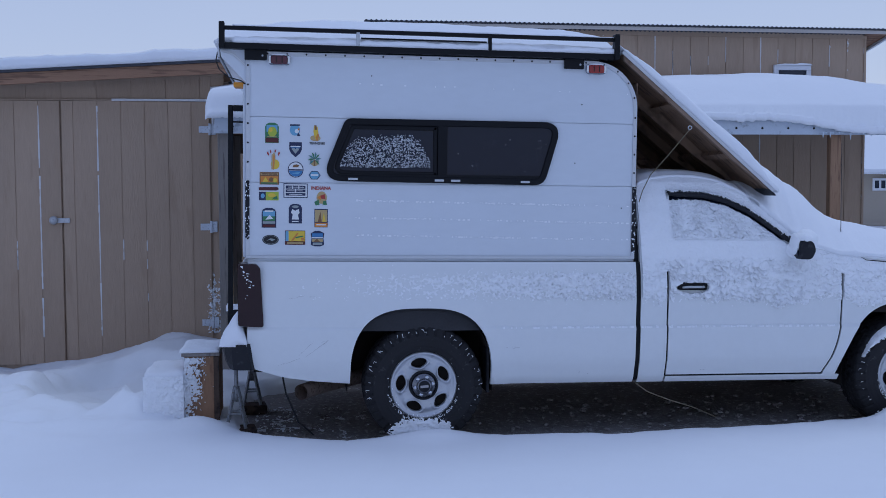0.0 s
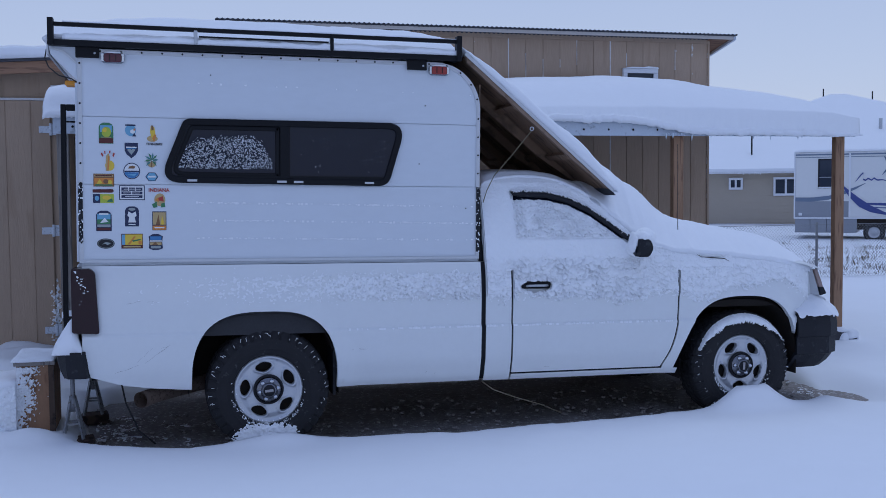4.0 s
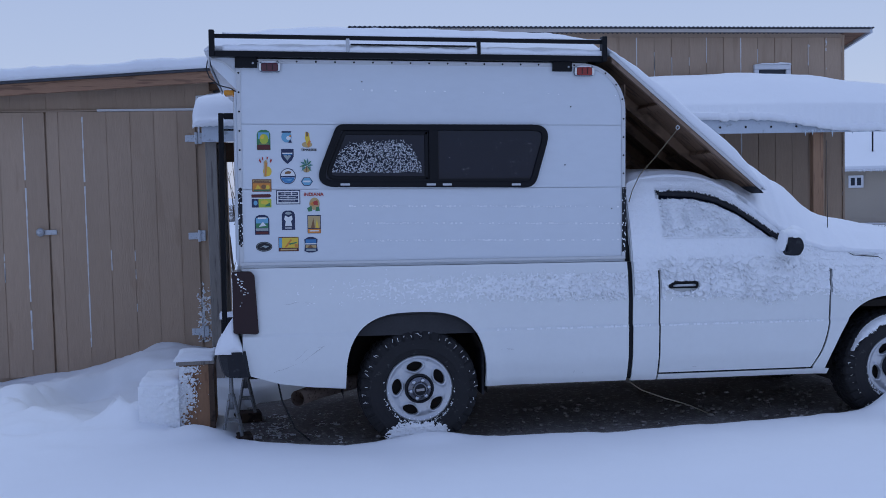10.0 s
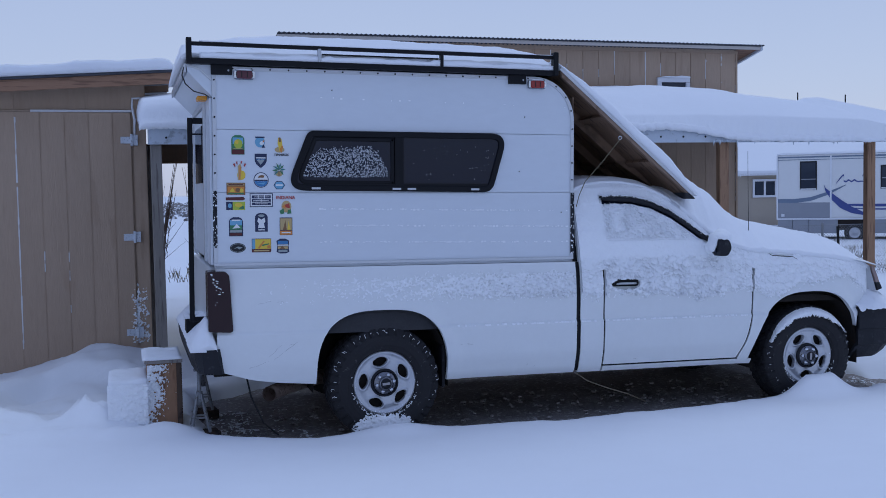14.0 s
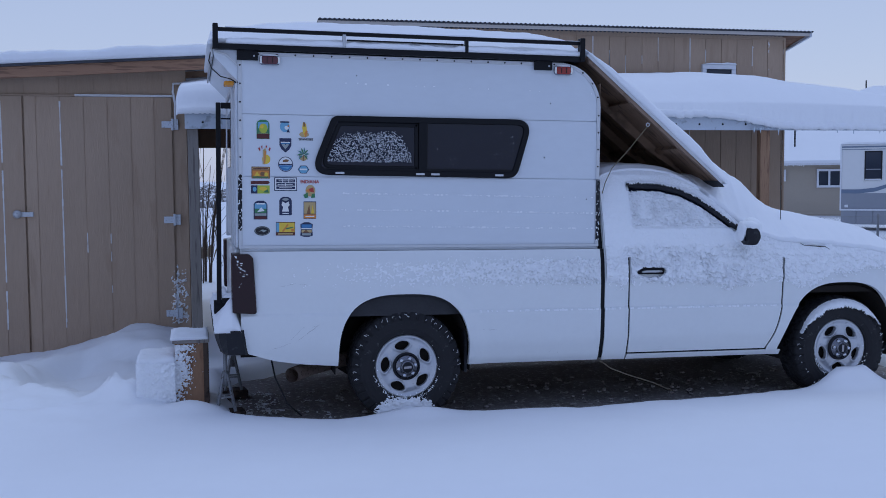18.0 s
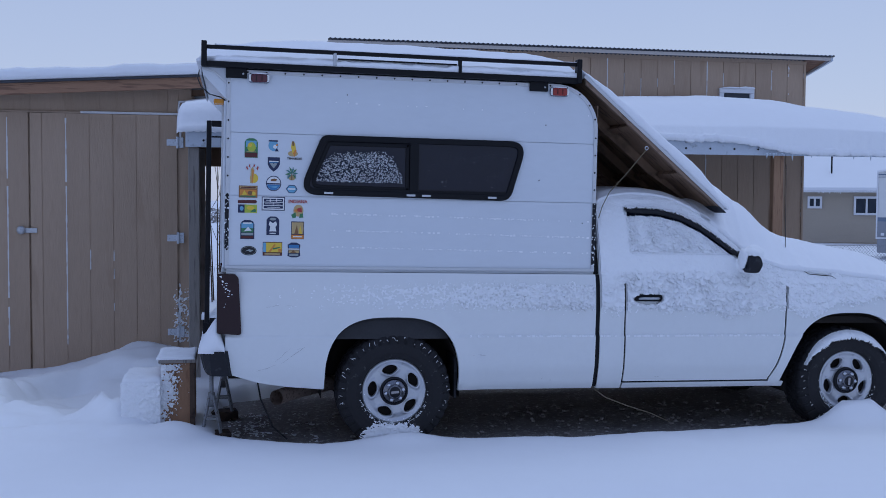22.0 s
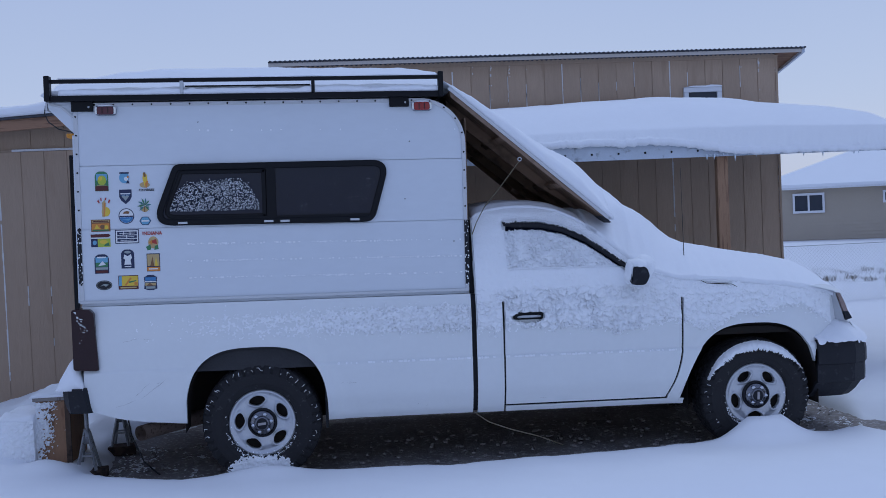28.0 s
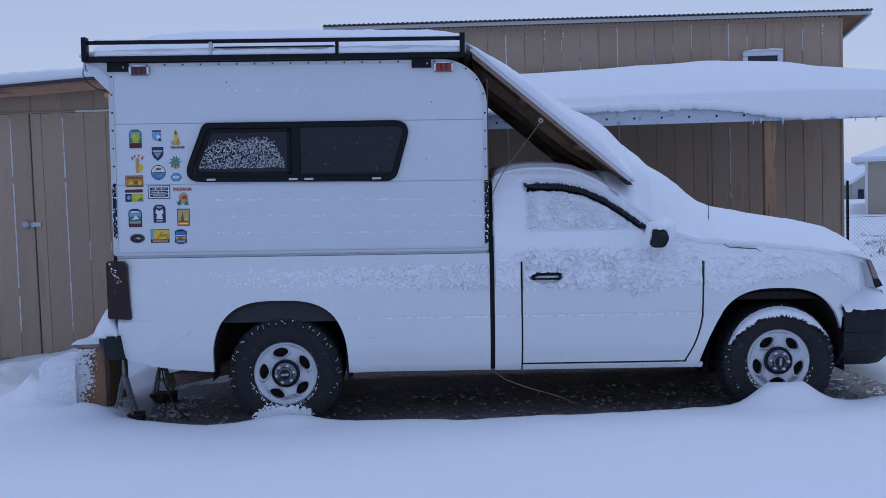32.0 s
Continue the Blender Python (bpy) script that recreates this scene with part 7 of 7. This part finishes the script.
def sticker(cx, cz, w, h, shapes, label):
    """A thin decal: shapes are (ink, polygon in -1..1), each laid a hair above the last."""
    cx -= 0.04
    base = None
    for i, (ink, poly) in enumerate(shapes):
        bm = prism(bmesh.new(), [(cx + x * w, cz + z * h) for x, z in poly], CYN - 0.0016 - 0.0005 * i, CYN - 0.0004 - 0.0005 * i)
        if base is None:
            base = part("sticker", bm, INK[ink], camper, label)
        else:
            part("print", bm, INK[ink], base)
ARCH = [(-1, -1), (1, -1), (1, 0.6), (0.8, 0.85), (0.4, 1), (-0.4, 1), (-0.8, 0.85), (-1, 0.6)]
SHIELD = [(0, -1), (0.7, -0.5), (1, 0), (1, 1), (-1, 1), (-1, 0), (-0.7, -0.5)]
HEX = [(-1, 0), (-0.5, 0.85), (0.5, 0.85), (1, 0), (0.5, -0.85), (-0.5, -0.85)]
sticker(-0.930, 1.991, 0.042, 0.063, [("green", ARCH), ("sky", rect(-0.8, 0.8, 0.1, 0.75)), ("lime", disc(0.05, 0.1, 0.65, 0.5)), ("yellow", disc(-0.2, 0.3, 0.3, 0.22)), ("maroon", rect(-0.95, 0.95, -0.96, -0.48)), ("tan", rect(-0.7, 0.7, -0.42, -0.36))], "green arched sticker with a dark red foot")
sticker(-0.782, 2.011, 0.040, 0.037, [("sky", disc(-0.15, 0.0, 0.8, 0.95)), ("navy", rect(-0.9, 0.6, 0.7, 0.95)), ("white", disc(0.15, -0.2, 0.35, 0.35)), ("orange", rect(0.3, 0.55, -0.05, 0.3)), ("navy", [(0.1, -1), (0.4, -0.4), (0.7, -1)])], "round blue and orange sticker")
sticker(-0.652, 1.984, 0.043, 0.062, [("tan", disc(-0.2, -0.35, 0.75, 0.3)), ("yellow", [(-0.2, -0.5), (0.3, -0.2), (0.1, 0.8), (-0.4, 0.9), (-0.5, 0.3)]), ("brown", [(-0.3, 0.45), (0.0, 0.5), (-0.05, 0.95), (-0.35, 0.95)]), ("orange", [(0.05, -0.7), (0.35, 0.0), (0.1, 0.1), (-0.2, -0.3)])], "tan and brown cut-out sticker with dark lettering")
sticker(-0.784, 1.888, 0.039, 0.047, [("navy", SHIELD), ("white", rect(-0.8, 0.8, 0.35, 0.5)), ("grey", [(0, -0.55), (0.6, 0.1), (0.2, 0.3), (0, 0.05), (-0.25, 0.3), (-0.65, 0.1)]), ("blue", rect(-0.75, 0.75, 0.2, 0.3))], "dark blue shield sticker with pale peaks")
sticker(-0.921, 1.823, 0.043, 0.062, [("yellow", disc(0.25, -0.45, 0.62, 0.5)), ("tan", [(-0.3, -0.95), (0.1, -1), (0.3, 0.4), (0.1, 0.75), (-0.25, 0.5)]), ("orange", [(-0.1, -0.9), (0.1, -0.9), (0.2, 0.4), (0.0, 0.5)]), ("red", [(-0.95, 0.65), (-0.7, 0.4), (-0.6, 0.5), (-0.8, 0.85)]), ("red", [(-0.45, 0.7), (-0.3, 0.65), (-0.35, 1), (-0.5, 0.95)]), ("red", [(0.15, 0.75), (0.3, 0.75), (0.4, 1), (0.2, 1)]), ("red", [(0.6, 0.55), (0.75, 0.4), (0.95, 0.7), (0.8, 0.85)])], "yellow and red fan-shaped sticker")
sticker(-0.667, 1.829, 0.047, 0.052, [("grey", disc(0, -0.25, 0.62, 0.55, 11)), ("tan", disc(0.05, -0.5, 0.45, 0.3))] + [("green" if k % 2 else "teal", [(0.05, 0.0), (0.05 + 0.55 * math.cos(a - 0.22), 0.05 + 0.55 * math.sin(a - 0.22)), (0.95 * math.cos(a), 0.95 * math.sin(a)), (0.05 + 0.5 * math.cos(a + 0.2), 0.05 + 0.5 * math.sin(a + 0.2))]) for k, a in enumerate((0.1, 0.75, 1.35, 1.95, 2.6, 3.25, 3.9, 5.5))] + [("white", [(-0.3, -0.1), (0.25, 0.1), (0.05, -0.15)]), ("brown", rect(-0.05, 0.06, -0.8, 0.0))], "green palm-leaf sticker")
sticker(-0.783, 1.764, 0.049, 0.050, [("navy", disc(0, 0, 1, 1, 28)), ("white", disc(0, 0, 0.9, 0.9, 28)), ("navy", rect(-0.88, 0.88, -0.12, 0.04)), ("blue", [(0.87, -0.15), (0.75, -0.5), (0.4, -0.8), (0, -0.88), (-0.4, -0.8), (-0.75, -0.5), (-0.87, -0.15)]), ("sky", [(0.6, -0.3), (-0.6, -0.45), (0.3, -0.6)]), ("brown", [(-0.4, 0.3), (0.3, 0.3), (0.45, 0.55), (0.1, 0.65), (-0.3, 0.55)])], "round white and blue sticker with a dark bar")
sticker(-0.665, 1.730, 0.038, 0.031, [("navy", HEX), ("sky", [(x * 0.85, y * 0.85) for x, y in HEX]), ("white", rect(-0.6, 0.6, -0.15, 0.2))], "small blue six-sided sticker")
sticker(-0.946, 1.707, 0.060, 0.039, [("brown", rect(-1, 1, -1, 1)), ("tan", rect(-0.9, 0.9, 0.55, 0.85)), ("orange", rect(-0.9, 0.9, -0.85, 0.35)), ("maroon", rect(-0.8, 0.8, 0.62, 0.78)), ("yellow", [(-0.7, -0.6), (-0.4, 0.2), (-0.1, -0.5)]), ("brown", disc(0.2, -0.2, 0.25, 0.35)), ("yellow", disc(0.6, -0.3, 0.2, 0.35)), ("green", rect(-0.85, 0.85, -0.85, -0.65))], "brown framed sticker with orange scenery")
sticker(-0.949, 1.610, 0.062, 0.043, [("white", rect(-1, 1, -1, 0.4)), ("maroon", [(-1, 0.5), (0.8, 0.5), (1, 0.7), (0.85, 1), (-1, 0.95)]), ("navy", rect(-0.98, -0.3, -0.95, 0.3)), ("lime", rect(-0.3, 0.98, -0.95, 0.3)), ("sky", disc(-0.6, -0.3, 0.2, 0.35)), ("yellow", disc(0.3, -0.2, 0.4, 0.3)), ("green", [(0.3, -0.8), (0.9, -0.8), (0.8, -0.3), (0.5, -0.5)])], "dark red and lime striped sticker")
sticker(-0.783, 1.632, 0.075, 0.045, [("navy", rect(-1, 1, -1, 1)), ("white", rect(-0.93, 0.93, -0.88, 0.88)), ("navy", rect(-0.82, 0.82, 0.26, 0.70)), ("navy", rect(-0.82, 0.82, -0.22, 0.16)), ("navy", rect(-0.82, 0.82, -0.70, -0.34)), ("white", rect(-0.62, 0.70, 0.44, 0.52)), ("white", rect(-0.70, 0.62, -0.07, 0.0)), ("white", rect(-0.55, 0.55, -0.56, -0.49)), ("white", rect(-0.30, -0.24, 0.26, 0.70)), ("white", rect(0.24, 0.30, 0.26, 0.70)), ("white", rect(-0.05, 0.01, -0.22, 0.16))], "white framed sticker with dark bars of lettering")
sticker(-0.624, 1.595, 0.047, 0.056, [("tan", disc(0.1, -0.1, 0.7, 0.7)), ("red", [(-0.2, 0.1), (0.5, 0.3), (0.6, -0.3), (0.0, -0.2)]), ("green", [(-0.9, -0.6), (-0.3, -0.3), (-0.2, -0.9), (-0.7, -1)]), ("green", [(0.2, -0.95), (0.8, -0.9), (0.7, -0.4), (0.3, -0.5)]), ("orange", [(-0.5, -0.1), (-0.1, 0.2), (0.0, -0.4)])], "red and green cut-out sticker with red lettering")
sticker(-0.948, 1.460, 0.045, 0.062, [("navy", ARCH), ("sky", rect(-0.85, 0.85, 0.1, 0.7)), ("white", rect(-0.6, 0.6, 0.6, 0.75)), ("green", rect(-0.85, 0.85, -0.3, 0.15)), ("white", [(-0.5, -0.2), (0.1, 0.3), (0.6, -0.1)]), ("grey", rect(-0.85, 0.85, -0.6, -0.35)), ("maroon", rect(-0.85, 0.85, -0.92, -0.68))], "dark arched park sticker")
sticker(-0.784, 1.487, 0.041, 0.061, [("navy", ARCH), ("white", [(-0.5, 0.5), (0, 0.3), (0.5, 0.5), (0.65, 0.1), (0.4, -0.1), (0.55, -0.6), (-0.55, -0.6), (-0.4, -0.1), (-0.65, 0.1)]), ("grey", disc(0, 0.72, 0.5, 0.14)), ("white", rect(-0.5, 0.5, -0.85, -0.75))], "dark blue arched sticker with a white shape")
sticker(-0.623, 1.460, 0.042, 0.058, [("navy", rect(-1, 1, -1, 1)), ("tan", rect(-0.9, 0.9, -0.4, 0.9)), ("brown", [(-0.5, -0.4), (-0.1, 0.7), (0.1, -0.4)]), ("yellow", [(0.2, -0.4), (0.4, 0.6), (0.7, -0.4)]), ("orange", rect(-0.95, 0.95, -0.95, -0.5)), ("white", rect(-0.7, 0.7, -0.78, -0.66))], "tan and orange upright sticker")
sticker(-0.938, 1.322, 0.051, 0.031, [("black", disc(0, 0, 1, 1, 28)), ("grey", disc(0, 0, 0.9, 0.86, 28)), ("black", disc(0, 0, 0.86, 0.8, 28)), ("grey", [(-0.5, -0.2), (0.0, 0.3), (0.6, 0.1), (0.2, -0.3), (-0.1, 0.0)])], "black oval sticker with a pale mark")
sticker(-0.785, 1.336, 0.063, 0.045, [("maroon", rect(-1, 1, -1, 1)), ("yellow", rect(-0.65, 0.95, -0.5, 0.9)), ("sky", rect(-0.95, -0.65, -0.5, 0.9)), ("orange", [(-0.4, -0.4), (0.2, 0.7), (0.35, 0.6), (-0.2, -0.45)]), ("green", [(0.0, 0.1), (0.8, 0.3), (0.8, 0.15), (0.1, -0.1)]), ("orange", rect(0.6, 0.9, -0.4, 0.0)), ("tan", rect(-0.8, 0.8, -0.85, -0.65))], "yellow scenic sticker with a dark red foot")
sticker(-0.645, 1.330, 0.042, 0.049, [("navy", [(-1, -0.8), (-0.4, -1), (0.4, -1), (1, -0.8), (0.9, 0.0), (1, 0.7), (0.4, 1), (-0.4, 1), (-1, 0.7), (-0.9, 0.0)]), ("blue", rect(-0.8, 0.8, 0.25, 0.7)), ("white", rect(-0.85, 0.85, 0.05, 0.2)), ("tan", rect(-0.8, 0.8, -0.4, -0.05)), ("grey", rect(-0.7, 0.7, -0.8, -0.5)), ("brown", [(-0.6, -0.4), (-0.1, 0.0), (0.4, -0.4)])], "blue badge sticker with pale bands")
def lettering(text, x, z, size, ink):
    cu = bpy.data.curves.new("lettering", "FONT")
    cu.body, cu.size, cu.align_x, cu.align_y, cu.extrude = text, size, "CENTER", "CENTER", 0.0003
    cu.offset = size * 0.025
    ob = new("lettering", cu)
    cu.materials.append(INK[ink])
    ob.parent = camper
    ob.matrix_basis = pose(x - 0.04, CYN - 0.0045, z, 90, 0, 0)
    tagged(ob, "small printed sticker word")
lettering("INDIANA", -0.624, 1.648, 0.030, "red")
lettering("TENNESSEE", -0.650, 1.929, 0.019, "black")

# ---------------------------------------------------------------- behind the truck
steps = thing("wooden_steps", "snow-crusted wooden entry steps behind the truck", "steps")
part("side_panel", boxed(-1.545, -1.325, 0.44, 0.462, 0.05, 0.545, 0.003), STEP_WOOD, steps, "orange-brown plywood side")
part("front_stile", boxed(-1.352, -1.316, 0.425, 0.439, 0.05, 0.545, 0.003), ROTTEN, steps, "dark corner stile")
part("side_panel", boxed(-1.545, -1.325, 0.88, 0.902, 0.05, 0.545, 0.003), STEP_WOOD, steps)
part("back_panel", boxed(-1.345, -1.325, 0.463, 0.879, 0.05, 0.545), STEP_WOOD, steps)
part("riser", boxed(-1.545, -1.525, 0.463, 0.879, 0.05, 0.545), STEP_WOOD, steps)
part("tread", boxed(-1.56, -1.31, 0.42, 0.915, 0.547, 0.572, 0.004), GREY_WOOD, steps, "weathered top tread")
part("lower_tread", boxed(-1.78, -1.56, 0.44, 0.90, 0.30, 0.325, 0.004), GREY_WOOD, steps)
part("side_panel", boxed(-1.77, -1.555, 0.45, 0.468, 0.05, 0.298), STEP_WOOD, steps)
snow_slab("tread_snow", list(np.arange(-1.575, -1.30, 0.02)), list(np.arange(0.41, 0.92, 0.02)), lambda x, y: 0.5725, lambda x, y: 0.574 + 0.018 * smooth01((x + 1.585) / 0.04) * smooth01((-1.29 - x) / 0.04) + 0.012 * fbm(x * 6, y * 6), "snow lying on the top tread")
snow_slab("tread_snow", list(np.arange(-1.80, -1.545, 0.015)), list(np.arange(0.38, 0.93, 0.025)), lambda x, y: 0.12, lambda x, y: 0.375 + 0.075 * smooth01((x + 1.84) / 0.05) * smooth01((y - 0.37) / 0.05) + 0.014 * fbm(x * 8, y * 8, 2), "thick snow burying the lower tread")
# snow thrown against the side of the steps
vs, fs = crusted(-1.545, -1.355, 0.10, 0.545, 0.0045, lambda x, z: -0.52 + 0.92 * smooth01((-1.33 - 0.06 * smooth01((0.32 - z) / 0.14) - x) / 0.20) + 0.25 * smooth01((z - 0.50) / 0.04), lambda x, z: 1.0, 0.020, lambda x, z: 0.4385, fine=2.1, rag=1.3)
raw("stuck_snow", vs, fs, SNOW_CRUST, steps, "snow stuck to the plywood side", True, kind="stuff")
vs, fs = crusted(-1.805, -1.54, 0.10, 0.435, 0.005, lambda x, z: 0.75 - 0.2 * smooth01((x + 1.62) / 0.08), lambda x, z: lerp([(-1.83, 0.2), (-1.68, 0.5), (-1.56, 1.0)], x), 0.020, lambda x, z: 0.379, fine=1.7)
raw("stuck_snow", vs, fs, SNOW_CRUST, steps, "snow packed over the lower step", True, kind="stuff")
JACK = mat("dull_grey_steel", (0.26, 0.27, 0.29), 0.55, 0.4, 0.25, 25, 0.2, 60, color2=(0.15, 0.13, 0.12), thr=0.58)
def jack_stand(x, y, z0, h):
    j = thing("jack_stand", "grey steel jack stand under the rear bumper", "jack stand", Matrix.Translation((x, y, z0)), "jack stands under the bumper")
    part("post", tube(bmesh.new(), [(0, 0, h * 0.45), (0, 0, h)], 0.014, 10), JACK, j)
    part("saddle", boxed(-0.035, 0.035, -0.02, 0.02, h, h + 0.014, 0.003), JACK, j)
    part("collar", tube(bmesh.new(), [(0, 0, h * 0.42), (0, 0, h * 0.66)], 0.022, 10), JACK, j)
    for sx, sy in ((-1, -1), (1, -1), (1, 1), (-1, 1)):
        bm = bmesh.new()
        bar(bm, (0.012 * sx, 0.012 * sy, h * 0.62), (0.062 * sx, 0.062 * sy, 0.0), 0.016, 0.016)
        part("leg", bm, JACK, j)
    for s in (-1, 1):
        bm = bmesh.new()
        bar(bm, (-0.045, s * 0.045, h * 0.24), (0.045, s * 0.045, h * 0.24), 0.008, 0.012)
        part("brace", bm, JACK, j)
    return j
jack_stand(-1.205, 0.40, 0.069, 0.416)
jack_stand(-1.13, 1.15, 0.069, 0.416)
for x, y, s in ((-1.18, 0.40, 0.0), (-1.13, 1.15, 0.3)):
    ob = part("wood_block", boxed(-0.10, 0.10, -0.075, 0.075, 0.0, 0.068, 0.006), ROTTEN, None, m=pose(x, y, 0.0, 0, 0, 8))
    tagged(ob, "dark rotten wooden block beneath a jack stand", "wood block", "blocks under the stands")
# sill of snow behind the bumper on the second crossmember
part("hitch_box", boxed(-1.28, -1.16, 0.62, 0.80, 0.70, 0.80, 0.004), BLACK_METAL, truck, "black box behind the tailgate")
snow_slab("box_snow", list(np.arange(-1.29, -1.15, 0.02)), list(np.arange(0.61, 0.82, 0.03)), lambda x, y: 0.801, lambda x, y: 0.835 + 0.01 * fbm(x * 9, y * 9), "snow on the rear box", m=RAKE)
# loose grit and twigs at the edge of the bare strip
r = random.Random(51)
bm = bmesh.new()
for k in range(420):
    x = r.uniform(-1.15, 4.5)
    y = r.uniform(-0.1, 1.2)
    if bare(x, y) < 0.03:
        continue
    s = r.uniform(0.006, 0.020)
    bmesh.ops.create_icosphere(bm, subdivisions=1, radius=s, matrix=Matrix.Translation((x, y, 0.006 + s * 0.3)) @ Matrix.Rotation(r.uniform(0, 6), 4, "Z") @ Matrix.Diagonal((1.4, 0.9, 0.6, 1)))
for v in bm.verts:
    v.co += 0.003 * noise.noise_vector(v.co * 60)
tagged(part("loose_gravel", bm, GRAVEL, None), "loose dark stones on the bare gravel", "stones", kind="stuff")

# thin patches of drifted snow on the gravel
vs, fs, ids = [], [], {}
def dust(i, k):
    x, y = -1.1 + i * 0.012, -0.05 + k * 0.012
    n = 0.55 * fbm(x * 5, y * 8, 12.0) + 0.70 * fbm(x * 60, y * 66, 3.0) + 0.25 * fbm(x * 19, y * 23, 6.0)
    return x, y, n - lerp([(-1.1, -0.02), (-0.7, 0.14), (-0.3, 0.30), (0.3, 0.50), (3.3, 0.55), (3.8, 0.20), (4.4, 0.02)], x)
for i in range(460):
    for k in range(110):
        q = ((i, k), (i + 1, k), (i + 1, k + 1), (i, k + 1))
        cells = [dust(*c) for c in q]
        if min(c[2] for c in cells) > -0.05 and bare(cells[0][0], cells[0][1]) > 0.02:
            for c, (x, y, h) in zip(q, cells):
                if c not in ids:
                    ids[c] = len(vs)
                    vs.append((x, y, 0.005 + 0.025 * min(0.4, h + 0.05)))
            fs.append(tuple(ids[c] for c in q))
tagged(raw("snow_dusting", vs, fs, SNOW_CRUST, None, "", True), "thin patches of drifted snow on the dark gravel", "snow", kind="stuff")
